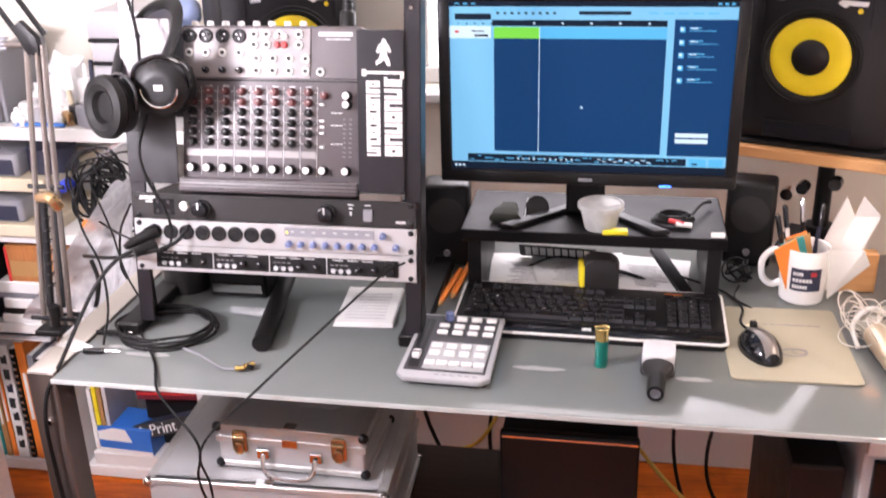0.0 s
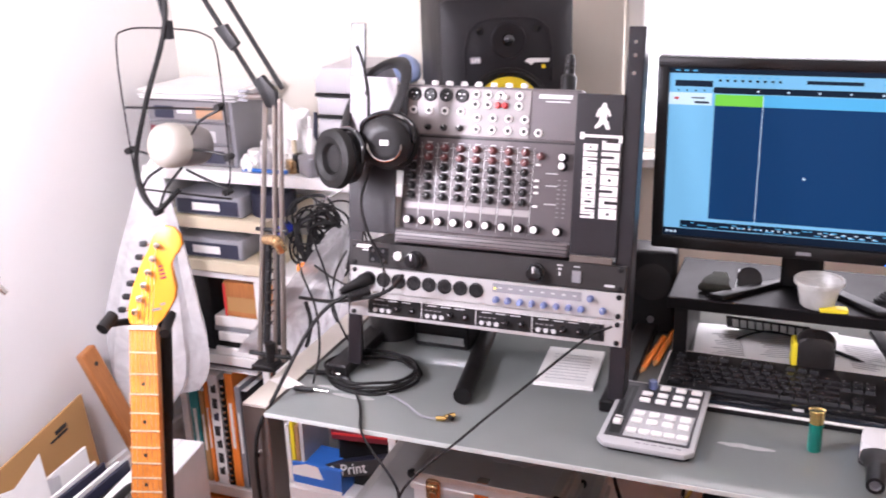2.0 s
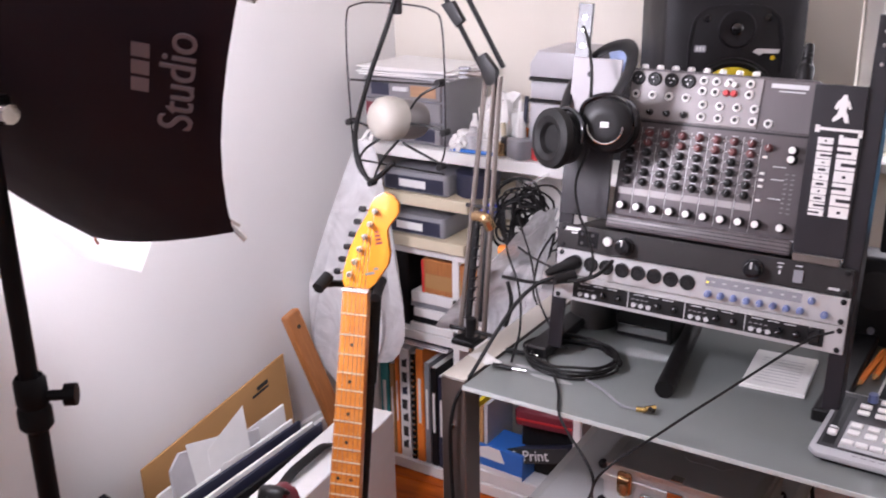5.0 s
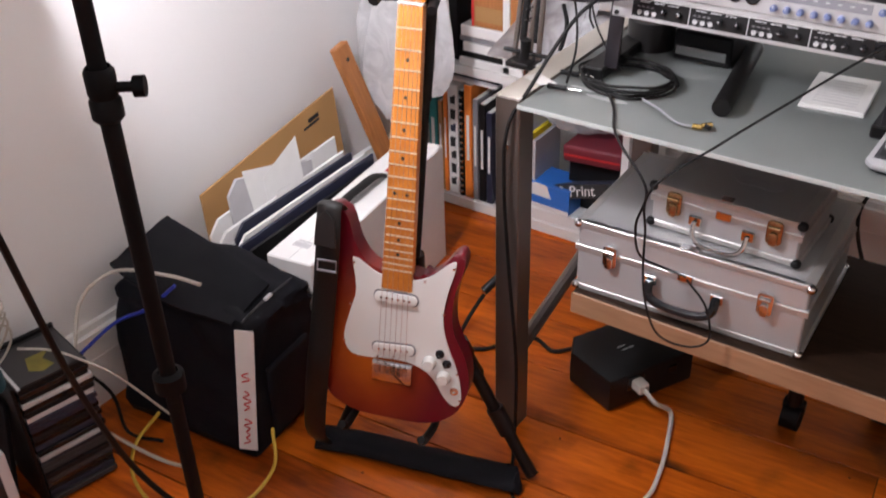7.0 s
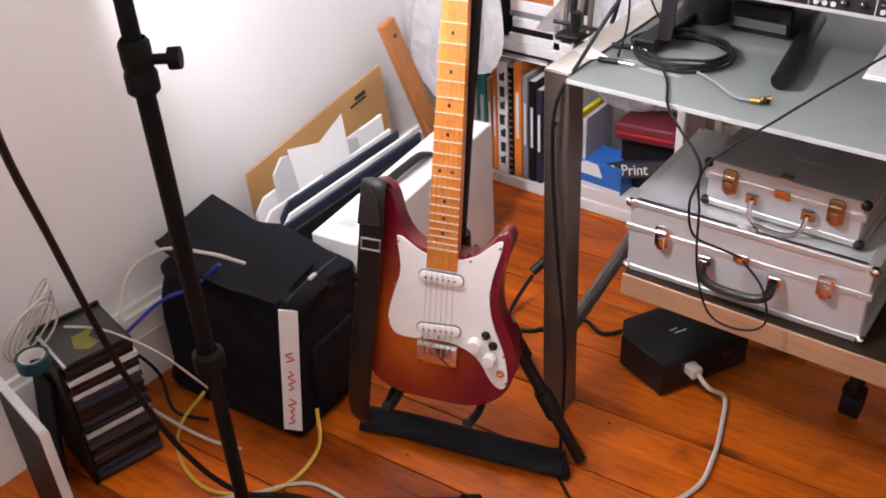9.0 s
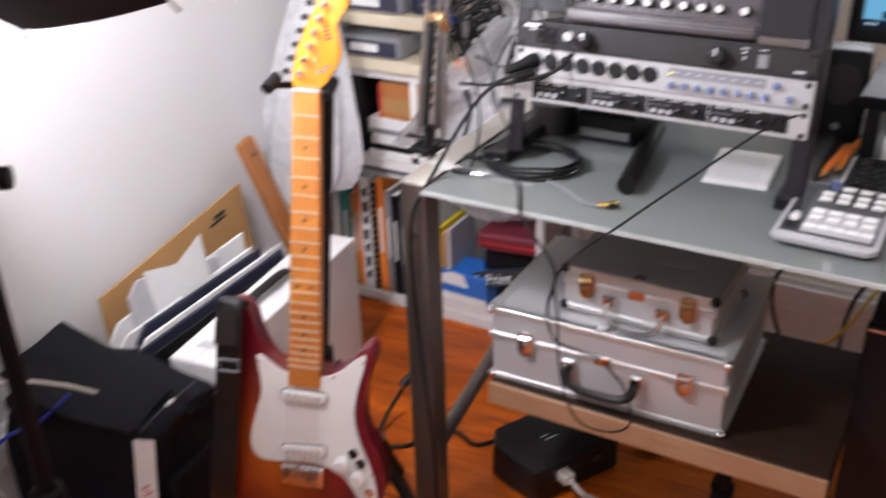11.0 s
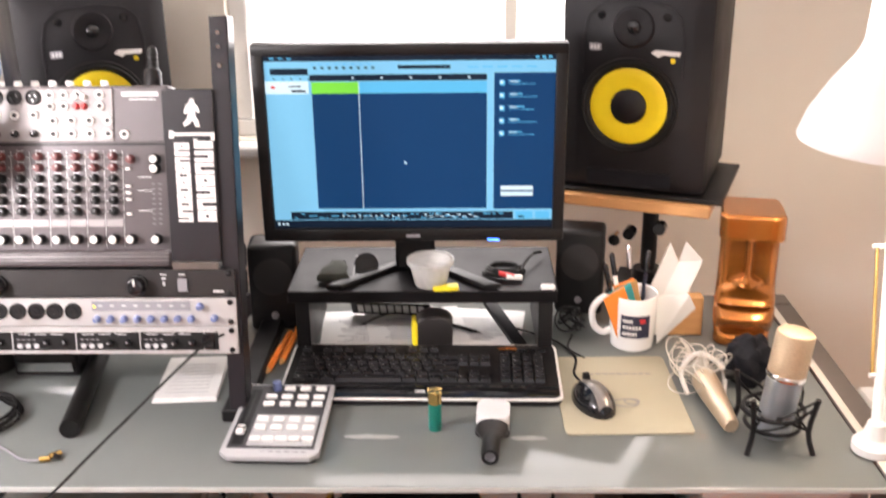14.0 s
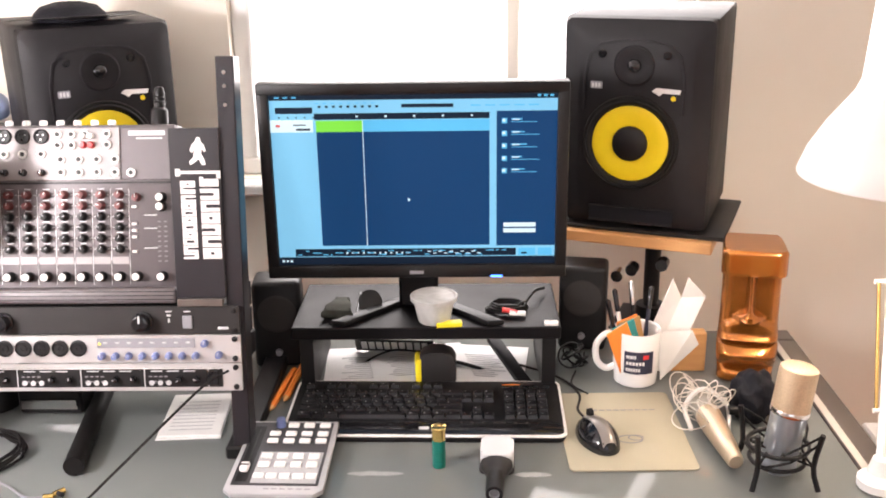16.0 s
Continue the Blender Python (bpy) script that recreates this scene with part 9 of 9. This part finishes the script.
# dark cap lying on the loudspeaker by the wall
cp = thing("peaked_cap", "dark cloth cap lying on top of the loudspeaker", "cap", pose(-0.455, 2.055, 1.366, 0, 0, 28) @ Matrix.Diagonal((0.85, 0.85, 0.45, 1)))
own = lathe([(0, 0.075), (0.030, 0.072), (0.062, 0.055), (0.078, 0.025), (0.082, 0.0), (0.078, 0.0), (0.072, 0.024), (0.058, 0.050), (0, 0.068)], 28)
part("crown", own, CLOTH, cp)
own = bmesh.new()
rows = []
for i in range(13):
    a = math.pi * (1.08 + 0.84 * i / 12)
    row = []
    for j in range(5):
        r = 0.078 + 0.016 * j
        row.append(own.verts.new((1.0 * r * math.cos(a), (r + 0.020 * j / 4) * math.sin(a), 0.010 + 0.026 * math.sin(math.pi * i / 12) * (j / 4))))
    rows.append(row)
for r0, r1 in zip(rows, rows[1:]):
    for j in range(4):
        own.faces.new((r0[j], r0[j + 1], r1[j + 1], r1[j]))
bmesh.ops.recalc_face_normals(own, faces=own.faces)
bmesh.ops.solidify(own, geom=own.faces[:], thickness=0.003)
part("peak", own, BLACK_SATIN, cp, "curved stiff peak")
single("paper_tag", slab([(-0.030, -0.014), (0.022, -0.018), (0.034, 0.008), (-0.018, 0.016)], 0, 0.0012), PAPER, "small white paper tag on the desk corner", "tag", pose(-0.615, 1.405, 0.7532, 0, 0, -18))
wf = thing("wooden_wall_shelf", "small orange-brown wooden shelf box on the wall", "shelf", pose(-1.418, 0.935, 0.985))
part("board", box(0.0, 0.040, -0.03, 0.075, 0.0, 0.016, 0.002), BROWN_WOOD, wf)
part("back", box(0.0, 0.012, -0.03, 0.075, 0.0165, 0.07, 0.002), BROWN_WOOD, wf)
part("side", box(0.0125, 0.040, 0.060, 0.075, 0.0165, 0.07, 0.002), BROWN_WOOD, wf)
rad = (math.cos(3.48) * US + math.sin(3.48) * UU)
tz = (UA + rad * 0.645).normalized()
tx = Vector((0.041, -0.025, 0.071))
tx = (tx - tz * tx.dot(tz)).normalized()
ty = tz.cross(tx)
TM = Matrix((tx, ty, tz)).transposed().to_4x4()
TM.translation = Vector((-0.500, 0.655, 1.367)) + tz * 0.004
lettering("lettering", "Studio", 0.046, UMB_PRINT, um, TM, 0.001)
TM2 = TM.copy()
TM2.translation = TM.translation + ty * 0.034 + tx * 0.012 + tz * 0.001
bars([(-0.02, 0, 0.016, 0.016), (0, 0, 0.016, 0.016), (0.02, 0, 0.016, 0.016)], UMB_PRINT, "print", um, TM2)
lh = thing("photo_lamp", "photo bulb in a black holder inside the umbrella", "lamp", pose(0, 0, 0))
LP = UC - UA * 0.10
part("holder", rod((-0.718, 0.597, 1.401), LP - Vector((0.0, 0.03, 0.09)), 0.016), BLACK, lh)
part("bulb", lathe([(0, -0.04), (0.018, -0.035), (0.030, 0.0), (0.022, 0.03), (0, 0.036)], 20), LAMP_GLOW, lh, "", Matrix.Translation(LP - Vector((0, 0.04, 0.0))))
single("lamp_cord", tube([(-0.720, 0.560, 1.36), (-0.74, 0.47, 1.20), (-0.80, 0.46, 1.0), (-0.90, 0.53, 0.75), (-0.99, 0.62, 0.42), (-1.04, 0.71, 0.15), (-0.99, 0.77, 0.02), (-0.90, 0.83, 0.007), (-0.80, 0.86, 0.007)], 0.0055, 8), RUBBER, "black lamp cord falling from the light stand", "cable")

# ---- floorboards ----
random.seed(77)
BW = 0.168
FM = Matrix.Rotation(radians(4.5), 4, "Z")
board_meshes = {}
for row in range(-15, 18):
    y = 0.062 + BW * row
    x = -1.75 + random.uniform(-0.9, 0.0)
    while x < 2.0:
        ln = random.choice((1.6, 2.0, 2.4))
        x0, x1 = max(x, -1.54 + 0.079 * y), min(x + ln, 1.86 + 0.079 * y)
        if y > 2.1:
            x1 = min(x1, (2.29 - y) / 0.0787)      # the skewed last row ends under the wall
        if x1 - x0 > 0.15 and -2.22 < y < 2.26:
            key = round(x1 - x0, 2)
            me = board_meshes.get(key)
            if me is None:
                bm = box(0.0015, key - 0.0015, 0.0018, BW - 0.0018, -0.006, 0.0, 0.0005)
                for k in range(3):
                    for yy in (0.03, BW - 0.03):
                        xx = 0.05 + k * (key - 0.1) / 2
                        rod((xx, yy, -0.0005), (xx, yy, 0.0003), 0.003, seg=6, bm=bm, mi=1)
                me = board_meshes[key] = mesh_of(bm, "floorboard", [FLOOR_WOOD, FLOOR_GAP], False)
            o = new("floorboard", me)
            o.parent = floor
            o.matrix_basis = FM @ Matrix.Translation((x0, y, 0.0))
        x += ln
